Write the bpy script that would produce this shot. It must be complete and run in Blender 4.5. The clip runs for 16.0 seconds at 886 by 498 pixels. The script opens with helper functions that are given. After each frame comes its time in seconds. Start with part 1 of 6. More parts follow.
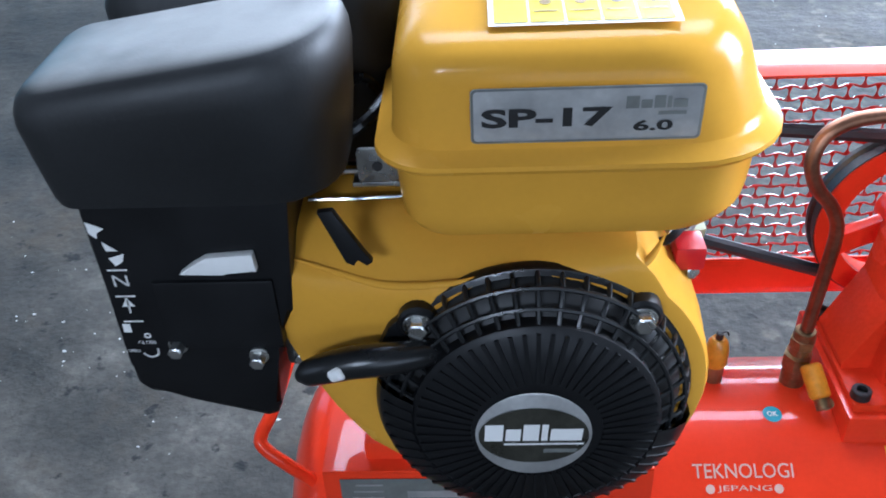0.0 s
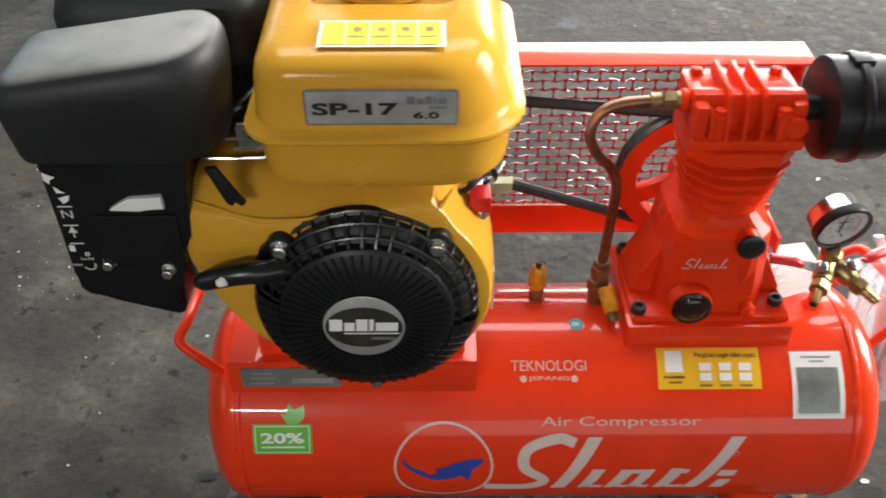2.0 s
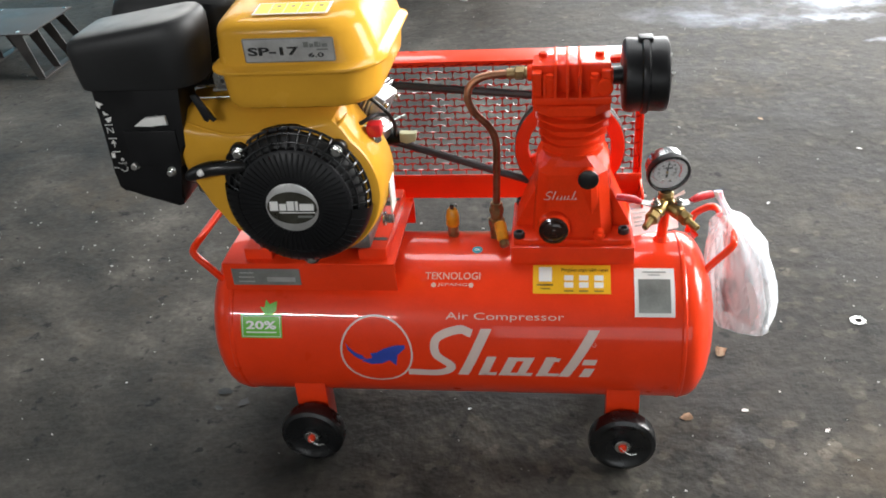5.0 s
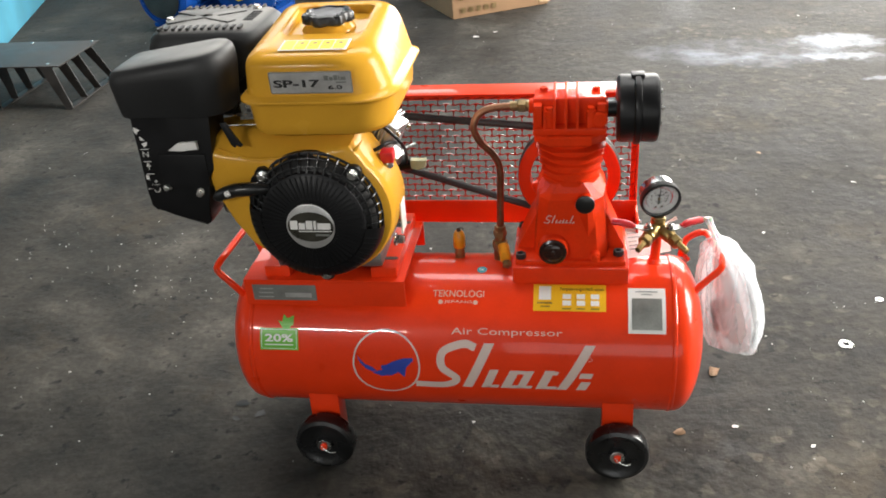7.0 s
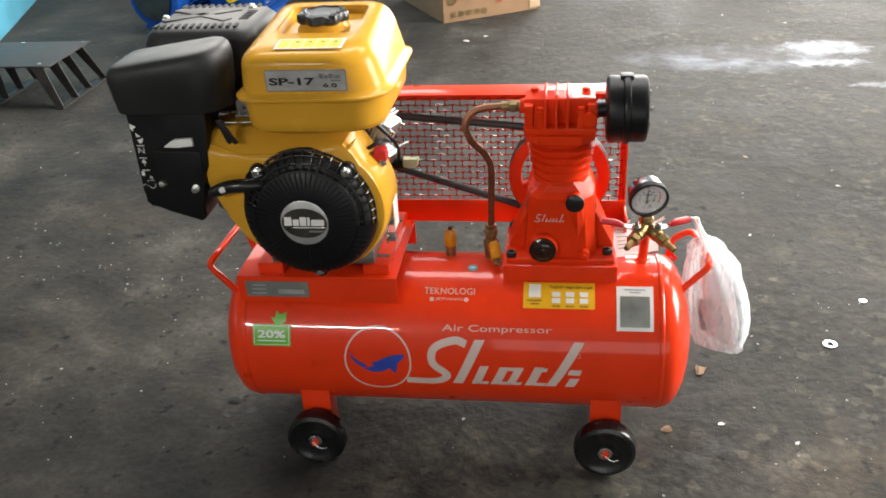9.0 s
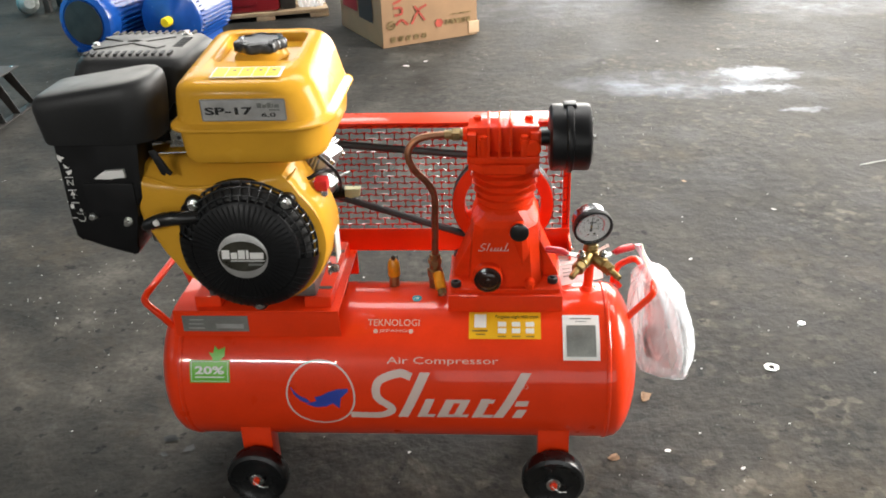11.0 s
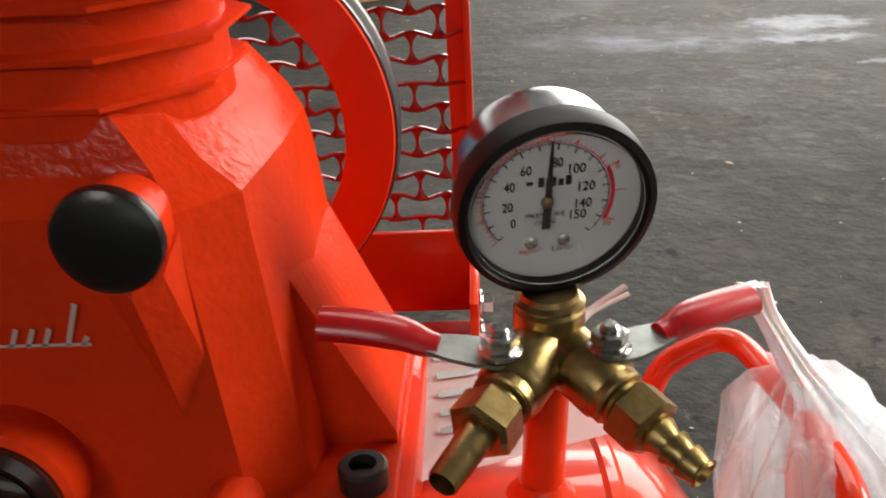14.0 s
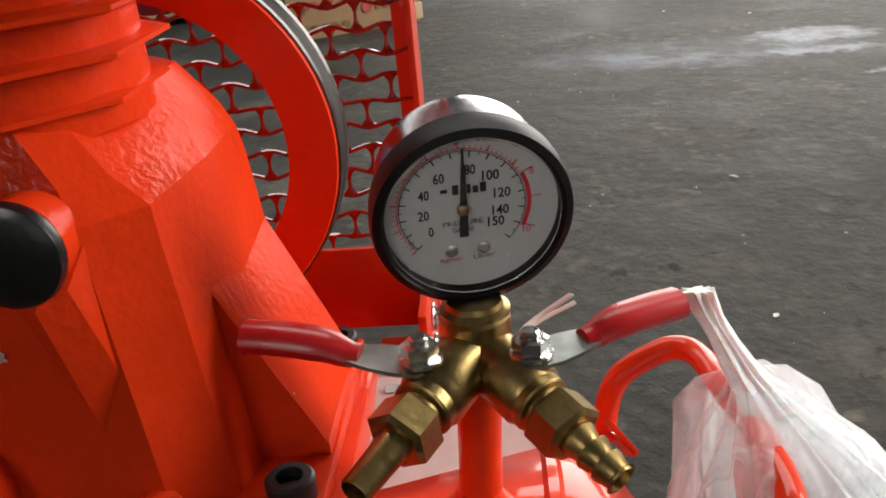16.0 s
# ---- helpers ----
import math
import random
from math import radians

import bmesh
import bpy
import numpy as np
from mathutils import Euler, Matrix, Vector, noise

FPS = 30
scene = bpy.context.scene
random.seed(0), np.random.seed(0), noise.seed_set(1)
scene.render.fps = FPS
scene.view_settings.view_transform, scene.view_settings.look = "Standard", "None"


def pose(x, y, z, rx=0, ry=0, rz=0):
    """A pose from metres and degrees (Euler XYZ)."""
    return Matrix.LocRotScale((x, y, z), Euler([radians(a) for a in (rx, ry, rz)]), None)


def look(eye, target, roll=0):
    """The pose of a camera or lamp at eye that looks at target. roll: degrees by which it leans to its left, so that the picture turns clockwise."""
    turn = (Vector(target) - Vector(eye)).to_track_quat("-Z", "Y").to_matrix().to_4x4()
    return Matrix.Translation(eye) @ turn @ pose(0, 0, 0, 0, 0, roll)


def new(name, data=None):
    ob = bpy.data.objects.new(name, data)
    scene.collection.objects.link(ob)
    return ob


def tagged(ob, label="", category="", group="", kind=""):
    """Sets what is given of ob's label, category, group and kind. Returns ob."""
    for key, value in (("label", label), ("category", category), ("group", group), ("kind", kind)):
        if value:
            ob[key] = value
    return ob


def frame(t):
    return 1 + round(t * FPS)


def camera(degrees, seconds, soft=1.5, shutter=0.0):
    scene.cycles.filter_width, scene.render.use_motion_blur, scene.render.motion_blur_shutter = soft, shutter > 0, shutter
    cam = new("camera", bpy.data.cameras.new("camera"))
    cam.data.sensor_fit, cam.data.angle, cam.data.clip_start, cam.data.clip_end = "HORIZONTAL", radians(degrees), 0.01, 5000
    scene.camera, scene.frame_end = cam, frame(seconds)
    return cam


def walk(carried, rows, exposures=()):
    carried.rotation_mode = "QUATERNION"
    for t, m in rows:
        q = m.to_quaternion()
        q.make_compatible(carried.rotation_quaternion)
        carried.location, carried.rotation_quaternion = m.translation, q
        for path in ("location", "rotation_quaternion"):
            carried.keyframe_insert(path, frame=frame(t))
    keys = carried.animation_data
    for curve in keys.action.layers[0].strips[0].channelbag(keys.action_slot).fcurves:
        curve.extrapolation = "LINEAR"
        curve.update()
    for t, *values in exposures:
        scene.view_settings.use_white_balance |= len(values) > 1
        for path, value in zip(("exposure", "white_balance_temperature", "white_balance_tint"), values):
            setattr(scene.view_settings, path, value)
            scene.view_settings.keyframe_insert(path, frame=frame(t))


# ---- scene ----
cam = camera(52.8, 16.0, 1.8, 0.25)
PATH = [
    (0, (-0.229, -0.587, 0.95), (-0.316, 1.026, -0.229), -3.0),
    (0.5, (-0.232, -0.667, 0.995), (-0.324, 0.955, -0.171), -2.5),
    (1, (-0.219, -0.687, 1.025), (-0.302, 0.925, -0.155), -2.0),
    (1.5, (-0.208, -0.71, 1.042), (-0.251, 0.884, -0.166), 0.3),
    (2, (-0.131, -0.77, 1.088), (-0.124, 0.764, -0.195), -0.1),
    (2.5, (0.007, -0.863, 1.13), (-0.118, 0.675, -0.143), -4.7),
    (3, (0.093, -0.963, 1.127), (-0.215, 0.622, -0.053), -8.9),
    (3.5, (0.149, -0.994, 1.076), (-0.158, 0.608, -0.08), -9.5),
    (4, (0.157, -1.057, 1.088), (-0.173, 0.554, -0.05), -9.0),
    (4.2, (0.162, -1.089, 1.085), (-0.153, 0.535, -0.038), -8.0),
    (6.3, (0.161, -1.356, 1.114), (-0.098, 0.381, 0.158), -2.9),
    (6.5, (0.166, -1.352, 1.116), (-0.092, 0.384, 0.156), -3.1),
    (7, (0.183, -1.322, 1.124), (-0.106, 0.399, 0.146), -4.2),
    (7.5, (0.198, -1.323, 1.125), (-0.104, 0.38, 0.121), -4.9),
    (8, (0.194, -1.34, 1.128), (-0.095, 0.365, 0.122), -4.9),
    (8.5, (0.187, -1.344, 1.122), (-0.09, 0.373, 0.135), -4.2),
    (8.7, (0.184, -1.346, 1.123), (-0.091, 0.377, 0.145), -3.8),
    (11, (0.174, -1.317, 1.122), (0.041, 0.448, 0.192), -2.1),
    (11.5, (0.241, -1.166, 1.115), (0.152, 0.618, 0.215), -1.7),
    (12, (0.295, -0.877, 1.039), (0.307, 0.879, 0.083), -0.0),
    (12.5, (0.2468, -0.5903, 0.8694), (0.3551, 1.1259, -0.1509), 0.9),
    (13, (0.2553, -0.3687, 0.6627), (0.3111, 1.3495, -0.36), 2.45),
    (13.5, (0.2761, -0.2828, 0.599), (0.2987, 1.45, -0.3993), 2.44),
    (14, (0.3012, -0.2518, 0.5743), (0.1996, 1.5489, -0.2898), -3.23),
    (14.5, (0.3462, -0.247, 0.5412), (0.1925, 1.5472, -0.3295), -5.69),
    (15, (0.3419, -0.2495, 0.5463), (0.1354, 1.5784, -0.2404), -5.82),
    (15.5, (0.34, -0.2424, 0.551), (0.1564, 1.5824, -0.2463), -4.99),
    (16, (0.3354, -0.2534, 0.5681), (0.1815, 1.5676, -0.2442), -5.38),
]
walk(cam, [(t, look(eye, target, roll)) for t, eye, target, roll in PATH],
     [(0, 0.75, 4900, 10), (0.5, 0.5, 5500, 10), (1.0, 0.45, 5600, 10), (1.5, 0.42, 6150, 10), (2.0, 0.45, 6300, 10), (2.5, 0.4, 5100, 10), (3.0, 0.45, 5300, 10), (3.5, 0.53, 5800, 10), (4.2, 0.45, 6000, 10), (6.5, 0.4, 6500, 10), (8.5, 0.35, 6500, 10), (11.0, 0.45, 6500, 10), (11.5, 0.22, 6550, 10), (12.0, 0.02, 6600, 10), (12.5, -0.05, 6600, 10), (13.0, -0.2, 6600, 10), (13.5, -0.32, 6600, 10),
      (14.0, -0.45, 6600, 10), (15.0, -0.62, 6600, 10), (16.0, -0.68, 6600, 10)])

# ---- world and light ----
world = bpy.data.worlds.new("sky")
scene.world = world
world.use_nodes = True
wn = world.node_tree.nodes
sky = wn.new("ShaderNodeTexSky")
sky.sky_type, sky.sun_disc = "NISHITA", False
sky.sun_elevation, sky.sun_rotation = radians(50), radians(40)
wn["Background"].inputs[1].default_value = 0.05
world.node_tree.links.new(sky.outputs[0], wn["Background"].inputs[0])


def opening_light(name, eye, target, sx, sy, watts, colour=(1, 1, 1)):
    d = bpy.data.lights.new(name, "AREA")
    d.shape, d.size, d.size_y, d.energy, d.color = "RECTANGLE", sx, sy, watts, colour
    ob = new(name, d)
    ob.matrix_world = look(eye, target)
    return ob


opening_light("doorway_light_back", (2.6, 6.8, 1.9), (1.2, 1.0, 0.2), 4.6, 3.6, 560, (1.0, 0.97, 0.91))
opening_light("clerestory_light", (-2.8, 6.8, 3.55), (-0.6, 0.0, 0.5), 3.6, 1.3, 56, (1.0, 0.98, 0.94))
opening_light("doorway_light_side", (4.7, 1.1, 2.05), (0.0, 0.1, 0.35), 1.9, 2.9, 420, (1.0, 0.96, 0.90))
opening_light("window_light_front", (-2.05, -5.9, 3.22), (-0.3, 0.0, 0.3), 1.5, 0.16, 88, (1.0, 0.98, 0.94))
# weak fill added from the left, not a known window
opening_light("fill_light_west", (-5.8, -2.6, 2.1), (-0.3, 0.0, 0.5), 2.0, 1.4, 9, (1.0, 0.98, 0.94))
# added low fill that brightens the tank front; no doorway known there
opening_light("fill_light_front", (1.7, -5.9, 1.0), (0.0, 0.0, 0.4), 4.4, 1.8, 32, (1.0, 0.98, 0.94))
opening_light("skylight", (0.6, 2.3, 4.34), (0.6, 2.1, 0.0), 5.4, 1.5, 210, (1.0, 0.98, 0.94))


# ---- materials ----
def material(name, colour, rough=0.5, metal=0.0, **more):
    """A principled material with mottling at two scales and a fine bump."""
    m = bpy.data.materials.new(name)
    m.use_nodes = True
    nt = m.node_tree
    n, l = nt.nodes, nt.links
    b = n["Principled BSDF"]
    b.inputs["Metallic"].default_value = metal
    for key, value in more.get("sockets", {}).items():
        b.inputs[key].default_value = value
    tc = n.new("ShaderNodeTexCoord")
    big, fine = n.new("ShaderNodeTexNoise"), n.new("ShaderNodeTexNoise")
    big.inputs["Scale"].default_value = more.get("big", 18.0)
    big.inputs["Detail"].default_value = 5.0
    fine.inputs["Scale"].default_value = more.get("fine", 260.0)
    fine.inputs["Detail"].default_value = 3.0
    for t in (big, fine):
        l.new(tc.outputs["Object"], t.inputs["Vector"])
    ramp = n.new("ShaderNodeValToRGB")
    v = more.get("vary", 0.12)
    dark = more.get("dark", tuple(c * (1 - v) for c in colour))
    light = more.get("light", tuple(min(1.0, c * (1 + v)) for c in colour))
    ramp.color_ramp.elements[0].position, ramp.color_ramp.elements[1].position = 0.3, 0.7
    ramp.color_ramp.elements[0].color, ramp.color_ramp.elements[1].color = (*dark, 1), (*light, 1)
    mix = n.new("ShaderNodeMath")
    mix.operation = "MULTIPLY_ADD"
    l.new(fine.outputs[0], mix.inputs[0])
    mix.inputs[1].default_value = 0.35
    l.new(big.outputs[0], mix.inputs[2])
    sub = n.new("ShaderNodeMath")
    sub.operation = "SUBTRACT"
    l.new(mix.outputs[0], sub.inputs[0])
    sub.inputs[1].default_value = 0.175
    l.new(sub.outputs[0], ramp.inputs[0])
    l.new(ramp.outputs[0], b.inputs["Base Color"])
    mr = n.new("ShaderNodeMapRange")
    rv = more.get("rough_vary", 0.08)
    mr.inputs["From Min"].default_value, mr.inputs["From Max"].default_value = 0.3, 0.7
    mr.inputs["To Min"].default_value, mr.inputs["To Max"].default_value = max(0.02, rough - rv), min(1.0, rough + rv)
    l.new(big.outputs[0], mr.inputs["Value"])
    l.new(mr.outputs[0], b.inputs["Roughness"])
    bump = n.new("ShaderNodeBump")
    bump.inputs["Strength"].default_value = more.get("bump", 0.08)
    bump.inputs["Distance"].default_value = more.get("bump_dist", 0.0006)
    src = n.new("ShaderNodeTexNoise")
    src.inputs["Scale"].default_value = more.get("bump_scale", 120.0)
    src.inputs["Detail"].default_value = 3.0
    l.new(tc.outputs["Object"], src.inputs["Vector"])
    l.new(src.outputs[0], bump.inputs["Height"])
    l.new(bump.outputs[0], b.inputs["Normal"])
    return m


RED = material("glossy_red_paint", (0.78, 0.043, 0.007), 0.32, vary=0.06, bump=0.05, bump_scale=60, rough_vary=0.05,
               sockets={"Coat Weight": 0.50, "Coat Roughness": 0.03, "Specular IOR Level": 0.12})
CAST_RED = material("painted_red_casting", (0.70, 0.040, 0.007), 0.20, vary=0.1, bump=0.7, bump_scale=260, bump_dist=0.0006,
                    sockets={"Specular IOR Level": 0.11})
YELLOW = material("glossy_yellow_paint", (0.62, 0.32, 0.030), 0.22, vary=0.04, bump=0.02,
                  sockets={"Coat Weight": 0.09, "Coat Roughness": 0.05, "Specular IOR Level": 0.10})
BLACK = material("black_moulded_plastic", (0.006, 0.0062, 0.007), 0.40, vary=0.25, bump=0.25, bump_scale=500, bump_dist=0.0003, sockets={"Specular IOR Level": 0.30})
SATIN_BLACK = material("satin_black_plastic", (0.008, 0.0085, 0.009), 0.28, vary=0.3, bump=0.15, bump_scale=400)
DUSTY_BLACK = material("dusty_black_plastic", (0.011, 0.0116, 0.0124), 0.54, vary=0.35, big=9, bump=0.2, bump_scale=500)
RUBBER = material("black_rubber", (0.006, 0.006, 0.006), 0.4, vary=0.3, bump=0.1, sockets={"Specular IOR Level": 0.2})
BELT = material("worn_rubber_belt", (0.025, 0.025, 0.027), 0.55, vary=0.3)
STEEL = material("zinc_plated_steel", (0.62, 0.62, 0.6), 0.25, 1.0, vary=0.15)
GALV = material("dull_zinc_plate", (0.30, 0.32, 0.30), 0.35, 0.9, vary=0.25, big=60)
DARK_STEEL = material("oiled_dark_steel", (0.10, 0.095, 0.09), 0.35, 0.9, vary=0.35)
PLUG = material("pale_green_plastic", (0.55, 0.55, 0.34), 0.4, vary=0.1)
OILY = material("oil_brown_glass", (0.022, 0.008, 0.005), 0.16, vary=0.4, big=60)
BRASS = material("raw_brass", (0.34, 0.24, 0.095), 0.36, 1.0, vary=0.3, big=60, bump=0.3, bump_scale=400)
CHROME = material("chromed_steel", (0.36, 0.36, 0.37), 0.20, 1.0, vary=0.1)
DULL_BRASS = material("tarnished_brass", (0.28, 0.20, 0.10), 0.42, 0.9, vary=0.35, big=60)
COPPER = material("tarnished_copper", (0.30, 0.15, 0.09), 0.42, 1.0, vary=0.3, big=35, bump=0.3)
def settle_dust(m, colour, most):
    """Lays pale patches on a material's upward faces: dust plus overhead sheen put into colour."""
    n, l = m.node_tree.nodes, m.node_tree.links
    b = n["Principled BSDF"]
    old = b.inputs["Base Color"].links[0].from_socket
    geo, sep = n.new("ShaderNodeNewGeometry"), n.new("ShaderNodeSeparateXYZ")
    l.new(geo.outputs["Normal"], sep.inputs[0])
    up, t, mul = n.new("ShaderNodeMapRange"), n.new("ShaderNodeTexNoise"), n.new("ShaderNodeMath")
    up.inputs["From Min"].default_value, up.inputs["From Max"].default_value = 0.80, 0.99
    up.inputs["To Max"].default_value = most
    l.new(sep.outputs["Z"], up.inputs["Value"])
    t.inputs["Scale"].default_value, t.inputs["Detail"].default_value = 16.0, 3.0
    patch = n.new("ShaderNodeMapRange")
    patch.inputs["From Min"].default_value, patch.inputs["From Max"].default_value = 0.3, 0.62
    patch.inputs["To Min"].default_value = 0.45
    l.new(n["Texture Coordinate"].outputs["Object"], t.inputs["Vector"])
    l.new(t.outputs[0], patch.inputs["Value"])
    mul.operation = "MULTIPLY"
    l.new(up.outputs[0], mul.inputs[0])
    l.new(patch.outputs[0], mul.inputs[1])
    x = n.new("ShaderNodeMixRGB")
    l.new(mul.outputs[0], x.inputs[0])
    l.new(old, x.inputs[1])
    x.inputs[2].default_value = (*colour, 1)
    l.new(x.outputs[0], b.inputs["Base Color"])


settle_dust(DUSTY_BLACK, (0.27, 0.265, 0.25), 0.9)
YCAP = material("yellow_valve_cap", (0.62, 0.25, 0.01), 0.35, vary=0.2, big=90)
REDGRIP = material("red_vinyl_grip", (0.50, 0.012, 0.015), 0.3, vary=0.08)
WHITE = material("white_print", (0.80, 0.79, 0.76), 0.45, vary=0.04)
FAINT = material("faint_pink_print", (0.66, 0.42, 0.34), 0.4, vary=0.06)
PALE = material("pale_vinyl_print", (0.66, 0.52, 0.46), 0.4, vary=0.05)
BLUE = material("blue_vinyl_print", (0.03, 0.06, 0.36), 0.4, vary=0.1)
TEAL = material("teal_sticker", (0.01, 0.28, 0.36), 0.4, vary=0.06)
GREEN = material("green_sticker", (0.13, 0.46, 0.03), 0.35, vary=0.06)
STICKER_YELLOW = material("yellow_sticker", (0.85, 0.46, 0.01), 0.4, vary=0.04)
WARN_YELLOW = material("warning_yellow_sticker", (0.88, 0.66, 0.01), 0.4, vary=0.04)
INK = material("black_print", (0.015, 0.015, 0.015), 0.5, vary=0.1)
REDINK = material("red_print", (0.55, 0.02, 0.03), 0.5, vary=0.1)
SILVER = material("brushed_silver_label", (0.70, 0.70, 0.69), 0.36, 0.75, vary=0.15, big=40)
GREYPLATE = material("grey_metal_plate", (0.30, 0.31, 0.29), 0.4, 0.6, vary=0.2, big=30)
OLIVE = material("dark_brushed_label", (0.085, 0.083, 0.066), 0.32, 0.7, vary=0.3, big=40)
DIAL = material("white_dial_face", (0.42, 0.42, 0.415), 0.4, vary=0.02)
PAPER = material("white_paper", (0.82, 0.80, 0.78), 0.7, vary=0.05)
CARD = material("brown_cardboard", (0.36, 0.22, 0.12), 0.8, vary=0.1, big=10, bump=0.3, bump_scale=40)
FADED_RED = material("faded_red_marker", (0.42, 0.07, 0.045), 0.7, vary=0.3, big=25)
CARDTAPE = material("pale_cardboard", (0.6, 0.42, 0.26), 0.6, vary=0.1)
MOTORBLUE = material("blue_enamel_paint", (0.008, 0.065, 0.30), 0.2, vary=0.15)
TARP = material("light_blue_panel_paint", (0.09, 0.36, 0.50), 0.5, vary=0.15, big=5)
MACHRED = material("dark_red_enamel", (0.30, 0.012, 0.02), 0.4, vary=0.2, big=8)
MACHGREEN = material("green_enamel", (0.03, 0.16, 0.07), 0.45, vary=0.3, big=8)
WOOD = material("rough_pallet_wood", (0.42, 0.30, 0.18), 0.75, vary=0.25, big=12)
IRON = material("dark_bare_steel", (0.045, 0.042, 0.039), 0.55, 0.35, vary=0.4, big=15)
MESHRED = material("thin_red_wire_paint", (0.30, 0.012, 0.009), 0.14, vary=0.1, sockets={"Specular IOR Level": 0.6, "Coat Weight": 0.8, "Coat Roughness": 0.08})
DULL_ALU = material("dull_cast_aluminium", (0.26, 0.26, 0.255), 0.45, 0.85, vary=0.3, big=40, bump=0.6, bump_scale=200)
BRIGHT_ALU = material("bare_cast_aluminium", (0.56, 0.57, 0.58), 0.34, 0.85, vary=0.25, big=40, bump=0.4, bump_scale=300, bump_dist=0.0004)
WALLM = material("grimy_plaster", (0.20, 0.20, 0.19), 0.8, vary=0.2, big=1.5, fine=30)
ROOFM = material("grey_roof_sheet", (0.12, 0.125, 0.13), 0.6, vary=0.2, big=2, fine=30)
GRIT = material("pale_grit", (0.42, 0.42, 0.40), 0.8, vary=0.4, big=6)
LEAFM = material("dry_leaf", (0.34, 0.22, 0.13), 0.8, vary=0.3, big=80)


def glass_material(name, colour, rough, ior, alpha=1.0):
    m = bpy.data.materials.new(name)
    m.use_nodes = True
    b = m.node_tree.nodes["Principled BSDF"]
    b.inputs["Base Color"].default_value = (*colour, 1)
    b.inputs["Roughness"].default_value, b.inputs["IOR"].default_value = rough, ior
    b.inputs["Transmission Weight"].default_value = 1.0
    b.inputs["Alpha"].default_value = alpha
    return m


GLASS = glass_material("clear_gauge_glass", (1, 1, 1), 0.02, 1.3)


def floor_material():
    """Worn dark concrete: oil-dark ground, pale scuffs, white specks, damp milky patches."""
    m = bpy.data.materials.new("oil_stained_concrete")
    m.use_nodes = True
    n, l = m.node_tree.nodes, m.node_tree.links
    b = n["Principled BSDF"]
    tc = n.new("ShaderNodeTexCoord")

    def tex(scale, detail=6.0, rough=0.6):
        t = n.new("ShaderNodeTexNoise")
        t.inputs["Scale"].default_value, t.inputs["Detail"].default_value = scale, detail
        t.inputs["Roughness"].default_value = rough
        l.new(tc.outputs["Object"], t.inputs["Vector"])
        return t

    def ramp(src, stops):
        r = n.new("ShaderNodeValToRGB")
        e = r.color_ramp.elements
        e[0].position, e[0].color = stops[0][0], (*stops[0][1], 1)
        e[1].position, e[1].color = stops[-1][0], (*stops[-1][1], 1)
        for p, c in stops[1:-1]:
            e.new(p).color = (*c, 1)
        l.new(src, r.inputs[0])
        return r

    def mix(a, c, fac, kind="MIX"):
        x = n.new("ShaderNodeMixRGB")
        x.blend_type = kind
        l.new(a, x.inputs[1])
        if isinstance(c, tuple):
            x.inputs[2].default_value = (*c, 1)
        else:
            l.new(c, x.inputs[2])
        if isinstance(fac, float):
            x.inputs[0].default_value = fac
        else:
            l.new(fac, x.inputs[0])
        return x.outputs[0]

    big, mid, fine = tex(1.3, 4.0), tex(5.0, 6.0, 0.58), tex(70.0, 4.0)
    base = ramp(mid.outputs[0], [(0.30, (0.016, 0.0152, 0.0136)), (0.44, (0.032, 0.0304, 0.0270)), (0.56, (0.045, 0.0428, 0.0380)), (0.72, (0.082, 0.0780, 0.069))])
    blot = ramp(big.outputs[0], [(0.35, (0.68, 0.68, 0.69)), (0.65, (1.30, 1.28, 1.24))])
    c = mix(base.outputs[0], blot.outputs[0], 1.0, "MULTIPLY")
    grain = ramp(fine.outputs[0], [(0.32, (0.82, 0.82, 0.82)), (0.5, (1.0, 1.0, 1.0)), (0.68, (1.20, 1.20, 1.19))])
    c = mix(c, grain.outputs[0], 1.0, "MULTIPLY")
    # stones showing through where the skin has worn away
    place = n.new("ShaderNodeVectorMath")
    place.operation = "MULTIPLY_ADD"
    l.new(tex(14.0, 4.0).outputs["Color"], place.inputs[0])
    place.inputs[1].default_value = (0.03, 0.03, 0.0)
    l.new(tc.outputs["Object"], place.inputs[2])
    stone = n.new("ShaderNodeTexVoronoi")
    stone.feature = "SMOOTH_F1"
    stone.inputs["Scale"].default_value, stone.inputs["Smoothness"].default_value = 46.0, 0.5
    l.new(place.outputs[0], stone.inputs["Vector"])
    tone = n.new("ShaderNodeSeparateColor")
    l.new(stone.outputs["Color"], tone.inputs[0])
    st = ramp(tone.outputs[0], [(0.1, (0.55, 0.55, 0.56)), (0.5, (0.95, 0.95, 0.93)), (0.75, (1.15, 1.13, 1.06)), (0.97, (2.3, 2.2, 2.0))])
    worn = ramp(tex(1.7, 5.0, 0.6).outputs[0], [(0.40, (0.15, 0.15, 0.15)), (0.56, (1, 1, 1))])
    c2 = mix(c, st.outputs[0], 1.0, "MULTIPLY")
    where, xyz, wm_ = n.new("ShaderNodeMapRange"), n.new("ShaderNodeSeparateXYZ"), n.new("ShaderNodeMath")
    l.new(tc.outputs["Object"], xyz.inputs[0])
    l.new(xyz.outputs["X"], where.inputs["Value"])
    where.inputs["From Min"].default_value, where.inputs["From Max"].default_value = -0.5, 0.5
    where.inputs["To Min"].default_value, where.inputs["To Max"].default_value = 0.15, 0.75
    wm_.operation = "MULTIPLY"
    l.new(worn.outputs[0], wm_.inputs[0])
    l.new(where.outputs[0], wm_.inputs[1])
    c = mix(c, c2, wm_.outputs[0])
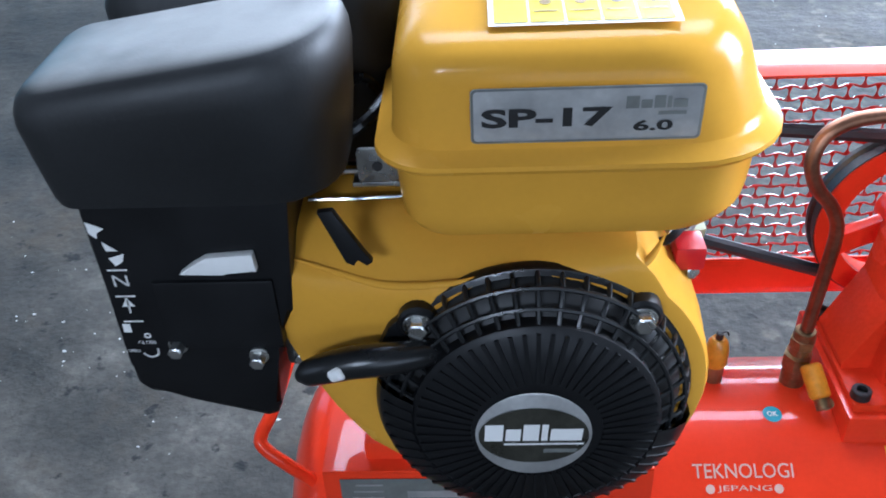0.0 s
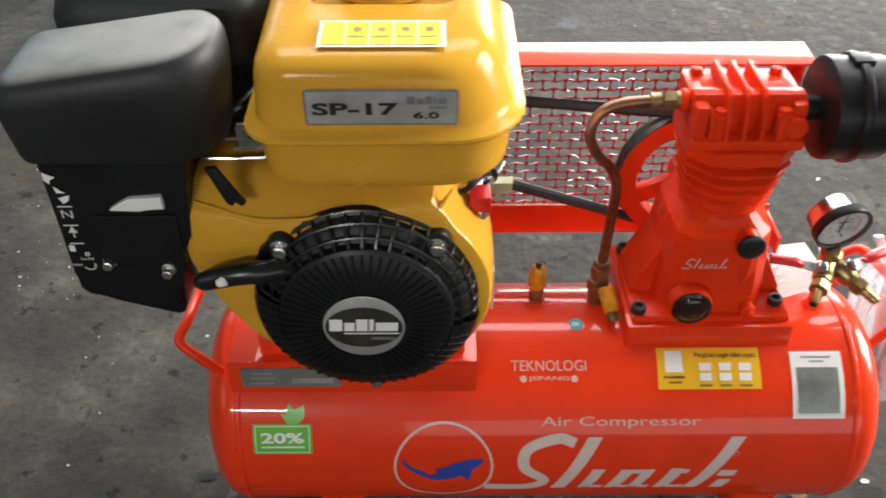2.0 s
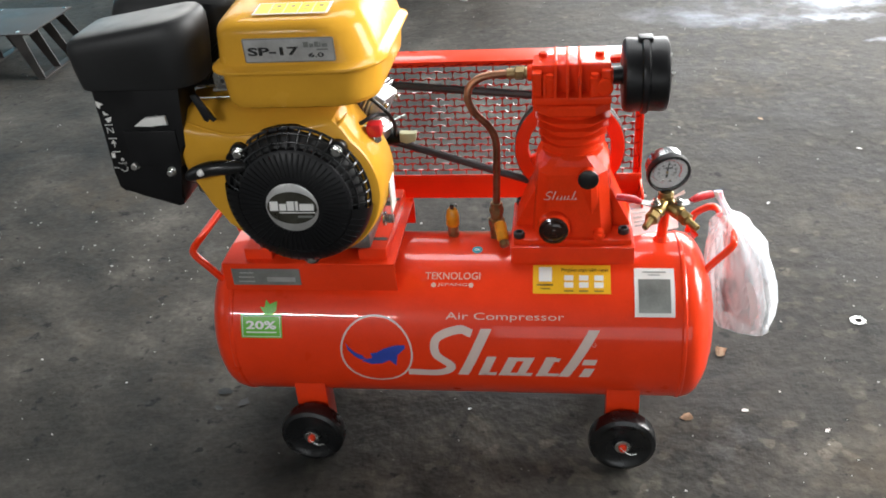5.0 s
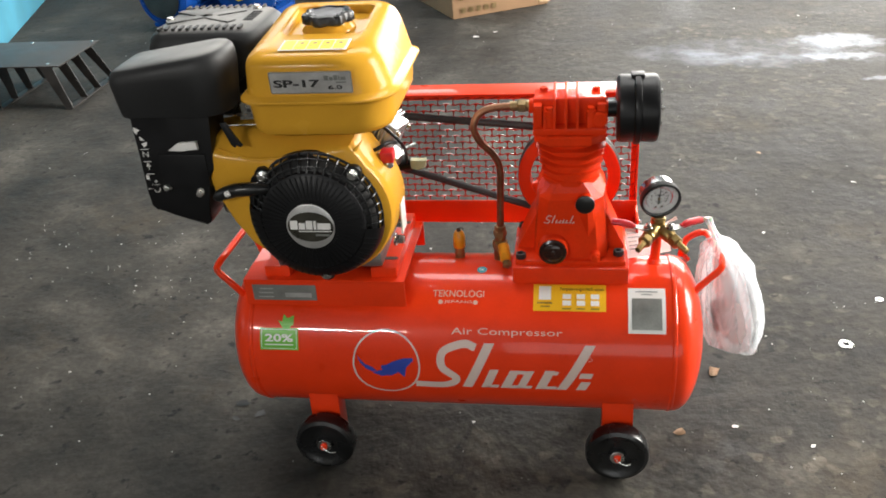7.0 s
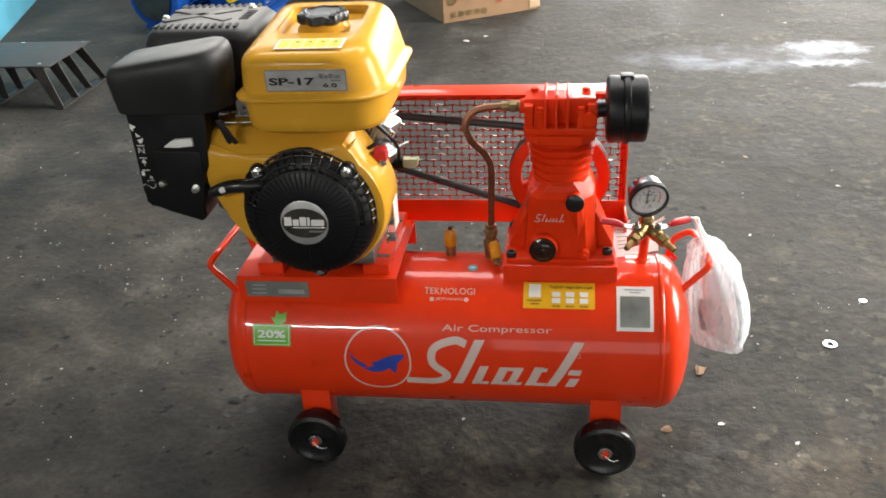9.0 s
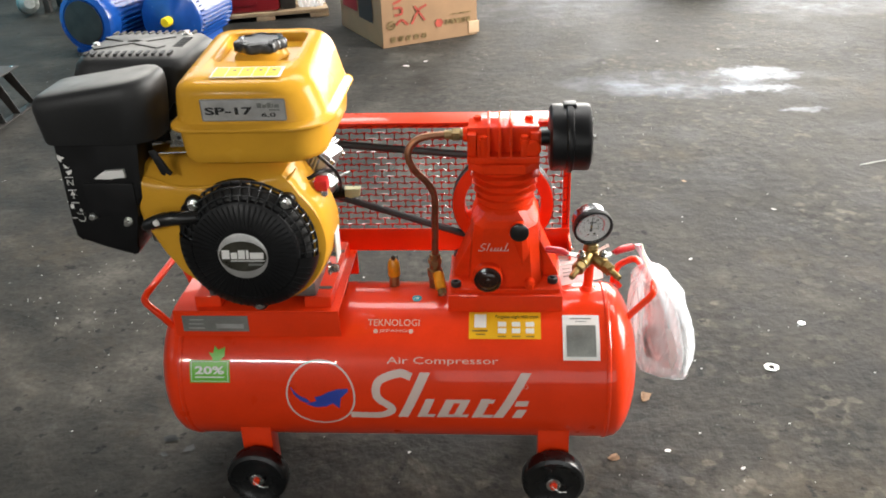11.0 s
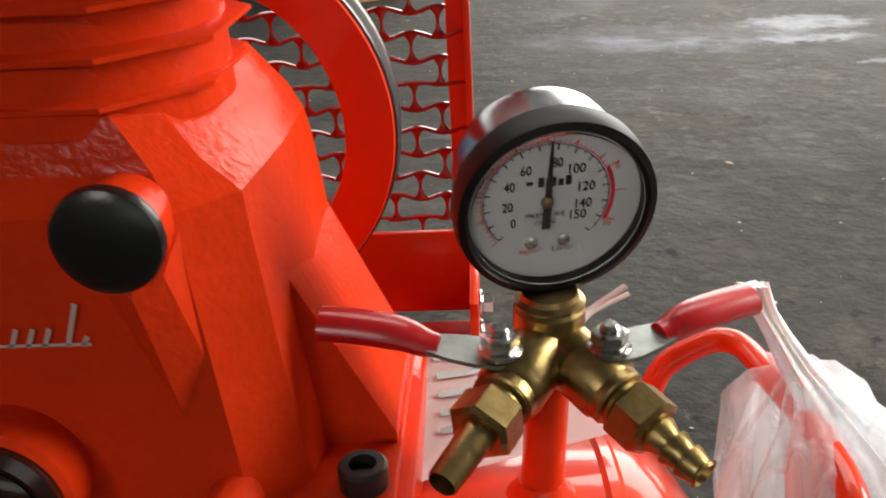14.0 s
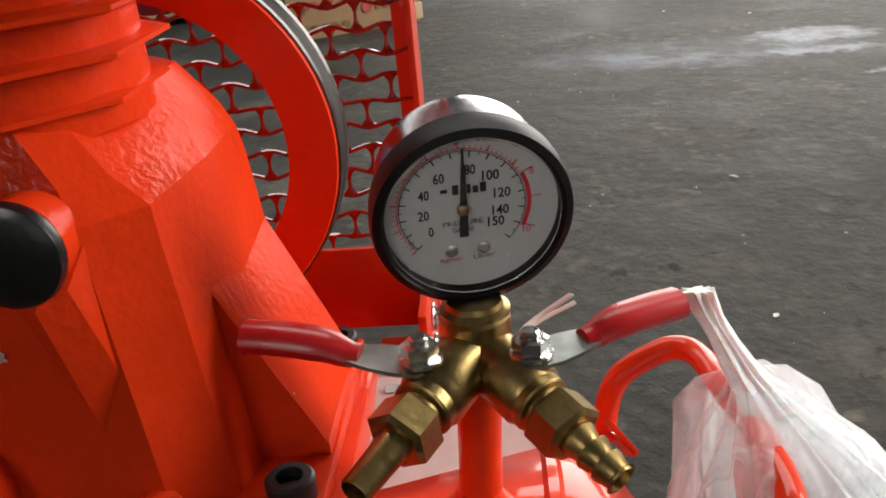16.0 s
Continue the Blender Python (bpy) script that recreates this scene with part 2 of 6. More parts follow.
    # brown stains, dark pits, pale rubbed patches
    bs = ramp(tex(2.1, 7.0, 0.7).outputs[0], [(0.56, (0, 0, 0)), (0.72, (0.45, 0.45, 0.45))])
    c = mix(c, (0.088, 0.068, 0.043), bs.outputs[0])
    pits = ramp(tex(26.0, 5.0, 0.6).outputs[0], [(0.33, (0.9, 0.9, 0.9)), (0.40, (0, 0, 0))])
    c = mix(c, (0.012, 0.012, 0.012), pits.outputs[0])
    scuff = tex(3.2, 9.0, 0.72)
    sf = ramp(scuff.outputs[0], [(0.61, (0, 0, 0)), (0.74, (0.45, 0.45, 0.45))])
    c = mix(c, (0.13, 0.13, 0.125), sf.outputs[0])
    vor = n.new("ShaderNodeTexVoronoi")
    vor.inputs["Scale"].default_value = 30.0
    l.new(tc.outputs["Object"], vor.inputs["Vector"])
    sp = ramp(vor.outputs["Distance"], [(0.03, (1, 1, 1)), (0.07, (0, 0, 0))])
    patch = ramp(tex(2.3, 3.0).outputs[0], [(0.55, (0, 0, 0)), (0.66, (0.7, 0.7, 0.7))])
    spf = mix(sp.outputs[0], patch.outputs[0], 1.0, "MULTIPLY")
    c = mix(c, (0.42, 0.42, 0.40), spf)
    # dried milky spills
    warp = tex(9.0, 6.0, 0.7)
    wob = n.new("ShaderNodeVectorMath")
    wob.operation = "MULTIPLY_ADD"
    l.new(warp.outputs["Color"], wob.inputs[0])
    wob.inputs[1].default_value = (0.34, 0.26, 0.0)
    l.new(tc.outputs["Object"], wob.inputs[2])
    for (cx, cy, rx, ry), edge, strength in (((1.41, 2.50, 0.17, 0.10), 0.30, 0.75), ((1.36, 2.31, 0.15, 0.055), 0.35, 0.65), ((1.05, 2.38, 0.40, 0.15), 0.75, 0.85),
                                             ((1.47, 2.045, 0.065, 0.03), 0.35, 0.45), ((1.50, 2.25, 0.07, 0.04), 0.6, 0.35), ((0.40, 1.62, 0.08, 0.05), 0.5, 0.3), ((0.65, 3.9, 0.5, 0.5), 0.9, 0.3), ((2.0, 3.7, 0.45, 0.2), 0.8, 0.4)):
        mp = n.new("ShaderNodeMapping")
        mp.vector_type = "POINT"
        mp.inputs["Scale"].default_value = (1 / rx, 1 / ry, 0.0)
        mp.inputs["Location"].default_value = (-cx / rx, -cy / ry, 0.0)
        l.new(wob.outputs[0], mp.inputs["Vector"])
        ln = n.new("ShaderNodeVectorMath")
        ln.operation = "LENGTH"
        l.new(mp.outputs[0], ln.inputs[0])
        fall = n.new("ShaderNodeMapRange")
        fall.inputs["From Min"].default_value, fall.inputs["From Max"].default_value = 1.0 - edge, 1.0 + edge * 0.4
        fall.inputs["To Min"].default_value, fall.inputs["To Max"].default_value = strength, 0.0
        l.new(ln.outputs["Value"], fall.inputs["Value"])
        if edge > 0.4:
            br = ramp(mid.outputs[0], [(0.42, (0.1, 0.1, 0.1)), (0.6, (1, 1, 1))])
            f2 = n.new("ShaderNodeMath")
            f2.operation = "MULTIPLY"
            l.new(fall.outputs[0], f2.inputs[0])
            l.new(br.outputs[0], f2.inputs[1])
            c = mix(c, (0.30, 0.32, 0.37), f2.outputs[0])
        else:
            br = ramp(warp.outputs[0], [(0.36, (0.30, 0.30, 0.30)), (0.58, (1, 1, 1))])
            f3 = n.new("ShaderNodeMath")
            f3.operation = "MULTIPLY"
            l.new(fall.outputs[0], f3.inputs[0])
            l.new(br.outputs[0], f3.inputs[1])
            c = mix(c, (0.40, 0.42, 0.47), f3.outputs[0])
    l.new(c, b.inputs["Base Color"])
    rr = ramp(mid.outputs[0], [(0.35, (0.62, 0.62, 0.62)), (0.7, (0.84, 0.84, 0.84))])
    l.new(rr.outputs[0], b.inputs["Roughness"])
    b.inputs["Specular IOR Level"].default_value = 0.155
    bump = n.new("ShaderNodeBump")
    bump.inputs["Strength"].default_value, bump.inputs["Distance"].default_value = 0.8, 0.009
    hm = n.new("ShaderNodeMath")
    hm.operation = "MULTIPLY_ADD"
    l.new(tex(19.0, 6.0, 0.62).outputs[0], hm.inputs[0])
    hm.inputs[1].default_value = 0.65
    l.new(mid.outputs[0], hm.inputs[2])
    hf = n.new("ShaderNodeMath")
    hf.operation = "MULTIPLY_ADD"
    l.new(tex(75.0, 5.0, 0.65).outputs[0], hf.inputs[0])
    hf.inputs[1].default_value = 0.06
    l.new(hm.outputs[0], hf.inputs[2])
    l.new(hf.outputs[0], bump.inputs["Height"])
    l.new(bump.outputs[0], b.inputs["Normal"])
    return m


FLOOR = floor_material()


# ---- mesh helpers ----
def part(name, bm, mat, parent=None, label="", smooth=35.0):
    """One bmesh as one mesh object, under a thing or a part."""
    bmesh.ops.recalc_face_normals(bm, faces=bm.faces[:])
    me = bpy.data.meshes.new(name)
    lim = radians(smooth)
    for f in bm.faces:
        f.smooth = True
    for e in bm.edges:
        if len(e.link_faces) == 2 and e.calc_face_angle(0) > lim:
            e.smooth = False
    bm.to_mesh(me)
    bm.free()
    me.materials.append(mat)
    ob = new(name, me)
    ob.parent = parent
    if label:
        tagged(ob, label)
    return ob


def empty(name, at, label, category, group="", kind=""):
    ob = new(name)
    ob.location = at
    ob.empty_display_size = 0.05
    return tagged(ob, label, category, group, kind)


def box(bm, x0, x1, y0, y1, z0, z1, bevel=0.0, m=None, seg=2):
    r = bmesh.ops.create_cube(bm, size=1.0)
    vs = r["verts"]
    t = Matrix.Translation(((x0 + x1) / 2, (y0 + y1) / 2, (z0 + z1) / 2)) @ Matrix.Diagonal((x1 - x0, y1 - y0, z1 - z0, 1))
    bmesh.ops.transform(bm, matrix=t, verts=vs)
    if bevel:
        es = list({e for v in vs for e in v.link_edges})
        out = bmesh.ops.bevel(bm, geom=es, offset=bevel, segments=seg, profile=0.6, affect="EDGES")
        vs = list({v for f in out["faces"] for v in f.verts} | {v for v in vs if v.is_valid})
    if m is not None:
        bmesh.ops.transform(bm, matrix=m, verts=vs)
    return vs


def frame_of(axis):
    """A turn that takes z to the axis."""
    return Vector((0, 0, 1)).rotation_difference(Vector(axis).normalized()).to_matrix().to_4x4()


def lathe(bm, at, axis, profile, seg=32, close=True):
    """Turns (radius, height) pairs about an axis that starts at a point."""
    m = Matrix.Translation(at) @ frame_of(axis)
    rings = []
    for r, h in profile:
        if r < 1e-6:
            rings.append([bm.verts.new(m @ Vector((0, 0, h)))])
        else:
            rings.append([bm.verts.new(m @ Vector((r * math.cos(2 * math.pi * k / seg), r * math.sin(2 * math.pi * k / seg), h))) for k in range(seg)])
    for a, b in zip(rings, rings[1:]):
        for k in range(seg):
            q = [a[k % len(a)], a[(k + 1) % len(a)], b[(k + 1) % len(b)], b[k % len(b)]]
            q = list(dict.fromkeys(q))
            if len(q) > 2:
                bm.faces.new(q)
    if close:
        for ring in (rings[0], rings[-1]):
            if len(ring) > 2:
                bm.faces.new(ring)
    return rings


def cyl(bm, a, b, r, seg=20, bevel=0.0008, r2=None):
    """A cylinder or cone from a to b with softened ends."""
    a, b = Vector(a), Vector(b)
    h = (b - a).length
    r2 = r if r2 is None else r2
    k = min(bevel, h * 0.3, r * 0.5, r2 * 0.5)
    return lathe(bm, a, b - a, [(r - k, 0), (r, k), (r2, h - k), (r2 - k, h)], seg)


def hexnut(bm, at, axis, r, h):
    k = 0.12 * r
    lathe(bm, at, axis, [(r - k, 0), (r, k), (r, h - k), (r - 1.6 * k, h)], 6)


def bolt(bm, at, axis, r, h):
    """A hexagon bolt head on its washer."""
    axis = Vector(axis).normalized()
    cyl(bm, at, Vector(at) + axis * h * 0.22, r * 1.35, 18, 0.0004)
    hexnut(bm, Vector(at) + axis * h * 0.22, axis, r, h * 0.8)


def loft(bm, rings, cap=True):
    """Skins closed rings of equal count."""
    vs = [[bm.verts.new(p) for p in r] for r in rings]
    n = len(vs[0])
    for a, b in zip(vs, vs[1:]):
        for k in range(n):
            bm.faces.new((a[k], a[(k + 1) % n], b[(k + 1) % n], b[k]))
    if cap:
        bm.faces.new(vs[0])
        bm.faces.new(vs[-1])
    return vs


def rrect(x0, x1, y0, y1, r, seg=5, cut=None):
    """A rounded rectangle as 2D points. cut: radii of its own for the corners (x1 y1), (x0 y1), (x0 y0), (x1 y0)."""
    rs = cut or (r, r, r, r)
    out = []
    for (cx, cy, sx, sy, a0), q in zip(((x1, y1, -1, -1, 0), (x0, y1, 1, -1, 90), (x0, y0, 1, 1, 180), (x1, y0, -1, 1, 270)), rs):
        for k in range(seg + 1):
            a = radians(a0 + 90 * k / seg)
            out.append((cx + sx * q + q * math.cos(a), cy + sy * q + q * math.sin(a)))
    return out


def at_z(pts, z):
    return [(x, y, z) for x, y in pts]


def at_y(pts, y):
    return [(x, y, z) for x, z in pts]


def smooth_path(pts, steps=6):
    """A Catmull-Rom curve through points."""
    p = [Vector(q) for q in pts]
    p = [2 * p[0] - p[1]] + p + [2 * p[-1] - p[-2]]
    out = []
    for i in range(1, len(p) - 2):
        for k in range(steps):
            t = k / steps
            a, b, c, d = p[i - 1], p[i], p[i + 1], p[i + 2]
            out.append(0.5 * ((2 * b) + (c - a) * t + (2 * a - 5 * b + 4 * c - d) * t * t + (3 * b - a - 3 * c + d) * t ** 3))
    out.append(p[-2])
    return out


def tube(bm, pts, r, seg=10, steps=6, flat=1.0, closed=False, up=(0, 0, 1)):
    """Sweeps a round or flattened section along a smooth path."""
    path = smooth_path(pts, steps) if steps else [Vector(q) for q in pts]
    rings, nrm = [], Vector(up)
    for i, p in enumerate(path):
        if closed:
            d = path[(i + 1) % len(path)] - path[i - 1]
        else:
            d = path[min(i + 1, len(path) - 1)] - path[max(i - 1, 0)]
        d.normalize()
        nrm = (nrm - d * nrm.dot(d))
        if nrm.length < 1e-4:
            nrm = d.orthogonal()
        nrm.normalize()
        bn = d.cross(nrm)
        rr = r(i / (len(path) - 1)) if callable(r) else r
        rings.append([p + nrm * rr * flat * math.sin(2 * math.pi * k / seg) + bn * rr * math.cos(2 * math.pi * k / seg) for k in range(seg)])
    if closed:
        rings.append(rings[0])
        vs = [[bm.verts.new(p) for p in r] for r in rings[:-1]]
        vs.append(vs[0])
        for a, b in zip(vs, vs[1:]):
            for k in range(seg):
                bm.faces.new((a[k], a[(k + 1) % seg], b[(k + 1) % seg], b[k]))
    else:
        loft(bm, rings)


def prism(bm, outline, d0, d1, plane="y", bevel=0.0):
    """Extrudes a 2D outline along y (points are x, z) or along x (points are y, z)."""
    put = (lambda p, d: (p[0], d, p[1])) if plane == "y" else ((lambda p, d: (d, p[0], p[1])) if plane == "x" else (lambda p, d: (p[0], p[1], d)))
    a = [bm.verts.new(put(p, d0)) for p in outline]
    b = [bm.verts.new(put(p, d1)) for p in outline]
    n = len(a)
    fs = [bm.faces.new(a), bm.faces.new(b)] + [bm.faces.new((a[k], a[(k + 1) % n], b[(k + 1) % n], b[k])) for k in range(n)]
    if bevel:
        es = list({e for f in fs for e in f.edges})
        bmesh.ops.bevel(bm, geom=es, offset=bevel, segments=2, profile=0.6, affect="EDGES")


# a flat sheet of print laid by a mapping (u, v, height) -> place
TANK_R, TANK_Z = 0.135, 0.21


def on_tank(u, v, h=0.0):
    """u along the tank in metres, v in metres of arc above the tank's front line."""
    a = v / TANK_R
    return Vector((0.993 * u + 0.0013, -(TANK_R + h) * math.cos(a), TANK_Z + (TANK_R + h) * math.sin(a)))


def arc(deg):
    return radians(deg) * TANK_R


def sheet(bm, poly, place, h=0.0006, cut=0.004):
    """Lays a flat polygon (u, v) onto a surface, sliced so that it bends with it."""
    t = bmesh.new()
    t.faces.new([t.verts.new((u, v, 0)) for u, v in poly])
    vs = [v for _, v in poly]
    if cut:
        k = min(vs) + cut
        while k < max(vs):
            bmesh.ops.bisect_plane(t, geom=t.verts[:] + t.edges[:] + t.faces[:], plane_co=(0, k, 0), plane_no=(0, 1, 0))
            k += cut
    made = {v: bm.verts.new(place(v.co.x, v.co.y, h)) for v in t.verts}
    for f in t.faces:
        bm.faces.new([made[v] for v in f.verts])
    t.free()


def bar(bm, u0, u1, v0, v1, place, h, slant=0.0):
    sheet(bm, [(u0, v0), (u1, v0), (u1 + slant, v1), (u0 + slant, v1)], place, h)


def disc(bm, u, v, r, place, h, seg=28, ry=None):
    sheet(bm, [(u + r * math.cos(2 * math.pi * k / seg), v + (ry or r) * math.sin(2 * math.pi * k / seg)) for k in range(seg)], place, h)


def ring(bm, u, v, r0, r1, place, h, seg=48, ry=1.0):
    for k in range(seg):
        a, b = 2 * math.pi * k / seg, 2 * math.pi * (k + 1) / seg
        sheet(bm, [(u + r * math.cos(t), v + ry * r * math.sin(t)) for r, t in ((r0, a), (r1, a), (r1, b), (r0, b))], place, h, 0)


def stroke(bm, pts, w, place, h):
    """A brush stroke of one width through 2D points."""
    p = smooth_path([(x, y, 0) for x, y in pts], 6)
    for a, b in zip(p, p[1:]):
        d = (b - a).normalized() * w * 0.12
        nrm = Vector((-(b - a).y, (b - a).x, 0)).normalized() * w / 2
        sheet(bm, [((a - d + nrm).x, (a - d + nrm).y), ((a - d - nrm).x, (a - d - nrm).y), ((b + d - nrm).x, (b + d - nrm).y), ((b + d + nrm).x, (b + d + nrm).y)], place, h, 0)


def lettering(text, width, height, u, v, place, h=0.0009, centre=True, bold=0.0):
    """Words in the built-in font, fitted to a width and a cap height, laid by a mapping; gives a bmesh."""
    cu = bpy.data.curves.new("word", "FONT")
    cu.body, cu.size, cu.offset, cu.resolution_u = text, 1.0, bold, 3
    ob = bpy.data.objects.new("word", cu)
    scene.collection.objects.link(ob)
    dg = bpy.context.evaluated_depsgraph_get()
    me = bpy.data.meshes.new_from_object(ob.evaluated_get(dg))
    bpy.data.objects.remove(ob)
    bpy.data.curves.remove(cu)
    bm = bmesh.new()
    bm.from_mesh(me)
    bpy.data.meshes.remove(me)
    xs, ys = [q.co.x for q in bm.verts], [q.co.y for q in bm.verts]
    x0, x1, y0, y1 = min(xs), max(xs), min(ys), max(ys)
    for q in bm.verts:
        fx = (q.co.x - x0) / (x1 - x0)
        fy = (q.co.y - y0) / (y1 - y0)
        q.co = place(u + (fx - (0.5 if centre else 0)) * width, v + (fy - 0.5) * height, h)
    return bm


def plane_map(origin, right, up):
    o, r, w = Vector(origin), Vector(right).normalized(), Vector(up).normalized()
    nrm = r.cross(w)
    return lambda u, v, h=0.0: o + r * u + w * v + nrm * h


# ---- the hall ----
def wall(name, x0, x1, y0, y1, z0, z1, mat=WALLM):
    bm = bmesh.new()
    box(bm, x0, x1, y0, y1, z0, z1)
    return tagged(part(name, bm, mat), "grimy grey plaster workshop wall", "wall", kind="structure")


bm = bmesh.new()
bmesh.ops.create_grid(bm, x_segments=8, y_segments=8, size=9.0)
tagged(part("floor", bm, FLOOR), "dark oil-stained concrete workshop floor with pale scuffs", "floor", kind="structure")
wall("wall_west", -6.2, -6.0, -1.5, 7.2, 0, 4.4)
wall("wall_west_front", -6.2, -6.0, -6.2, -3.7, 0, 4.4)
wall("wall_west_sill", -6.2, -6.0, -3.7, -1.5, 0, 1.3)
wall("wall_west_lintel", -6.2, -6.0, -3.7, -1.5, 2.9, 4.4)
wall("wall_north_left", -6.0, 0.2, 7.0, 7.2, 0, 2.85)
wall("wall_north_corner", -6.0, -4.7, 7.0, 7.2, 2.85, 4.4)
wall("wall_north_pier", -0.9, 0.2, 7.0, 7.2, 2.85, 4.4)
wall("wall_north_beam", -4.7, -0.9, 7.0, 7.2, 4.25, 4.4)
wall("wall_north_right", 5.0, 5.2, 7.0, 7.2, 0, 4.4)
wall("wall_north_lintel", 0.2, 5.0, 7.0, 7.2, 3.8, 4.4)
wall("wall_east_back", 5.0, 5.2, 2.1, 7.0, 0, 4.4)
wall("wall_east_front", 5.0, 5.2, -6.0, 0.1, 0, 4.4)
wall("wall_east_lintel", 5.0, 5.2, 0.1, 2.1, 3.65, 4.4)
wall("wall_south_left", -6.0, -2.95, -6.2, -6.0, 0, 4.4)
wall("wall_south_middle", -1.15, -0.6, -6.2, -6.0, 0, 4.4)
wall("wall_south_right", 4.0, 5.0, -6.2, -6.0, 0, 4.4)
wall("wall_south_beam", -0.6, 4.0, -6.2, -6.0, 2.0, 4.4)
wall("wall_south_sill", -2.95, -1.15, -6.2, -6.0, 0, 3.0)
wall("wall_south_lintel", -2.95, -1.15, -6.2, -6.0, 3.45, 4.4)
bm = bmesh.new()
box(bm, -6.2, 6.2, -6.2, 1.5, 4.4, 4.5)
box(bm, -6.2, 6.2, 3.1, 7.2, 4.4, 4.5)
box(bm, -6.2, -2.2, 1.5, 3.1, 4.4, 4.5)
box(bm, 3.4, 6.2, 1.5, 3.1, 4.4, 4.5)
tagged(part("ceiling", bm, ROOFM), "grey sheet-metal workshop roof", "ceiling", kind="structure")

# ---- the air compressor ----
unit = empty("air_compressor", (0, 0, 0), "red wheeled air compressor with yellow petrol engine on concrete floor", "air compressor")

# tank
X0, X1 = -0.421, 0.404
bm = bmesh.new()
prof, D = [], 0.050
for k in range(9):
    a = radians(90 * k / 8)
    prof.append((TANK_R * math.sin(a), D * (1 - math.cos(a))))
shell = prof + [(TANK_R, D + 0.004), (TANK_R + 0.0018, D + 0.006), (TANK_R + 0.0018, D + 0.010), (TANK_R, D + 0.012)]
L = X1 - X0
shell += [(r, L - h) for r, h in reversed(shell)]
lathe(bm, (X0, 0, TANK_Z), (1, 0, 0), shell, 72, False)
bmesh.ops.remove_doubles(bm, verts=bm.verts[:], dist=1e-5)
tank = part("air_tank", bm, RED, unit, "horizontal glossy orange-red steel air tank with printed labels")

# feet and wheels
for x in (-0.2535, 0.2600):
    w = 0.0262
    for s in (-1, 1):
        bm = bmesh.new()
        y0, y1 = sorted((s * 0.078, s * 0.1165))
        prism(bm, [(-w, 0.036), (-w, 0.146), (w, 0.146), (w, 0.036), (w - 0.004, 0.036), (w - 0.004, 0.142), (-w + 0.004, 0.142), (-w + 0.004, 0.036)], y0, y1, "y", 0.001)
        bmesh.ops.translate(bm, vec=(x, 0, 0), verts=bm.verts[:])
        box(bm, x - w + 0.004, x + w - 0.004, min(s * 0.1125, s * 0.1165), max(s * 0.1125, s * 0.1165), 0.036, 0.142, 0.0006)
        cyl(bm, (x, s * 0.080, 0.054), (x, s * 0.155, 0.054), 0.007, 14)
        part("foot", bm, RED, unit, "bent red sheet-steel foot with a wheel axle")
    for s in (-1, 1):
        bm = bmesh.new()
        r = 0.054
        lathe(bm, (x, s * 0.122, 0.0545), (0, s, 0), [(0.010, 0), (r - 0.008, 0.0), (r - 0.001, 0.004), (r, 0.010), (r, 0.022), (r - 0.002, 0.028), (r - 0.008, 0.031),
              (r - 0.014, 0.029), (r - 0.018, 0.026), (0.016, 0.025), (0.014, 0.030), (0.008, 0.031)], 48)
        wheel = part("wheel", bm, SATIN_BLACK, unit, "small solid black plastic wheel")
        bm = bmesh.new()
        cyl(bm, (x, s * 0.152, 0.054), (x, s * 0.1545, 0.054), 0.0125, 24)
        part("washer", bm, STEEL, wheel)
        bm = bmesh.new()
        cyl(bm, (x, s * 0.154, 0.054), (x, s * 0.160, 0.054), 0.0055, 12)
        part("axle_end", bm, RED, wheel, "red painted axle end")
        bm = bmesh.new()
        tube(bm, [(x - 0.004, s * 0.159, 0.058), (x + 0.002, s * 0.160, 0.052), (x + 0.012, s * 0.161, 0.046), (x + 0.022, s * 0.160, 0.047)], 0.0011, 6, 4)
        part("cotter_pin", bm, STEEL, wheel)

# carrying handles
for pts in ([(-0.372, -0.064, 0.296), (-0.386, -0.070, 0.322), (-0.402, -0.074, 0.346), (-0.420, -0.072, 0.366), (-0.422, -0.064, 0.374), (-0.414, -0.04, 0.383), (-0.408, 0.05, 0.385), (-0.414, 0.082, 0.372), (-0.390, 0.072, 0.312), (-0.378, 0.064, 0.292)],
            [(0.372, -0.034, 0.300), (0.3865, -0.024, 0.313), (0.407, -0.016, 0.330), (0.4225, -0.010, 0.343), (0.4275, -0.001, 0.350), (0.426, 0.030, 0.354), (0.4200, 0.072, 0.353), (0.4165, 0.098, 0.351), (0.410, 0.108, 0.350), (0.400, 0.110, 0.347), (0.384, 0.108, 0.338), (0.377, 0.106, 0.326), (0.374, 0.106, 0.304)]):
    bm = bmesh.new()
    tube(bm, pts, 0.0058, 12, 5)
    part("carrying_handle", bm, RED, unit, "bent red steel carrying handle")
for y, z, tilt_ in ((0.108, 0.301, -38), (-0.030, 0.306, 12), (-0.064, 0.298, 24)):
    bm = bmesh.new()
    sx = -1 if y < -0.05 else 1
    box(bm, -0.011, 0.011, -0.017, 0.017, -0.002, 0.002, 0.0015, Matrix.Translation((sx * 0.381, y, z)) @ Matrix.Rotation(radians(tilt_), 4, "X") @ Matrix.Rotation(radians(sx * 52), 4, "Y"))
    part("handle_lug", bm, RED, unit, "welded red handle lug")

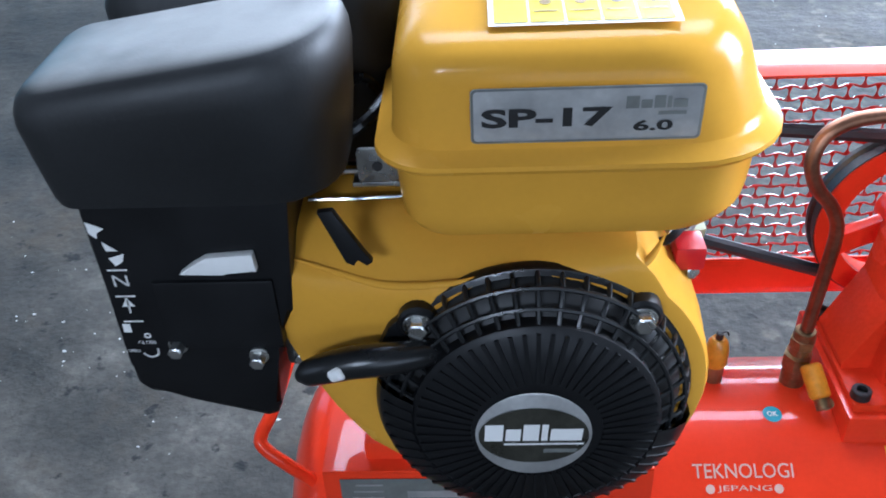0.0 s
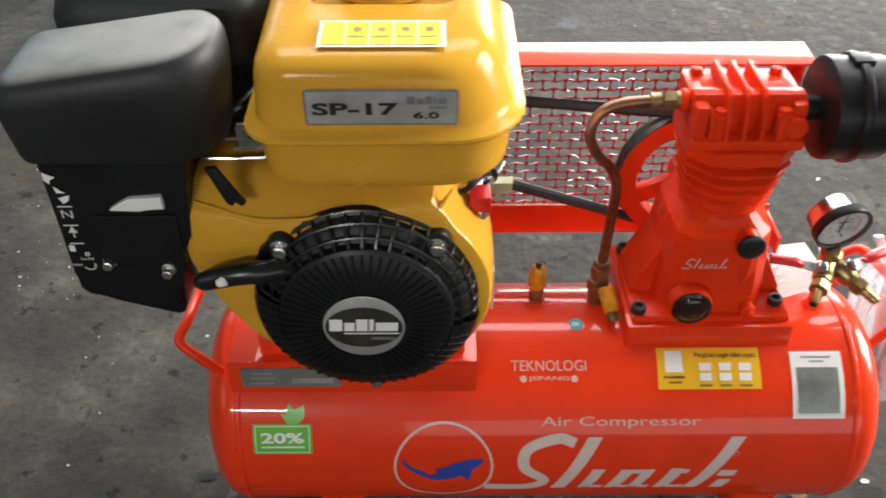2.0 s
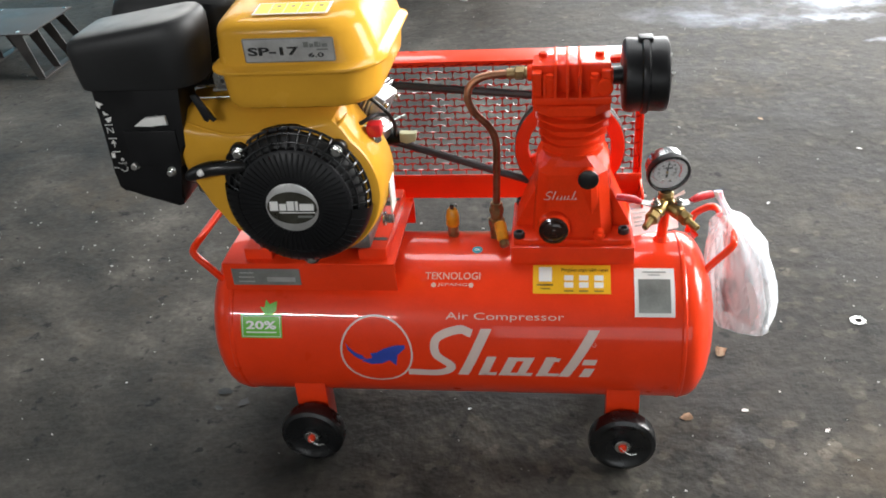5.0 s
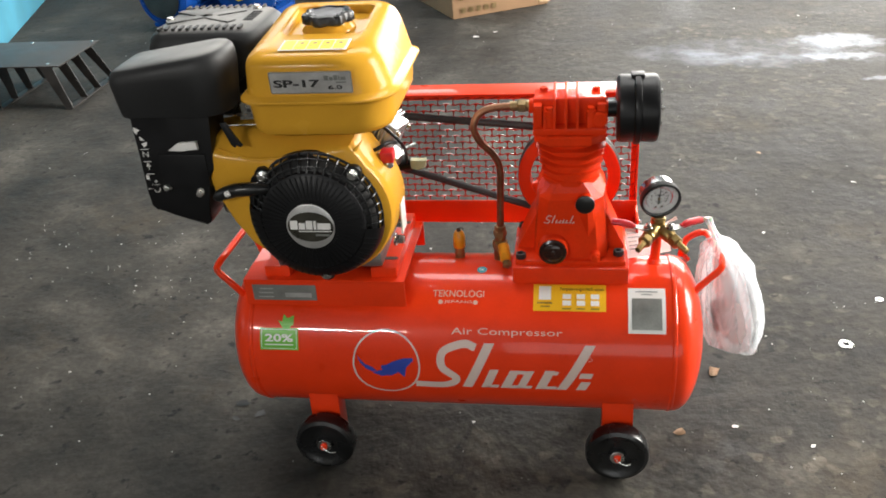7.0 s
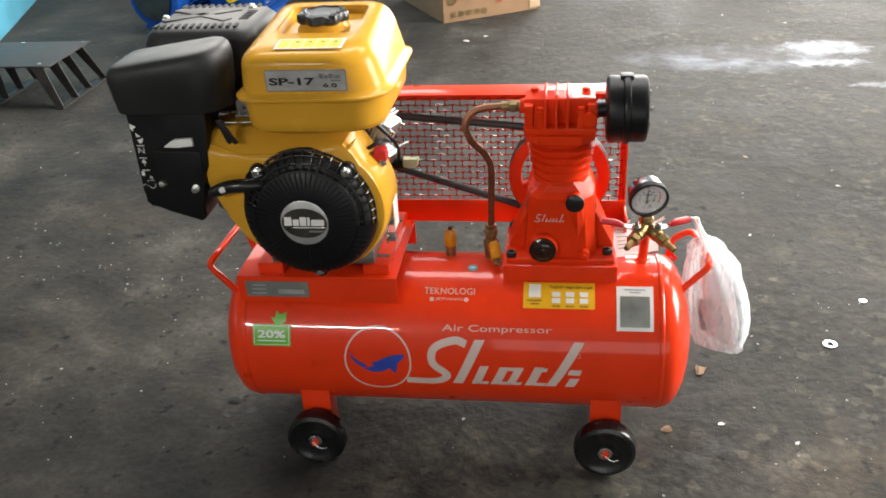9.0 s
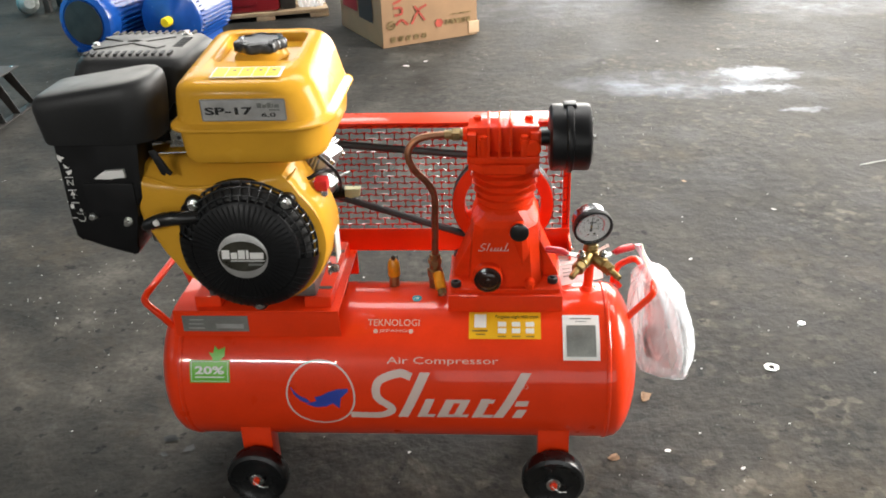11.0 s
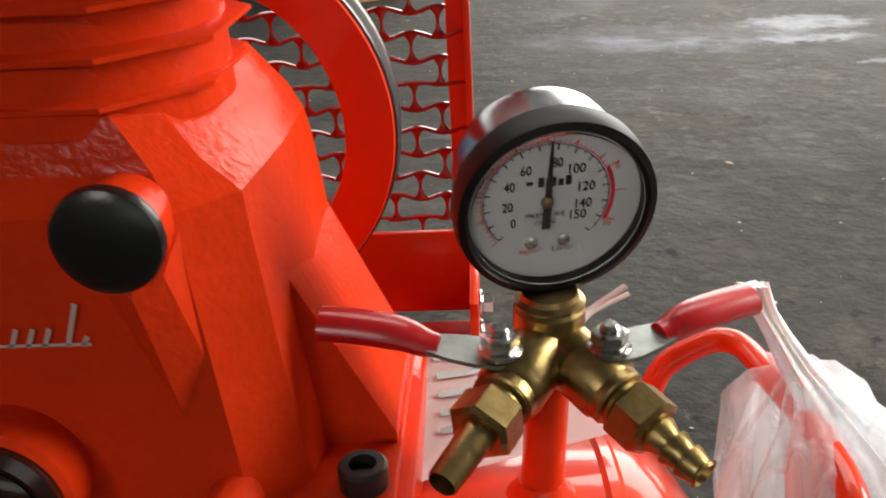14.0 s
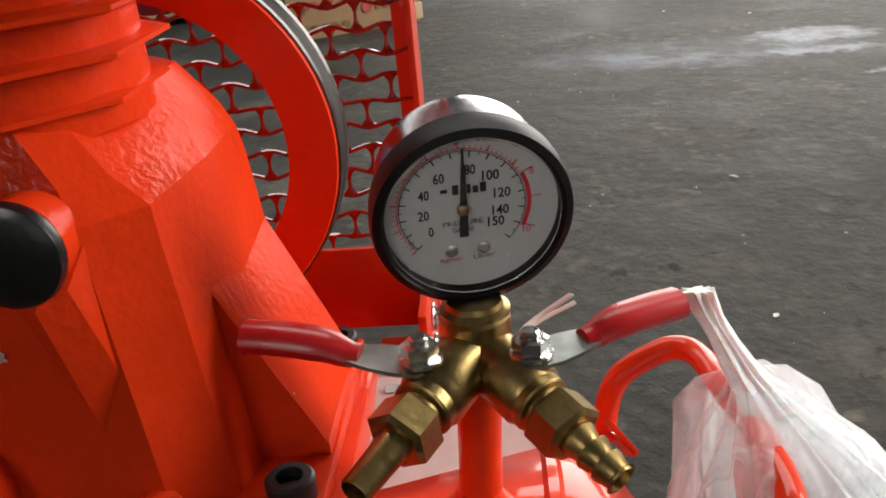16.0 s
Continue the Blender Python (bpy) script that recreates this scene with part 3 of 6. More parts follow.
# prints on the tank
bm = bmesh.new()
ring(bm, -0.130, arc(5.8), 0.0555, 0.0585, on_tank, 0.0006, 64, 1.08)
part("logo_ring", bm, PALE, tank, "pale printed ring")
bm = bmesh.new()
for poly in ([(-0.050, 0.016), (-0.046, 0.003), (-0.036, -0.009), (-0.026, -0.015), (-0.018, -0.014), (-0.024, -0.007), (-0.036, -0.001), (-0.044, 0.007)],
             [(-0.026, -0.017), (-0.010, -0.024), (0.008, -0.022), (0.022, -0.014), (0.036, -0.003), (0.047, 0.008), (0.046, 0.013), (0.030, 0.012), (0.012, 0.006), (0.0, -0.001), (-0.010, -0.003), (-0.008, -0.011)],
             [(0.020, -0.015), (0.030, -0.026), (0.034, -0.005)]):
    sheet(bm, [(-0.130 + x, arc(6.2) + y) for x, y in poly], on_tank, 0.0006)
part("logo_shape", bm, BLUE, tank, "plain blue print inside the ring")
bm = bmesh.new()
lo, hi = arc(-12.6), arc(24.7)
hgt = hi - lo


def wm(f, g):
    return (-0.080 + 0.294 * f, lo + hgt * g)


def slab(f0, f1, g0, g1, w):
    a, b = wm(f0, g0), wm(f1, g1)
    sheet(bm, [(a[0], a[1]), (a[0] + w, a[1]), (b[0] + w, b[1]), (b[0], b[1])], on_tank, 0.0006)


stroke(bm, [wm(0.00, 0.05), wm(0.17, 0.05), wm(0.235, 0.22), wm(0.155, 0.48), wm(0.165, 0.80), wm(0.28, 0.96), wm(0.345, 0.90)], 0.0135, on_tank, 0.0006)
for f0, f1, g1, w in ((0.265, 0.40, 0.98, 0.017), (0.375, 0.43, 0.45, 0.015), (0.485, 0.545, 0.44, 0.016), (0.575, 0.635, 0.44, 0.014), (0.685, 0.745, 0.46, 0.016), (0.805, 0.965, 0.98, 0.017), (0.915, 0.945, 0.22, 0.016)):
    slab(f0, f1, 0.0, g1, w)
for f0, f1, g0, g1 in ((0.40, 0.47, 0.0, 0.08), (0.52, 0.66, 0.0, 0.08), (0.72, 0.80, 0.0, 0.08), (0.54, 0.63, 0.36, 0.44), (0.74, 0.81, 0.36, 0.44), (0.93, 1.0, 0.30, 0.42)):
    slab(f0, f0 + 0.012, g0, g1, 0.294 * (f1 - f0))
part("brand_print", bm, PALE, tank, "large pale brand print of plain slanted strokes")
bm = bmesh.new()
ring(bm, 0.2115, arc(14.0), 0.0030, 0.0036, on_tank, 0.0006, 20)
part("mark_print", bm, PALE, tank)
part("lettering", lettering("Air Compressor", 0.184, 0.0145, 0.0745, arc(31.5), on_tank), FAINT, tank, "pale printed words")
part("lettering", lettering("TEKNOLOGI", 0.087, 0.0125, -0.008, arc(59.2), on_tank, bold=0.004), FAINT, tank, "pale printed words")
part("lettering", lettering("JEPANG", 0.047, 0.0062, -0.008, arc(52.7), on_tank, bold=0.004), FAINT, tank, "pale printed words")
for u in (-0.0375, 0.0215):
    bm = bmesh.new()
    disc(bm, u, arc(52.7), 0.0040, on_tank, 0.0006)
    part("dot_print", bm, FAINT, tank)
# teal inspection dot
bm = bmesh.new()
disc(bm, 0.028, arc(81.6), 0.0085, on_tank, 0.0006)
dot = part("round_sticker", bm, TEAL, tank, "teal round inspection sticker")
part("lettering", lettering("OK", 0.0095, 0.0055, 0.028, arc(81.6), on_tank, bold=0.02), WHITE, tank)
# green sticker
bm = bmesh.new()
bar(bm, -0.350, -0.282, arc(15.4), arc(31.5), on_tank, 0.0006)
leafs = [(-0.309, 31.3), (-0.318, 37.1), (-0.3105, 36.2), (-0.308, 41.7), (-0.3015, 38.6), (-0.290, 40.9), (-0.2905, 34.3), (-0.298, 31.3)]
sheet(bm, [(x, arc(a)) for x, a in leafs], on_tank, 0.0006)
part("green_sticker", bm, GREEN, tank, "green leaf-topped sticker with white numbers")
part("lettering", lettering("20%", 0.050, 0.0135, -0.316, arc(24.4), on_tank, 0.0012, bold=0.03), WHITE, tank)
bm = bmesh.new()
bar(bm, -0.341, -0.291, arc(19.0), arc(19.9), on_tank, 0.0012)
for e in ((-0.3475, -0.3465, 16.3, 30.5), (-0.2855, -0.2845, 16.3, 30.5)):
    bar(bm, e[0], e[1], arc(e[2]), arc(e[3]), on_tank, 0.0012)
for a in (16.3, 30.3):
    bar(bm, -0.3475, -0.2845, arc(a), arc(a + 0.4), on_tank, 0.0012)
part("sticker_lines", bm, WHITE, tank)
# yellow instruction sticker
Y0, Y1 = 47.4, 67.9
bm = bmesh.new()
bar(bm, 0.118, 0.237, arc(Y0), arc(Y1), on_tank, 0.0006)
part("yellow_sticker", bm, STICKER_YELLOW, tank, "yellow instruction sticker with white pictograms")


def ya(g):
    return arc(Y0 + (Y1 - Y0) * g)


for u0, u1, v0, v1 in [(0.127, 0.147, 0.40, 0.92)] + [(x + 0.003, x + 0.017, v, v + 0.18) for x in (0.163, 0.186, 0.209) for v in (0.20, 0.44)]:
    bm = bmesh.new()
    bar(bm, u0, u1, ya(v0), ya(v1), on_tank, 0.0011)
    part("pictogram", bm, WHITE, tank)
bm = bmesh.new()
for x in (0.163, 0.186, 0.209):
    bar(bm, x + 0.003, x + 0.017, ya(0.07), ya(0.11), on_tank, 0.0011)
bar(bm, 0.124, 0.149, ya(0.26), ya(0.31), on_tank, 0.0011)
bar(bm, 0.130, 0.145, ya(0.14), ya(0.18), on_tank, 0.0011)
part("small_print", bm, DULL_BRASS, tank)
part("lettering", lettering("Pengisian angin lebih cepat", 0.071, 0.0075, 0.1975, ya(0.80), on_tank, 0.0011, bold=0.012), INK, tank)
# white label, its code left blank
bm = bmesh.new()
bar(bm, 0.2725, 0.3325, arc(32.9), arc(65.8), on_tank, 0.0006)
part("white_label", bm, WHITE, tank, "white square paper label with black print")
bm = bmesh.new()
bar(bm, 0.285, 0.320, arc(62.4), arc(63.2), on_tank, 0.0011)
bar(bm, 0.294, 0.311, arc(60.3), arc(61.0), on_tank, 0.0011)
bar(bm, 0.2785, 0.3265, arc(35.5), arc(57.7), on_tank, 0.0011)
part("label_print", bm, GREYPLATE, tank, "blank grey print square")

# sheet of paper on the tank's end
def curl(u, v, h=0.0):
    """A sheet that lies on the tank in front and curls up at the back."""
    x = 0.270 + 0.078 * u + 0.004 * math.sin(3 * v) - 0.006 * v
    y = 0.014 + 0.028 * u + 0.080 * v
    z = 0.3485 + 0.006 * v * v + 0.010 * (1 - u) * v ** 2 - 0.004 * u * v
    return Vector((x, y - 0.3 * h, z + h))


bm = bmesh.new()
gv = [[bm.verts.new(curl(i / 8, k / 8)) for i in range(9)] for k in range(9)]
for k in range(8):
    for i in range(8):
        bm.faces.new((gv[k][i], gv[k][i + 1], gv[k + 1][i + 1], gv[k + 1][i]))
bmesh.ops.solidify(bm, geom=bm.faces[:], thickness=0.0005)
sheet_ob = tagged(part("paper_sheet", bm, PAPER, None), "white printed paper sheet curled on the red tank", "paper")
bm = bmesh.new()
for k in range(5):
    sheet(bm, [(0.10, 0.30 + 0.13 * k), (0.38 - 0.05 * (k % 3), 0.30 + 0.13 * k), (0.38 - 0.05 * (k % 3), 0.345 + 0.13 * k), (0.10, 0.345 + 0.13 * k)], curl, 0.0012, 0)
part("print", bm, GREYPLATE, sheet_ob)

# engine bracket: folded tray on the tank
bm = bmesh.new()
bx0, bx1, by0, by1, bz = -0.366, -0.091, -0.100, 0.114, 0.367
t = 0.004
box(bm, bx0, bx1, by0, by1, bz - t, bz, 0.001)
for x in (bx0,):
    rim = [(by0 + t, bz - t), (by1 - t, bz - t)]
    low = [(by1 - t, 0.318)]
    for k in range(13):
        a = radians(128 - 76 * k / 12)
        low.append((-TANK_R * math.cos(a) * 0.99, TANK_Z + TANK_R * math.sin(a) * 0.99))
    low.append((by0 + t, 0.318))
    cheek = bmesh.new()
    prism(cheek, rim + low, x, x + t, "x")
    part("side_plate", cheek, RED, unit)
bracket = part("engine_bracket", bm, RED, unit, "folded red sheet-steel engine mount with a riveted nameplate")
for y in (by0, by1 - t):
    bm = bmesh.new()
    box(bm, bx0, bx1, y, y + t, 0.318, bz - t, 0.0008)
    part("front_plate", bm, RED, bracket)
for x0, x1 in ((-0.148, -0.104), (-0.330, -0.286)):
    bm = bmesh.new()
    box(bm, x0, x1, by0 + 0.012, by1 - 0.006, bz, bz + 0.020, 0.0025)
    part("mounting_rail", bm, RED, bracket)
    for y in (-0.058, 0.070):
        bm = bmesh.new()
        sx = 1 if x0 > -0.2 else -1
        prism(bm, rrect((x0 + x1) / 2 - 0.004, (x0 + x1) / 2 + 0.020 if sx > 0 else (x0 + x1) / 2 + 0.004, y - 0.0045, y + 0.0045, 0.0042), bz + 0.0185, bz + 0.0206, "z")
        part("slot", bm, INK, bracket, "dark slotted bolt hole")
bm = bmesh.new()
face = plane_map((0, by0, 0), (1, 0, 0), (0, 0, 1))
bar(bm, -0.352, -0.242, 0.3285, 0.3585, face, 0.0012)
part("nameplate", bm, GREYPLATE, bracket, "grey metal nameplate")
bm = bmesh.new()
for k in range(3):
    bar(bm, -0.343 + 0.002 * k, -0.316, 0.334 + 0.008 * k, 0.3362 + 0.008 * k, face, 0.0017)
bar(bm, -0.296, -0.250, 0.3345, 0.3435, face, 0.0017)
part("plate_print", bm, SILVER, bracket)

# ---- petrol engine ----
bm = bmesh.new()
box(bm, -0.305, -0.126, -0.088, 0.078, 0.386, 0.415, 0.008)
box(bm, -0.285, -0.136, -0.088, 0.070, 0.405, 0.600, 0.014)
box(bm, -0.268, -0.112, -0.060, 0.050, 0.590, 0.660, 0.010)
box(bm, -0.140, -0.104, -0.050, 0.045, 0.520, 0.600, 0.010)
cyl(bm, (-0.2, 0.06, 0.535), (-0.2, 0.10, 0.535), 0.020, 24)
engine = part("engine_block", bm, DULL_ALU, unit, "grey cast-aluminium petrol engine under yellow and black covers")
for k in range(6):
    bm = bmesh.new()
    box(bm, -0.345, -0.255, -0.072, 0.045, 0.560 + 0.016 * k, 0.565 + 0.016 * k, 0.001)
    part("cylinder_fin", bm, DULL_ALU, engine)
bm = bmesh.new()
lathe(bm, (-0.2, 0.104, 0.535), (0, 1, 0), [(0.010, 0), (0.046, 0), (0.046, 0.005), (0.038, 0.016), (0.046, 0.028), (0.046, 0.034), (0.010, 0.034)], 40)
part("engine_pulley", bm, DARK_STEEL, engine)
# fan shroud
CX, CZ = -0.197, 0.527
out = []
for k in range(25):
    a = radians(-132 + 176 * k / 24)
    out.append((CX + 0.118 * math.cos(a), CZ + 0.112 * math.sin(a)))
out += [(-0.122, 0.622), (-0.135, 0.638), (-0.16, 0.645), (-0.25, 0.648), (-0.34, 0.650), (-0.360, 0.647), (-0.371, 0.636), (-0.372, 0.618), (-0.366, 0.59), (-0.352, 0.55), (-0.334, 0.51), (-0.312, 0.475)]


def shrink(pts, f, c=(-0.215, 0.535)):
    return [(c[0] + (x - c[0]) * f, c[1] + (z - c[1]) * f) for x, z in pts]


def crease(pts, f, drop):
    """The shroud's front outline: drawn in, its top pulled down to a pressed crease."""
    res = []
    for x, z in shrink(pts, f):
        lim = 0.616 + drop + max(0.0, -x - 0.30) * 0.30 + max(0.0, x + 0.19) * 0.55
        res.append((x, min(z, lim)))
    return res


bm = bmesh.new()
loft(bm, [at_y(out, -0.080), at_y(out, -0.118), at_y(shrink(out, 0.996), -0.126), at_y(crease(out, 0.985, 0.020), -0.146), at_y(crease(out, 0.975, 0.003), -0.159), at_y(crease(out, 0.955, 0.0), -0.164), at_y(crease(out, 0.88, -0.004), -0.168), at_y(shrink(out, 0.6), -0.170)])
shroud = part("fan_shroud", bm, YELLOW, engine, "glossy yellow pressed-steel fan shroud with a creased top", 34)
bm = bmesh.new()
prism(bm, rrect(-0.0805, -0.0785, 0.470, 0.520, 0.001), -0.125, -0.092, "y")
part("shroud_sticker", bm, WHITE, engine)
# the pressed ridge across the shroud's top
for pts in ([(-0.348, -0.1590, 0.6350), (-0.322, -0.1625, 0.6262), (-0.300, -0.1655, 0.6195), (-0.284, -0.1670, 0.6165), (-0.262, -0.1675, 0.6165), (-0.242, -0.1670, 0.6185), (-0.226, -0.1650, 0.6225)], [(-0.148, -0.1640, 0.6190), (-0.138, -0.1630, 0.6220), (-0.128, -0.1590, 0.6290), (-0.120, -0.1510, 0.6380)]):
    bm = bmesh.new()
    tube(bm, pts, lambda f: 0.0006 + 0.0021 * math.sin(math.pi * min(1.0, max(0.0, f))), 10, 6)
    part("pressed_ridge", bm, YELLOW, engine)
# recoil starter cover
def turned(bm, prof, a0, a1, n):
    """A profile (radius, y) swept about the crank axis from one angle to another."""
    rings = []
    for k in range(n + 1):
        a = radians(a0 + (a1 - a0) * k / n)
        rings.append([bm.verts.new((CX + r * math.cos(a), y, CZ + r * math.sin(a))) for r, y in prof])
    for p, q in zip(rings, rings[1:]):
        for i in range(len(prof) - 1):
            bm.faces.new((p[i], q[i], q[i + 1], p[i + 1]))
    bmesh.ops.recalc_face_normals(bm, faces=bm.faces[:])


bm = bmesh.new()
lathe(bm, (CX, -0.160, CZ), (0, -1, 0), [(0.060, 0), (0.101, 0), (0.102, 0.003), (0.101, 0.009), (0.098, 0.011), (0.096, 0.004), (0.070, 0.004)], 64)
part("cover_flange", bm, BLACK, engine)
bm = bmesh.new()
lathe(bm, (CX, -0.1765, CZ), (0, -1, 0), [(0.060, -0.012), (0.0755, 0.000), (0.0790, 0.012), (0.0785, 0.0175), (0.0740, 0.0212), (0.040, 0.0262), (0.036, 0.0257), (0.0, 0.0257)], 72)
cover = part("recoil_cover", bm, BLACK, engine, "round black ribbed recoil-starter cover with a vent grille")
bm = bmesh.new()
turned(bm, [(0.070, -0.186), (0.0785, -0.1955), (0.0900, -0.1905), (0.0990, -0.1840), (0.1025, -0.1770), (0.1030, -0.1620), (0.0960, -0.1605)], 168, 352, 46)
part("cover_skirt", bm, BLACK, engine, "solid lower rim of the recoil cover", 50)
for x, z in ((-0.269, 0.5945), (-0.1335, 0.5965), (CX + 0.004, CZ - 0.098)):
    bm = bmesh.new()
    cyl(bm, (x, -0.158, z), (x, -0.1785, z), 0.0125, 20, 0.002)
    part("bolt_boss", bm, BLACK, engine)
    bm = bmesh.new()
    bolt(bm, (x, -0.178, z), (0, -1, 0), 0.0066, 0.0085)
    part("bolt", bm, STEEL, engine)
bm = bmesh.new()
box(bm, 0.041, 0.0760, -0.0004, 0.0012, -0.0012, 0.0012)
rib = part("rib", bm, BLACK, engine)
bm = bmesh.new()
box(bm, 0.078, 0.0985, -0.0004, 0.0012, -0.0013, 0.0013)
rim_rib = part("rim_rib", bm, BLACK, engine)
for k in range(56):
    a = 2 * math.pi * k / 56
    spin = Matrix.Translation((CX, -0.2010, CZ)) @ Matrix.Rotation(-a, 4, "Y")
    r = rib if k == 0 else new("rib", rib.data)
    r.parent = engine
    r.matrix_basis = spin @ Matrix.Translation((0.058, 0, 0)) @ Matrix.Rotation(radians(8.2), 4, "Z") @ Matrix.Translation((-0.058, 0, 0))
    if k >= 27 and k < 54:
        r = rim_rib if k == 27 else new("rim_rib", rim_rib.data)
        r.parent = engine
        r.matrix_basis = spin @ Matrix.Translation((0.088, 0.0095, 0)) @ Matrix.Rotation(radians(27), 4, "Z") @ Matrix.Translation((-0.088, 0, 0))
bm = bmesh.new()
for k in range(23):
    a = radians(-22 + 8.6 * k)
    m = Matrix.Translation((CX, 0, CZ)) @ Matrix.Rotation(-a, 4, "Y")
    tube(bm, [m @ Vector((0.1000, -0.164, 0)), m @ Vector((0.0970, -0.1770, 0)), m @ Vector((0.0880, -0.1850, 0)), m @ Vector((0.0765, -0.1920, 0))], 0.0017, 6, 2)
for r, y in ((0.1000, -0.1680), (0.0955, -0.1795), (0.0860, -0.1870)):
    tube(bm, [(CX + r * math.cos(radians(-24 + 196 * k / 48)), y, CZ + r * math.sin(radians(-24 + 196 * k / 48))) for k in range(49)], 0.0016, 6, 0)
part("vent_grille", bm, SATIN_BLACK, engine)
bm = bmesh.new()
turned(bm, [(0.0970, -0.1640), (0.0925, -0.1740), (0.0830, -0.1810), (0.0740, -0.1860)], -30, 180, 52)
part("grille_backing", bm, INK, engine, "dark gauze behind the vent grille")
bm = bmesh.new()
lathe(bm, (CX - 0.002, -0.2025, CZ - 0.003), (0, -1, 0), [(0.0, 0), (0.036, 0), (0.0365, 0.0008), (0.035, 0.0014), (0.0, 0.0016)], 48)
part("silver_badge", bm, SILVER, engine, "round brushed-silver badge")
badge = plane_map((CX - 0.002, -0.2042, CZ - 0.003), (1, 0, 0), (0, 0, 1))
bm = bmesh.new()
eye = [(0.0345 * math.cos(2 * math.pi * k / 64), 0.0245 * math.sin(2 * math.pi * k / 64)) for k in range(64)]
sheet(bm, eye, badge, 0.0003, 0)
part("badge_field", bm, OLIVE, engine, "dark brushed badge field")
for u0, u1, v0, v1 in ((-0.0310, -0.0195, -0.004, 0.0105), (-0.0180, -0.0085, -0.004, 0.0065), (-0.0070, 0.0030, -0.004, 0.0105), (0.0045, 0.0085, -0.004, 0.0105), (0.0100, 0.0300, -0.004, 0.0065), (-0.0190, 0.0310, -0.0078, -0.0062), (0.0060, 0.0270, -0.0150, -0.0115)):
    bm = bmesh.new()
    bar(bm, u0, u1, v0, v1, badge, 0.0006, 0.0008)
    part("badge_print", bm, WHITE if v0 > -0.01 else GREYPLATE, engine, "brand print as a plain bar")
bm = bmesh.new()
prism(bm, [(-0.288, 0.590), (-0.276, 0.602), (-0.258, 0.600), (-0.238, 0.585), (-0.262, 0.515), (-0.284, 0.520), (-0.297, 0.548), (-0.296, 0.572)], -0.1765, -0.160, "y", 0.003)
part("grip_lug", bm, BLACK, engine)
# starter grip
bm = bmesh.new()
tube(bm, [(-0.250, -0.178, 0.575), (-0.268, -0.187, 0.579), (-0.288, -0.192, 0.580), (-0.310, -0.193, 0.578), (-0.332, -0.191, 0.570), (-0.344, -0.188, 0.563)],
     lambda f: (0.0070 + 0.0035 * math.sin(3.1 * f)) * (1.0 if f < 0.9 else 1.0 - 4 * (f - 0.9)), 14, 5)
part("starter_grip", bm, SATIN_BLACK, engine, "glossy black horn-shaped starter grip")
bm = bmesh.new()
cyl(bm, (-0.322, -0.199, 0.574), (-0.313, -0.2015, 0.579), 0.0048, 12, 0.002)
part("starter_rope", bm, WHITE, engine, "white knot of the starter rope")
# fuel tank
fx0, fx1, fy0, fy1 = -0.278, -0.069, -0.182, 0.068
CUT = (0.036, 0.030, 0.030, 0.056)


def ftr(d, z, e=0.0, xr=0.0):
    return at_z(rrect(fx0 + d, fx1 - d - xr, fy0 + d, fy1 - d, 0.02, 7, tuple(max(0.006, c - d * 0.5 + e) for c in CUT)), z)


def pocket(d, z):
    return at_z(rrect(-0.240 + d, -0.116 - d, -0.092 + d, 0.028 - d, 0.014, 7), z)


bm = bmesh.new()
loft(bm, [ftr(0.035, 0.651), ftr(0.018, 0.6525), ftr(0.009, 0.657), ftr(0.0045, 0.664), ftr(0.003, 0.675), ftr(0.001, 0.703), ftr(0.0005, 0.7045), ftr(-0.0075, 0.7065), ftr(-0.009, 0.7090), ftr(-0.0085, 0.7115),
          ftr(-0.001, 0.7150), ftr(0.0008, 0.7170), ftr(0.0015, 0.721, 0, 0.001), ftr(0.0035, 0.752, 0, 0.010), ftr(0.0048, 0.7585, 0, 0.0125), ftr(0.0075, 0.7640, 0.001, 0.0140), ftr(0.0115, 0.7680, 0.002, 0.0148), ftr(0.0170, 0.7705, 0.003, 0.0152), ftr(0.0240, 0.7718, 0.003, 0.0154), ftr(0.034, 0.7724, 0.003, 0.0154),
          pocket(-0.002, 0.7726), pocket(0.001, 0.7715), pocket(0.003, 0.7680), pocket(0.006, 0.7630), pocket(0.03, 0.7625)])
for v in bm.verts:
    if v.co.z > 0.716:
        v.co.z += 0.085 * max(0.0, v.co.y + 0.165) * (v.co.z - 0.716) / 0.056
fuel = part("fuel_tank", bm, YELLOW, engine, "glossy yellow pressed-steel fuel tank with a welded seam", 28)
bm = bmesh.new()
lathe(bm, (-0.178, -0.042, 0.772), (0, 0, 1), [(0.040, 0), (0.038, 0.004), (0.034, 0.008), (0.032, 0.014), (0.026, 0.014)], 40)
part("filler_neck", bm, YELLOW, engine)
bm = bmesh.new()
pts = []
for k in range(64):
    a = 2 * math.pi * k / 64
    r = 0.0368 + 0.0028 * math.cos(7 * a)
    pts.append((-0.178 + r * math.cos(a), -0.042 + r * math.sin(a)))
c0 = (-0.178, -0.042)
loft(bm, [at_z(shrink(pts, 0.94, c0), 0.783), at_z(pts, 0.785), at_z(pts, 0.794), at_z(shrink(pts, 0.96, c0), 0.797), at_z(shrink(pts, 0.8, c0), 0.7985), at_z(shrink(pts, 0.74, c0), 0.7965), at_z(shrink(pts, 0.3, c0), 0.7972)])
part("fuel_cap", bm, SATIN_BLACK, engine, "black scalloped fuel cap")
tf = plane_map((-0.1750, -0.1815, 0.7365), (1, 0, 0), (0, -0.05, 1))
bm = bmesh.new()
sheet(bm, rrect(-0.0585, 0.0585, -0.0160, 0.0160, 0.003), tf, 0.0008, 0)
part("model_plate", bm, SILVER, engine, "silver model plate with a dark rim")
bm = bmesh.new()
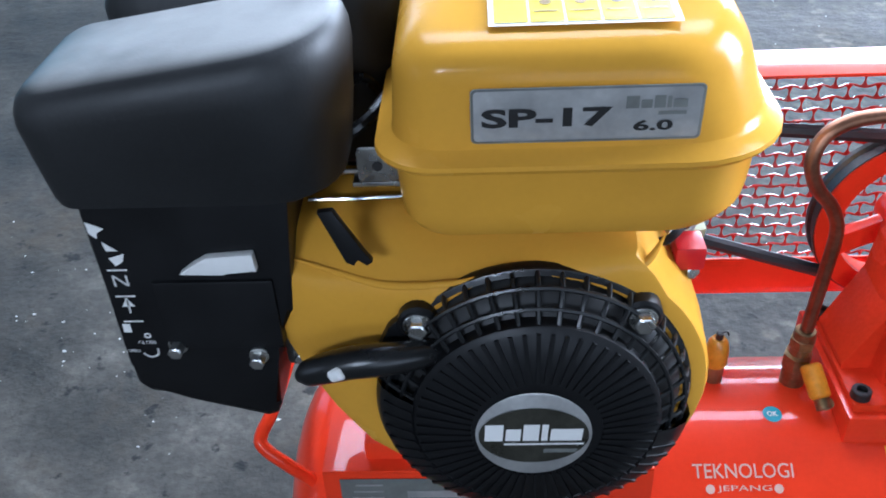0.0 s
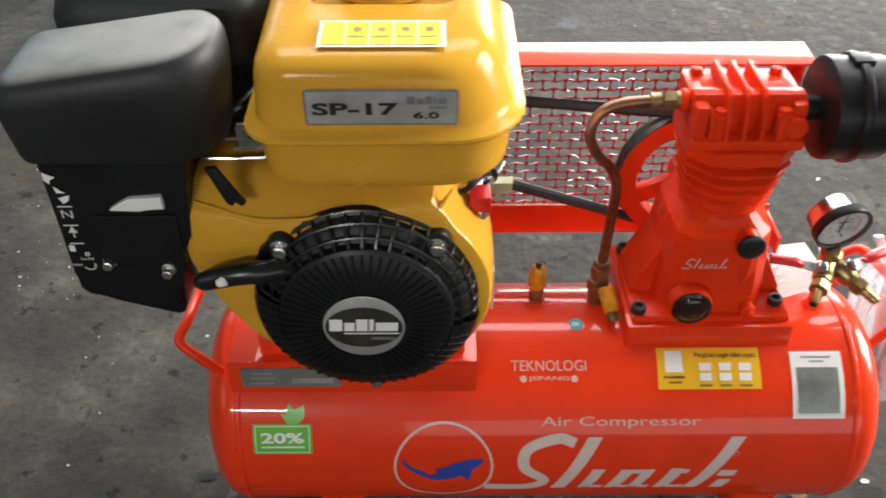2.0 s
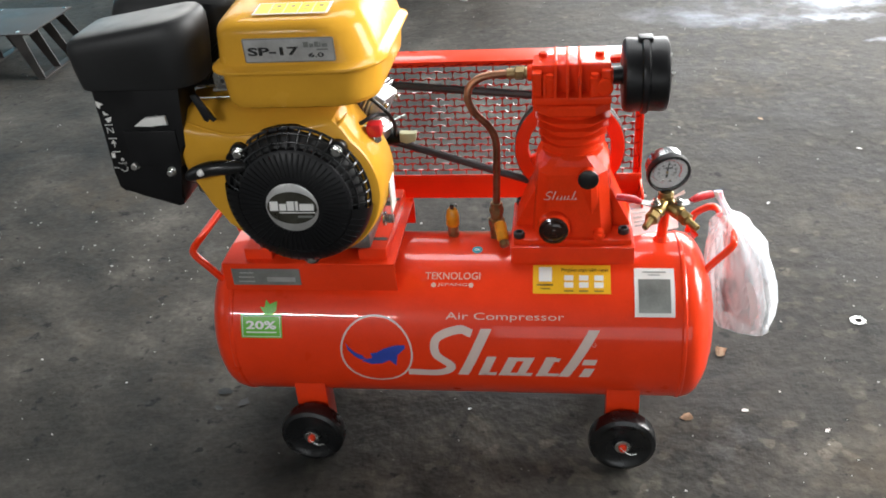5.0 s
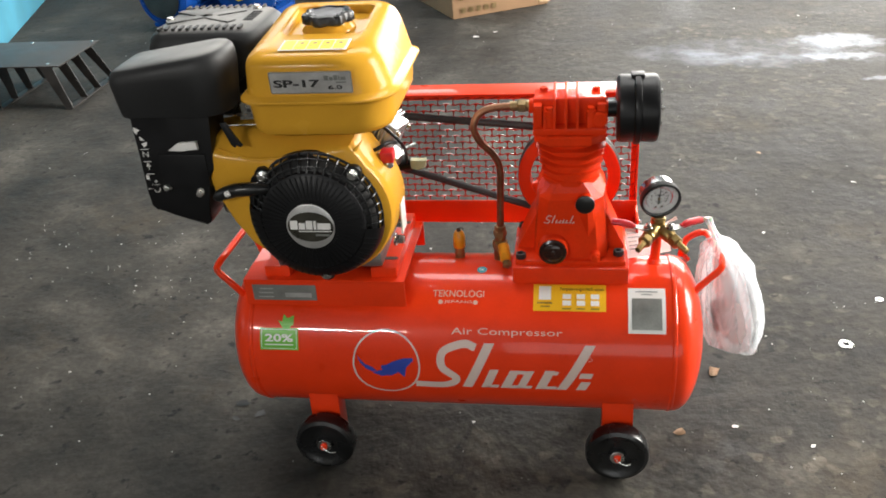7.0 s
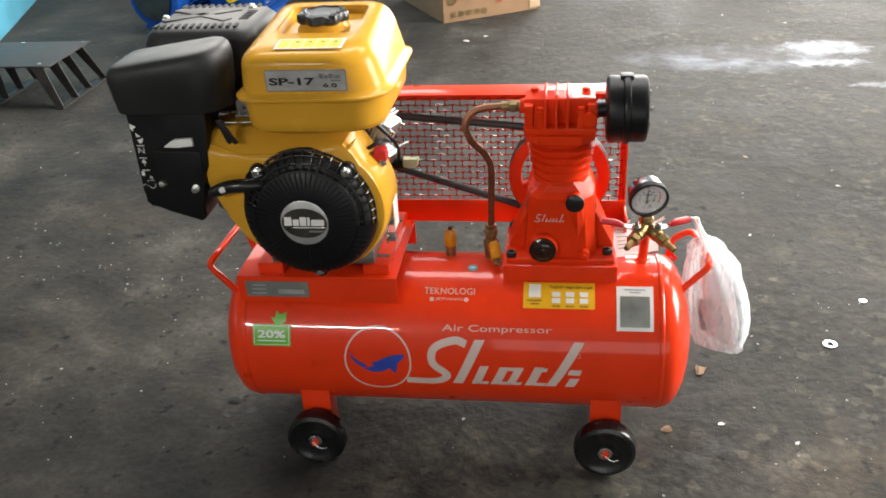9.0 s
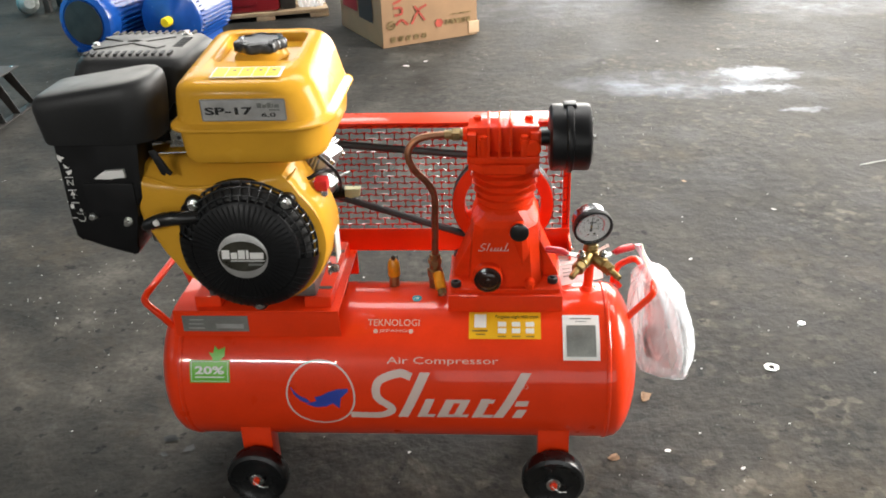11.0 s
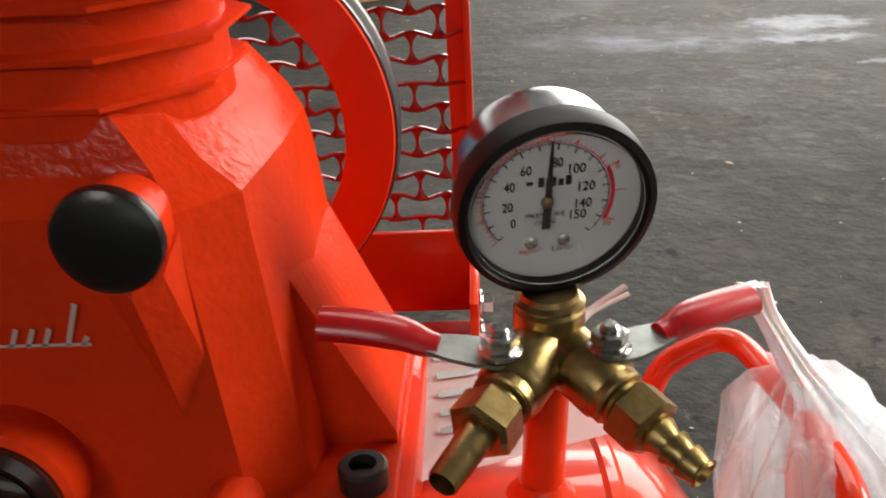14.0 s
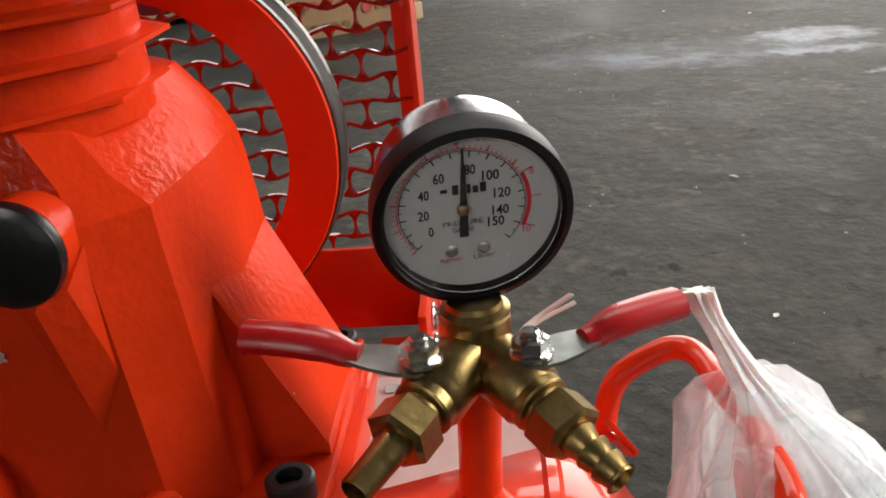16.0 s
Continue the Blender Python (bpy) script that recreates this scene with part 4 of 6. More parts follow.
rim_o, rim_i = rrect(-0.0583, 0.0583, -0.0158, 0.0158, 0.0030), rrect(-0.0570, 0.0570, -0.0145, 0.0145, 0.0022)
for k in range(len(rim_o)):
    q = (k + 1) % len(rim_o)
    sheet(bm, [rim_o[k], rim_o[q], rim_i[q], rim_i[k]], tf, 0.0012, 0)
part("plate_rim", bm, GREYPLATE, engine)
part("lettering", lettering("SP-17", 0.066, 0.0112, -0.0200, -0.0012, tf, 0.0013, bold=0.034), INK, engine)
part("lettering", lettering("6.0", 0.020, 0.0062, 0.034, -0.0070, tf, 0.0013, bold=0.03), INK, engine)
for u0, u1, v0, v1 in ((0.0195, 0.026, 0.0030, 0.0100), (0.0270, 0.0325, 0.0030, 0.0078), (0.0335, 0.0390, 0.0030, 0.0100), (0.0400, 0.0420, 0.0030, 0.0095), (0.0430, 0.0500, 0.0030, 0.0078), (0.0360, 0.0500, -0.0010, 0.0010)):
    bm = bmesh.new()
    bar(bm, u0, u1, v0, v1, tf, 0.0013)
    part("plate_bar", bm, GREYPLATE, engine)
# warning sticker on the tank's sloped top
tt = plane_map((-0.1745, -0.1385, 0.7758), (1, 0, 0), (0, 1, 0.088))
bm = bmesh.new()
bar(bm, -0.049, 0.049, -0.020, 0.018, tt, 0.0006)
part("warning_label", bm, WHITE, engine, "yellow warning label with a white border")
bm = bmesh.new()
for k in range(5):
    bar(bm, -0.046 + 0.0185 * k, -0.046 + 0.0185 * k + 0.0172, -0.0172, 0.0152, tt, 0.0011)
part("warning_field", bm, WARN_YELLOW, engine)
bm = bmesh.new()
for k in range(1, 5):
    disc(bm, -0.0375 + 0.0185 * k, 0.004, 0.0032, tt, 0.0015, 12)
    bar(bm, -0.044 + 0.0185 * k, -0.0315 + 0.0185 * k, -0.007, -0.0055, tt, 0.0015)
part("warning_print", bm, DULL_BRASS, engine)

# air cleaner cover
ax0, ax1, ay0, ay1 = -0.472, -0.297, -0.196, -0.088


def ac(d, z, lift=0.0):
    pts = rrect(ax0 + d, ax1 - d, ay0 + d, ay1 - d, 0.03, 7, tuple(max(0.004, q - d) for q in (0.040, 0.024, 0.026, 0.050)))
    return [(x, y, z + lift * (x - ax0) / (ax1 - ax0)) for x, y in pts]


bm = bmesh.new()
loft(bm, [ac(0.014, 0.689, 0.000), ac(0.008, 0.690, 0.000), ac(0.0065, 0.694, 0.001), ac(0.0025, 0.720, 0.008), ac(0.0003, 0.738, 0.018), ac(0.0012, 0.7455, 0.023), ac(0.0040, 0.7515, 0.025), ac(0.0085, 0.7555, 0.026), ac(0.0150, 0.7580, 0.026), ac(0.024, 0.7590, 0.026), ac(0.040, 0.7595, 0.026)])
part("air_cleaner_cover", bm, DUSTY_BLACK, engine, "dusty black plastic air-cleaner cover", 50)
# control panel below it
bm = bmesh.new()
pan = [(-0.459, 0.700), (-0.335, 0.700), (-0.345, 0.600), (-0.361, 0.580), (-0.364, 0.520), (-0.367, 0.511), (-0.375, 0.508), (-0.4225, 0.530), (-0.449, 0.533), (-0.457, 0.541), (-0.457, 0.560), (-0.4565, 0.620)]
prism(bm, [(x, z) for x, z in pan], -0.170, -0.110, "y", 0.004)
box(bm, -0.428, -0.354, -0.1725, -0.160, 0.572, 0.626, 0.0025)
panel = part("control_panel", bm, BLACK, engine, "black plastic carburettor control panel with white symbols")
cp = plane_map((-0.458, -0.170, -0.006), (1, 0, 0), (0, 0, 1))
bm = bmesh.new()
sheet(bm, [(0.002, 0.676), (0.012, 0.671), (0.007, 0.668), (0.006, 0.664), (0.002, 0.668)], cp, 0.0008, 0)
sheet(bm, [(0.008, 0.662), (0.016, 0.655), (0.009, 0.655)], cp, 0.0008, 0)
sheet(bm, [(0.009, 0.650), (0.019, 0.653), (0.017, 0.647), (0.012, 0.644)], cp, 0.0008, 0)
for u0, v0, u1, v1 in ((0.006, 0.641, 0.018, 0.641), (0.008, 0.637, 0.008, 0.629), (0.008, 0.637, 0.016, 0.629), (0.016, 0.637, 0.016, 0.629), (0.006, 0.621, 0.018, 0.621), (0.012, 0.618, 0.012, 0.608), (0.006, 0.601, 0.018, 0.601)):
    stroke(bm, [(u0, v0), (u1, v1)], 0.0013, cp, 0.0008)
sheet(bm, [(0.008, 0.613), (0.012, 0.620), (0.016, 0.613)], cp, 0.0008, 0)
bar(bm, 0.004, 0.009, 0.592, 0.599, cp, 0.0008)
ring(bm, 0.018, 0.589, 0.0012, 0.0022, cp, 0.0008, 14)
stroke(bm, [(0.012, 0.574), (0.016, 0.571), (0.021, 0.573), (0.022, 0.578)], 0.0014, cp, 0.0008)
part("symbol_print", bm, WHITE, engine)
part("lettering", lettering("CLOSE", 0.0115, 0.0026, 0.0165, 0.5835, cp, 0.0008), WHITE, engine)
part("lettering", lettering("OPEN", 0.0085, 0.0024, 0.0060, 0.5765, cp, 0.0008), WHITE, engine)
bm = bmesh.new()
prism(bm, [(-0.408, 0.634), (-0.398, 0.641), (-0.390, 0.646), (-0.362, 0.648), (-0.361, 0.635), (-0.376, 0.636), (-0.381, 0.633)], -0.176, -0.170, "y", 0.0012)
part("choke_lever", bm, WHITE, engine, "off-white choke lever")
for x, z in ((-0.422, 0.575), (-0.372, 0.565)):
    bm = bmesh.new()
    bolt(bm, (x, -0.170, z), (0, -1, 0), 0.0048, 0.010)
    part("bolt", bm, STEEL, engine)
bm = bmesh.new()
box(bm, -0.362, -0.330, -0.150, -0.100, 0.535, 0.598, 0.006)
cyl(bm, (-0.347, -0.128, 0.512), (-0.347, -0.128, 0.538), 0.012, 20, 0.003)
part("carburettor", bm, DULL_ALU, engine, "dull cast carburettor behind the panel")
for z in (0.548, 0.585):
    bm = bmesh.new()
    bolt(bm, (-0.350, -0.150, z), (0, -1, 0), 0.0042, 0.008)
    part("bolt", bm, STEEL, engine)
# muffler behind
bm = bmesh.new()
mx0, mx1, my0, my1 = -0.460, -0.279, -0.080, 0.090


def mf(d, z):
    return at_z(rrect(mx0 + d, mx1 - d, my0 + d, my1 - d, 0.03, 6), z)


loft(bm, [mf(0.004, 0.650), mf(0.000, 0.654), mf(0.000, 0.755), mf(0.004, 0.769), mf(0.012, 0.778), mf(0.024, 0.782), mf(0.05, 0.783)])
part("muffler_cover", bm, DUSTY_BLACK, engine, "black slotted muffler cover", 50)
def slot(x0, x1, y0, y1):
    bm = bmesh.new()
    prism(bm, rrect(x0, x1, y0, y1, 0.002, 3), 0.780, 0.7836, "z")
    part("muffler_slot", bm, INK, engine)


for k in range(12):
    for y in (0.064, -0.054):
        slot(-0.440 + 0.0115 * k, -0.435 + 0.0115 * k, y - 0.009, y + 0.009)
for k in range(6):
    slot(-0.318, -0.302, -0.022 + 0.0095 * k, -0.0178 + 0.0095 * k)
for turn_ in (32, -32):
    bm = bmesh.new()
    box(bm, -0.062, 0.062, -0.009, 0.009, 0.780, 0.7850, 0.002, Matrix.Translation((-0.385, 0.005, 0)) @ Matrix.Rotation(radians(turn_), 4, "Z"))
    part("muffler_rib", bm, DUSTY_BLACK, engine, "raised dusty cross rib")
for x, y in ((-0.436, -0.015), (-0.318, 0.050)):
    bm = bmesh.new()
    bolt(bm, (x, y, 0.7825), (0, 0, 1), 0.006, 0.006)
    part("bolt", bm, STEEL, engine)
# linkages between tank and shroud
bm = bmesh.new()
tube(bm, [(-0.345, -0.120, 0.668), (-0.30, -0.118, 0.668), (-0.21, -0.105, 0.667)], 0.0017, 6, 2)
tube(bm, [(-0.335, -0.128, 0.654), (-0.28, -0.128, 0.655), (-0.24, -0.118, 0.657)], 0.0014, 6, 2)
part("governor_rod", bm, STEEL, engine)
bm = bmesh.new()
prism(bm, rrect(-0.302, -0.278, 0.668, 0.690, 0.002), -0.131, -0.128, "y", 0.0006)
box(bm, -0.306, -0.262, -0.131, -0.100, 0.664, 0.6675, 0.0008)
part("throttle_bracket", bm, STEEL, engine, "zinc-plated throttle bracket")
bm = bmesh.new()
cyl(bm, (-0.290, -0.1315, 0.679), (-0.290, -0.1322, 0.679), 0.0032, 14, 0.0002)
part("bracket_hole", bm, INK, engine)
bm = bmesh.new()
prism(bm, [(-0.321, 0.676), (-0.312, 0.677), (-0.298, 0.650), (-0.292, 0.641), (-0.296, 0.638), (-0.301, 0.645), (-0.303, 0.638), (-0.308, 0.641)], -0.176, -0.171, "y", 0.001)
part("throttle_lever", bm, BLACK, engine)
bm = bmesh.new()
tube(bm, [(-0.325, -0.10, 0.672), (-0.31, -0.115, 0.69), (-0.295, -0.11, 0.70), (-0.285, -0.09, 0.705)], 0.004, 8, 4)
tube(bm, [(-0.318, -0.08, 0.70), (-0.30, -0.085, 0.715), (-0.287, -0.07, 0.69)], 0.003, 8, 4)
part("fuel_hose", bm, SATIN_BLACK, engine)
# switch and coil at the shroud's shoulder
bm = bmesh.new()
box(bm, -0.104, -0.084, -0.122, -0.100, 0.588, 0.606, 0.003)
part("stop_switch", bm, REDGRIP, engine, "small red stop switch")
bm = bmesh.new()
tube(bm, [(-0.12, -0.10, 0.60), (-0.11, -0.115, 0.608), (-0.095, -0.10, 0.612), (-0.085, -0.07, 0.60)], 0.003, 8, 4)
part("switch_lead", bm, BLACK, engine)
bm = bmesh.new()
bolt(bm, (-0.096, -0.108, 0.583), (0.5, -0.8, 0.1), 0.0062, 0.012)
part("bolt", bm, STEEL, engine)
bm = bmesh.new()
tube(bm, [(-0.100, -0.100, 0.586), (-0.086, -0.080, 0.588), (-0.072, -0.050, 0.586), (-0.066, -0.030, 0.582)], 0.0016, 8, 4)
part("governor_rod", bm, GALV, engine, "thin plated governor rod")
tilt = Matrix.Translation((-0.094, -0.045, 0.610)) @ Matrix.Rotation(radians(28), 4, "Y") @ Matrix.Rotation(radians(-12), 4, "Z")
bm = bmesh.new()
box(bm, -0.018, 0.010, -0.026, 0.030, -0.030, 0.016, 0.007, tilt)
part("rocker_cover", bm, BRIGHT_ALU, engine, "bare aluminium rocker cover")
for k in range(5):
    bm = bmesh.new()
    box(bm, -0.032 + 0.006 * k, -0.0295 + 0.006 * k, -0.036, 0.040, -0.036, 0.020, 0.001, tilt)
    part("cylinder_fin", bm, BRIGHT_ALU, engine)
bm = bmesh.new()
box(bm, -0.024, 0.020, -0.034, -0.006, -0.074, -0.040, 0.006, tilt)
box(bm, -0.010, 0.026, -0.012, 0.030, -0.060, -0.034, 0.005, tilt)
part("cylinder_flange", bm, BRIGHT_ALU, engine, "bare cast cylinder flange")
bm = bmesh.new()
box(bm, 0.006, 0.0085, -0.044, -0.010, -0.040, -0.004, 0.001, tilt)
part("baffle_plate", bm, GALV, engine, "bent plated baffle")
for y in (-0.022, 0.024):
    bm = bmesh.new()
    bolt(bm, tilt @ Vector((0.0095, y, 0.006)), tilt.to_3x3() @ Vector((1, 0, 0)), 0.005, 0.006)
    part("bolt", bm, STEEL, engine)
bm = bmesh.new()
cyl(bm, (-0.112, 0.000, 0.530), (-0.078, -0.004, 0.535), 0.0100, 16, 0.003)
part("plug_cap", bm, RUBBER, engine, "black rubber spark-plug cap")
bm = bmesh.new()
prism(bm, [(-0.080, 0.531), (-0.070, 0.528), (-0.056, 0.532), (-0.054, 0.546), (-0.067, 0.543), (-0.080, 0.546)], -0.014, -0.002, "y", 0.0015)
part("cable_clip", bm, PLUG, engine, "pale yellow-green plastic cable clip")
bm = bmesh.new()
tube(bm, [(-0.120, -0.070, 0.638), (-0.100, -0.085, 0.630), (-0.080, -0.078, 0.605), (-0.078, -0.050, 0.575), (-0.088, -0.006, 0.537)], 0.0028, 8, 5)
part("spark_lead", bm, RUBBER, engine)
for z in (0.455, 0.425):
    bm = bmesh.new()
    bolt(bm, (-0.108, -0.060, z), (1, 0, 0), 0.008, 0.016)
    part("bolt", bm, STEEL, engine)

# ---- compressor pump ----
bm = bmesh.new()
px0, px1 = 0.083, 0.273
box(bm, px0, px1, -0.048, 0.098, 0.334, 0.366, 0.003)
part("pump_base", bm, RED, unit, "flat red steel pump base plate")


def oct_(x0, x1, y0, y1, c, z):
    return [(x0 + c, y0, z), (x1 - c, y0, z), (x1, y0 + c, z), (x1, y1 - c, z), (x1 - c, y1, z), (x0 + c, y1, z), (x0, y1 - c, z), (x0, y0 + c, z)]


def case_ring(z, fx, fy, rx, ry, sx):
    """One level of the crankcase: flat front, drawn-in corners, straight sides."""
    right_ = [(fx, fy, z), (rx, ry, z), (sx, 0.030, z), (sx, 0.070, z), (sx - 0.022, 0.092, z)]
    return [(0.358 - x, y, z) for x, y, z in right_[::-1]] + right_


bm = bmesh.new()
loft(bm, [case_ring(0.370, 0.2235, -0.0320, 0.2390, -0.0140, 0.2460), case_ring(0.470, 0.2155, -0.0305, 0.2310, -0.0136, 0.2360), case_ring(0.4808, 0.2145, -0.0300, 0.2303, -0.0132, 0.2340), case_ring(0.4905, 0.2090, -0.0230, 0.2185, -0.0105, 0.2290), case_ring(0.506, 0.1980, -0.0180, 0.2080, -0.0080, 0.2160)])
bmesh.ops.remove_doubles(bm, verts=bm.verts[:], dist=1e-6)
pump = part("pump_crankcase", bm, CAST_RED, unit, "red painted cast-iron compressor pump with cooling fins", 16)
bm = bmesh.new()
box(bm, 0.088, 0.268, -0.040, 0.090, 0.366, 0.3745, 0.002)
part("pump_foot", bm, CAST_RED, pump)
for s_, xc in ((1, 0.0), (-1, 0.358)):
    bm = bmesh.new()
    prof = [(0.232, 0.449), (0.2385, 0.435), (0.2665, 0.379), (0.2665, 0.372), (0.228, 0.372)]
    loft(bm, [[(xc + s_ * x, 0.006, z) for x, z in prof], [(xc + s_ * x, 0.009, z + 0.002) for x, z in prof], [(xc + s_ * x, 0.070, z + (0.008 if z > 0.4 else 0.0)) for x, z in prof]])
    part("gusset", bm, CAST_RED, pump, "red cast gusset", 16)
bm = bmesh.new()
cyl(bm, (0.2010, -0.024, 0.4775), (0.2010, -0.0395, 0.4790), 0.0140, 32, 0.0015)
part("breather_boss", bm, CAST_RED, pump, "", 25)
bm = bmesh.new()
wA, wB, wC, wD, wE, wL = [bm.verts.new(p) for p in ((0.2165, -0.0275, 0.4780), (0.2170, -0.0308, 0.4345), (0.2075, -0.0308, 0.4115), (0.2125, -0.0385, 0.4665), (0.2050, -0.0440, 0.4622), (0.1870, -0.0303, 0.4690))]
wT, wU = bm.verts.new((0.2020, -0.0280, 0.4860)), bm.verts.new((0.203, -0.0200, 0.4560))
for f in ((wD, wA, wB), (wE, wD, wB, wC), (wL, wE, wC), (wT, wA, wD), (wT, wD, wE), (wT, wE, wL), (wU, wB, wA), (wU, wC, wB), (wU, wL, wC), (wU, wT, wL), (wU, wA, wT)):
    bm.faces.new(f)
part("cast_wedge", bm, CAST_RED, pump, "pointed red casting keel", 10)
for p0, p1, r, k in (((0.1500, -0.028, 0.3965), (0.1500, -0.0475, 0.3965), 0.0245, 0.002), ((0.2184, -0.028, 0.3832), (0.2184, -0.0440, 0.3832), 0.0085, 0.002), ((0.2184, -0.043, 0.3832), (0.2184, -0.0500, 0.3832), 0.0055, 0.0015), ((0.175, 0.085, 0.457), (0.175, 0.108, 0.457), 0.034, 0.003)):
    bm = bmesh.new()
    cyl(bm, p0, p1, r, 32, k)
    part("boss", bm, CAST_RED, pump)

bm = bmesh.new()
lathe(bm, (0.178, 0.022, 0.500), (0, 0, 1), [(0.044, 0), (0.044, 0.076)], 32)
loft(bm, [oct_(0.125, 0.228, -0.029, 0.075, 0.022, 0.5735), oct_(0.1205, 0.2315, -0.033, 0.079, 0.022, 0.5765), oct_(0.1205, 0.2315, -0.033, 0.079, 0.022, 0.588), oct_(0.123, 0.229, -0.031, 0.077, 0.022, 0.5905)])
part("cylinder_core", bm, CAST_RED, pump, "red cylinder core with a thick top flange", 20)
for k in range(5):
    z = 0.5065 + 0.0137 * k
    e = 0.0024 * k - 0.003
    bm = bmesh.new()
    loft(bm, [oct_(0.134 - e, 0.222 + e, -0.022 - e, 0.068 + e, 0.024, z), oct_(0.130 - e, 0.226 + e, -0.026 - e, 0.072 + e, 0.025, z + 0.0015), oct_(0.130 - e, 0.226 + e, -0.026 - e, 0.072 + e, 0.025, z + 0.0030), oct_(0.134 - e, 0.222 + e, -0.022 - e, 0.068 + e, 0.024, z + 0.0045)])
    part("cooling_fin", bm, CAST_RED, pump, "red cooling fin", 20)
bm = bmesh.new()
box(bm, 0.119, 0.232, -0.026, 0.072, 0.5905, 0.602, 0.003)
part("cylinder_head", bm, CAST_RED, pump, "red finned cylinder head")
for x0, x1, y0, y1, z1, k in ((0.1195, 0.2315, -0.004, 0.012, 0.643, 0.0035), (0.121, 0.230, 0.010, 0.062, 0.636, 0.003), (0.1195, 0.134, -0.020, 0.058, 0.637, 0.004), (0.217, 0.2315, -0.014, 0.058, 0.637, 0.004)):
    bm = bmesh.new()
    box(bm, x0, x1, y0, y1, 0.600, z1, k)
    part("head_block", bm, CAST_RED, pump)
for a, b, r in (((0.145, -0.015, 0.600), (0.145, -0.015, 0.628), 0.0075), ((0.2085, -0.015, 0.600), (0.2085, -0.015, 0.628), 0.0075), ((0.134, 0.052, 0.600), (0.134, 0.052, 0.637), 0.0085), ((0.217, 0.052, 0.600), (0.217, 0.052, 0.637), 0.0085)):
    bm = bmesh.new()
    cyl(bm, a, b, r, 18, 0.001)
    part("bolt_pillar", bm, CAST_RED, pump)
for a, b, r in (((0.2215, -0.022, 0.613), (0.2215, 0.0, 0.613), 0.0125), ((0.121, 0.018, 0.624), (0.112, 0.018, 0.624), 0.012), ((0.230, 0.006, 0.622), (0.236, 0.006, 0.622), 0.013)):
    bm = bmesh.new()
    cyl(bm, a, b, r, 24, 0.002)
    part("port_boss", bm, CAST_RED, pump)
for x in (0.1525, 0.1700, 0.1875):
    bm = bmesh.new()
    prism(bm, [(-0.026, 0.600), (-0.024, 0.622), (-0.012, 0.645), (-0.004, 0.6495), (0.055, 0.6495), (0.058, 0.640), (0.058, 0.600)], x - 0.0022, x + 0.0022, "x", 0.0008)
    part("head_fin", bm, CAST_RED, pump)
for x in (0.1375, 0.2050):
    bm = bmesh.new()
    prism(bm, [(-0.024, 0.600), (-0.022, 0.618), (-0.012, 0.630), (0.0, 0.632), (0.0, 0.600)], x - 0.0022, x + 0.0022, "x", 0.0008)
    part("head_fin", bm, CAST_RED, pump)
for x, y, z in ((0.145, -0.015, 0.628), (0.2085, -0.015, 0.628), (0.134, 0.052, 0.637), (0.217, 0.052, 0.637)):
    bm = bmesh.new()
    hexnut(bm, (x, y, z - 0.0005), (0, 0, 1), 0.0062, 0.006)
    part("head_bolt", bm, CAST_RED, pump)
# flywheel
FX, FZ, FR = 0.1745, 0.457, 0.089
bm = bmesh.new()
lathe(bm, (FX, 0.112, FZ), (0, 1, 0), [(FR - 0.022, 0), (FR - 0.001, 0), (FR - 0.0005, 0.001), (FR - 0.0005, 0.003), (FR - 0.012, 0.010), (FR - 0.012, 0.016), (FR - 0.0005, 0.023), (FR - 0.0005, 0.026), (FR - 0.022, 0.026), (FR - 0.022, 0)], 72, False)
part("flywheel", bm, RED, pump, "red spoked flywheel with a bare steel rim")
bm = bmesh.new()
lathe(bm, (FX, 0.108, FZ), (0, 1, 0), [(0.008, 0), (0.024, 0), (0.024, 0.034), (0.008, 0.034)], 32)
part("flywheel_hub", bm, RED, pump)
for a in (95, 205, 300):
    m = Matrix.Translation((FX, 0, FZ)) @ Matrix.Rotation(radians(-a), 4, "Y")
    bm = bmesh.new()
    box(bm, 0.018, FR - 0.015, 0.117, 0.131, -0.011, 0.011, 0.003, m)
    part("spoke", bm, RED, pump)
bm = bmesh.new()
lathe(bm, (FX, 0.112, FZ), (0, 1, 0), [(FR - 0.002, 0.002), (FR + 0.0006, 0.002), (FR + 0.0006, 0.006), (FR - 0.006, 0.013), (FR + 0.0006, 0.020), (FR + 0.0006, 0.025), (FR - 0.002, 0.025), (FR - 0.002, 0.002)], 72, False)
part("flywheel_rim", bm, DARK_STEEL, pump, "bare dark steel rim")
# plugs, glass, bolts
bm = bmesh.new()
lathe(bm, (0.2010, -0.0390, 0.4790), (0, -1, 0), [(0.013, 0), (0.0152, 0.0005), (0.0156, 0.002), (0.0150, 0.0045), (0.012, 0.006), (0.0, 0.0065)], 32)
part("breather_plug", bm, SATIN_BLACK, pump, "round black rubber breather plug")
bm = bmesh.new()
lathe(bm, (0.1500, -0.0475, 0.3965), (0, -1, 0), [(0.022, 0), (0.0225, 0.003), (0.019, 0.005), (0.0185, 0.0045), (0.0, 0.0045)], 36)
part("sight_glass_bezel", bm, OILY, pump, "oily dark brown sight-glass bezel")
bm = bmesh.new()
lathe(bm, (0.1500, -0.0518, 0.3965), (0, -1, 0), [(0.0165, 0), (0.0168, 0.0008), (0.015, 0.0022), (0.008, 0.0036), (0.0, 0.0040)], 32)
part("sight_glass", bm, OILY, pump, "oil-browned domed sight glass")
bm = bmesh.new()
lathe(bm, (0.1500, -0.0545, 0.3965), (0, -1, 0), [(0.0062, 0), (0.0062, 0.0016), (0.0040, 0.0022), (0.0036, 0.0014), (0.0, 0.0014)], 20)
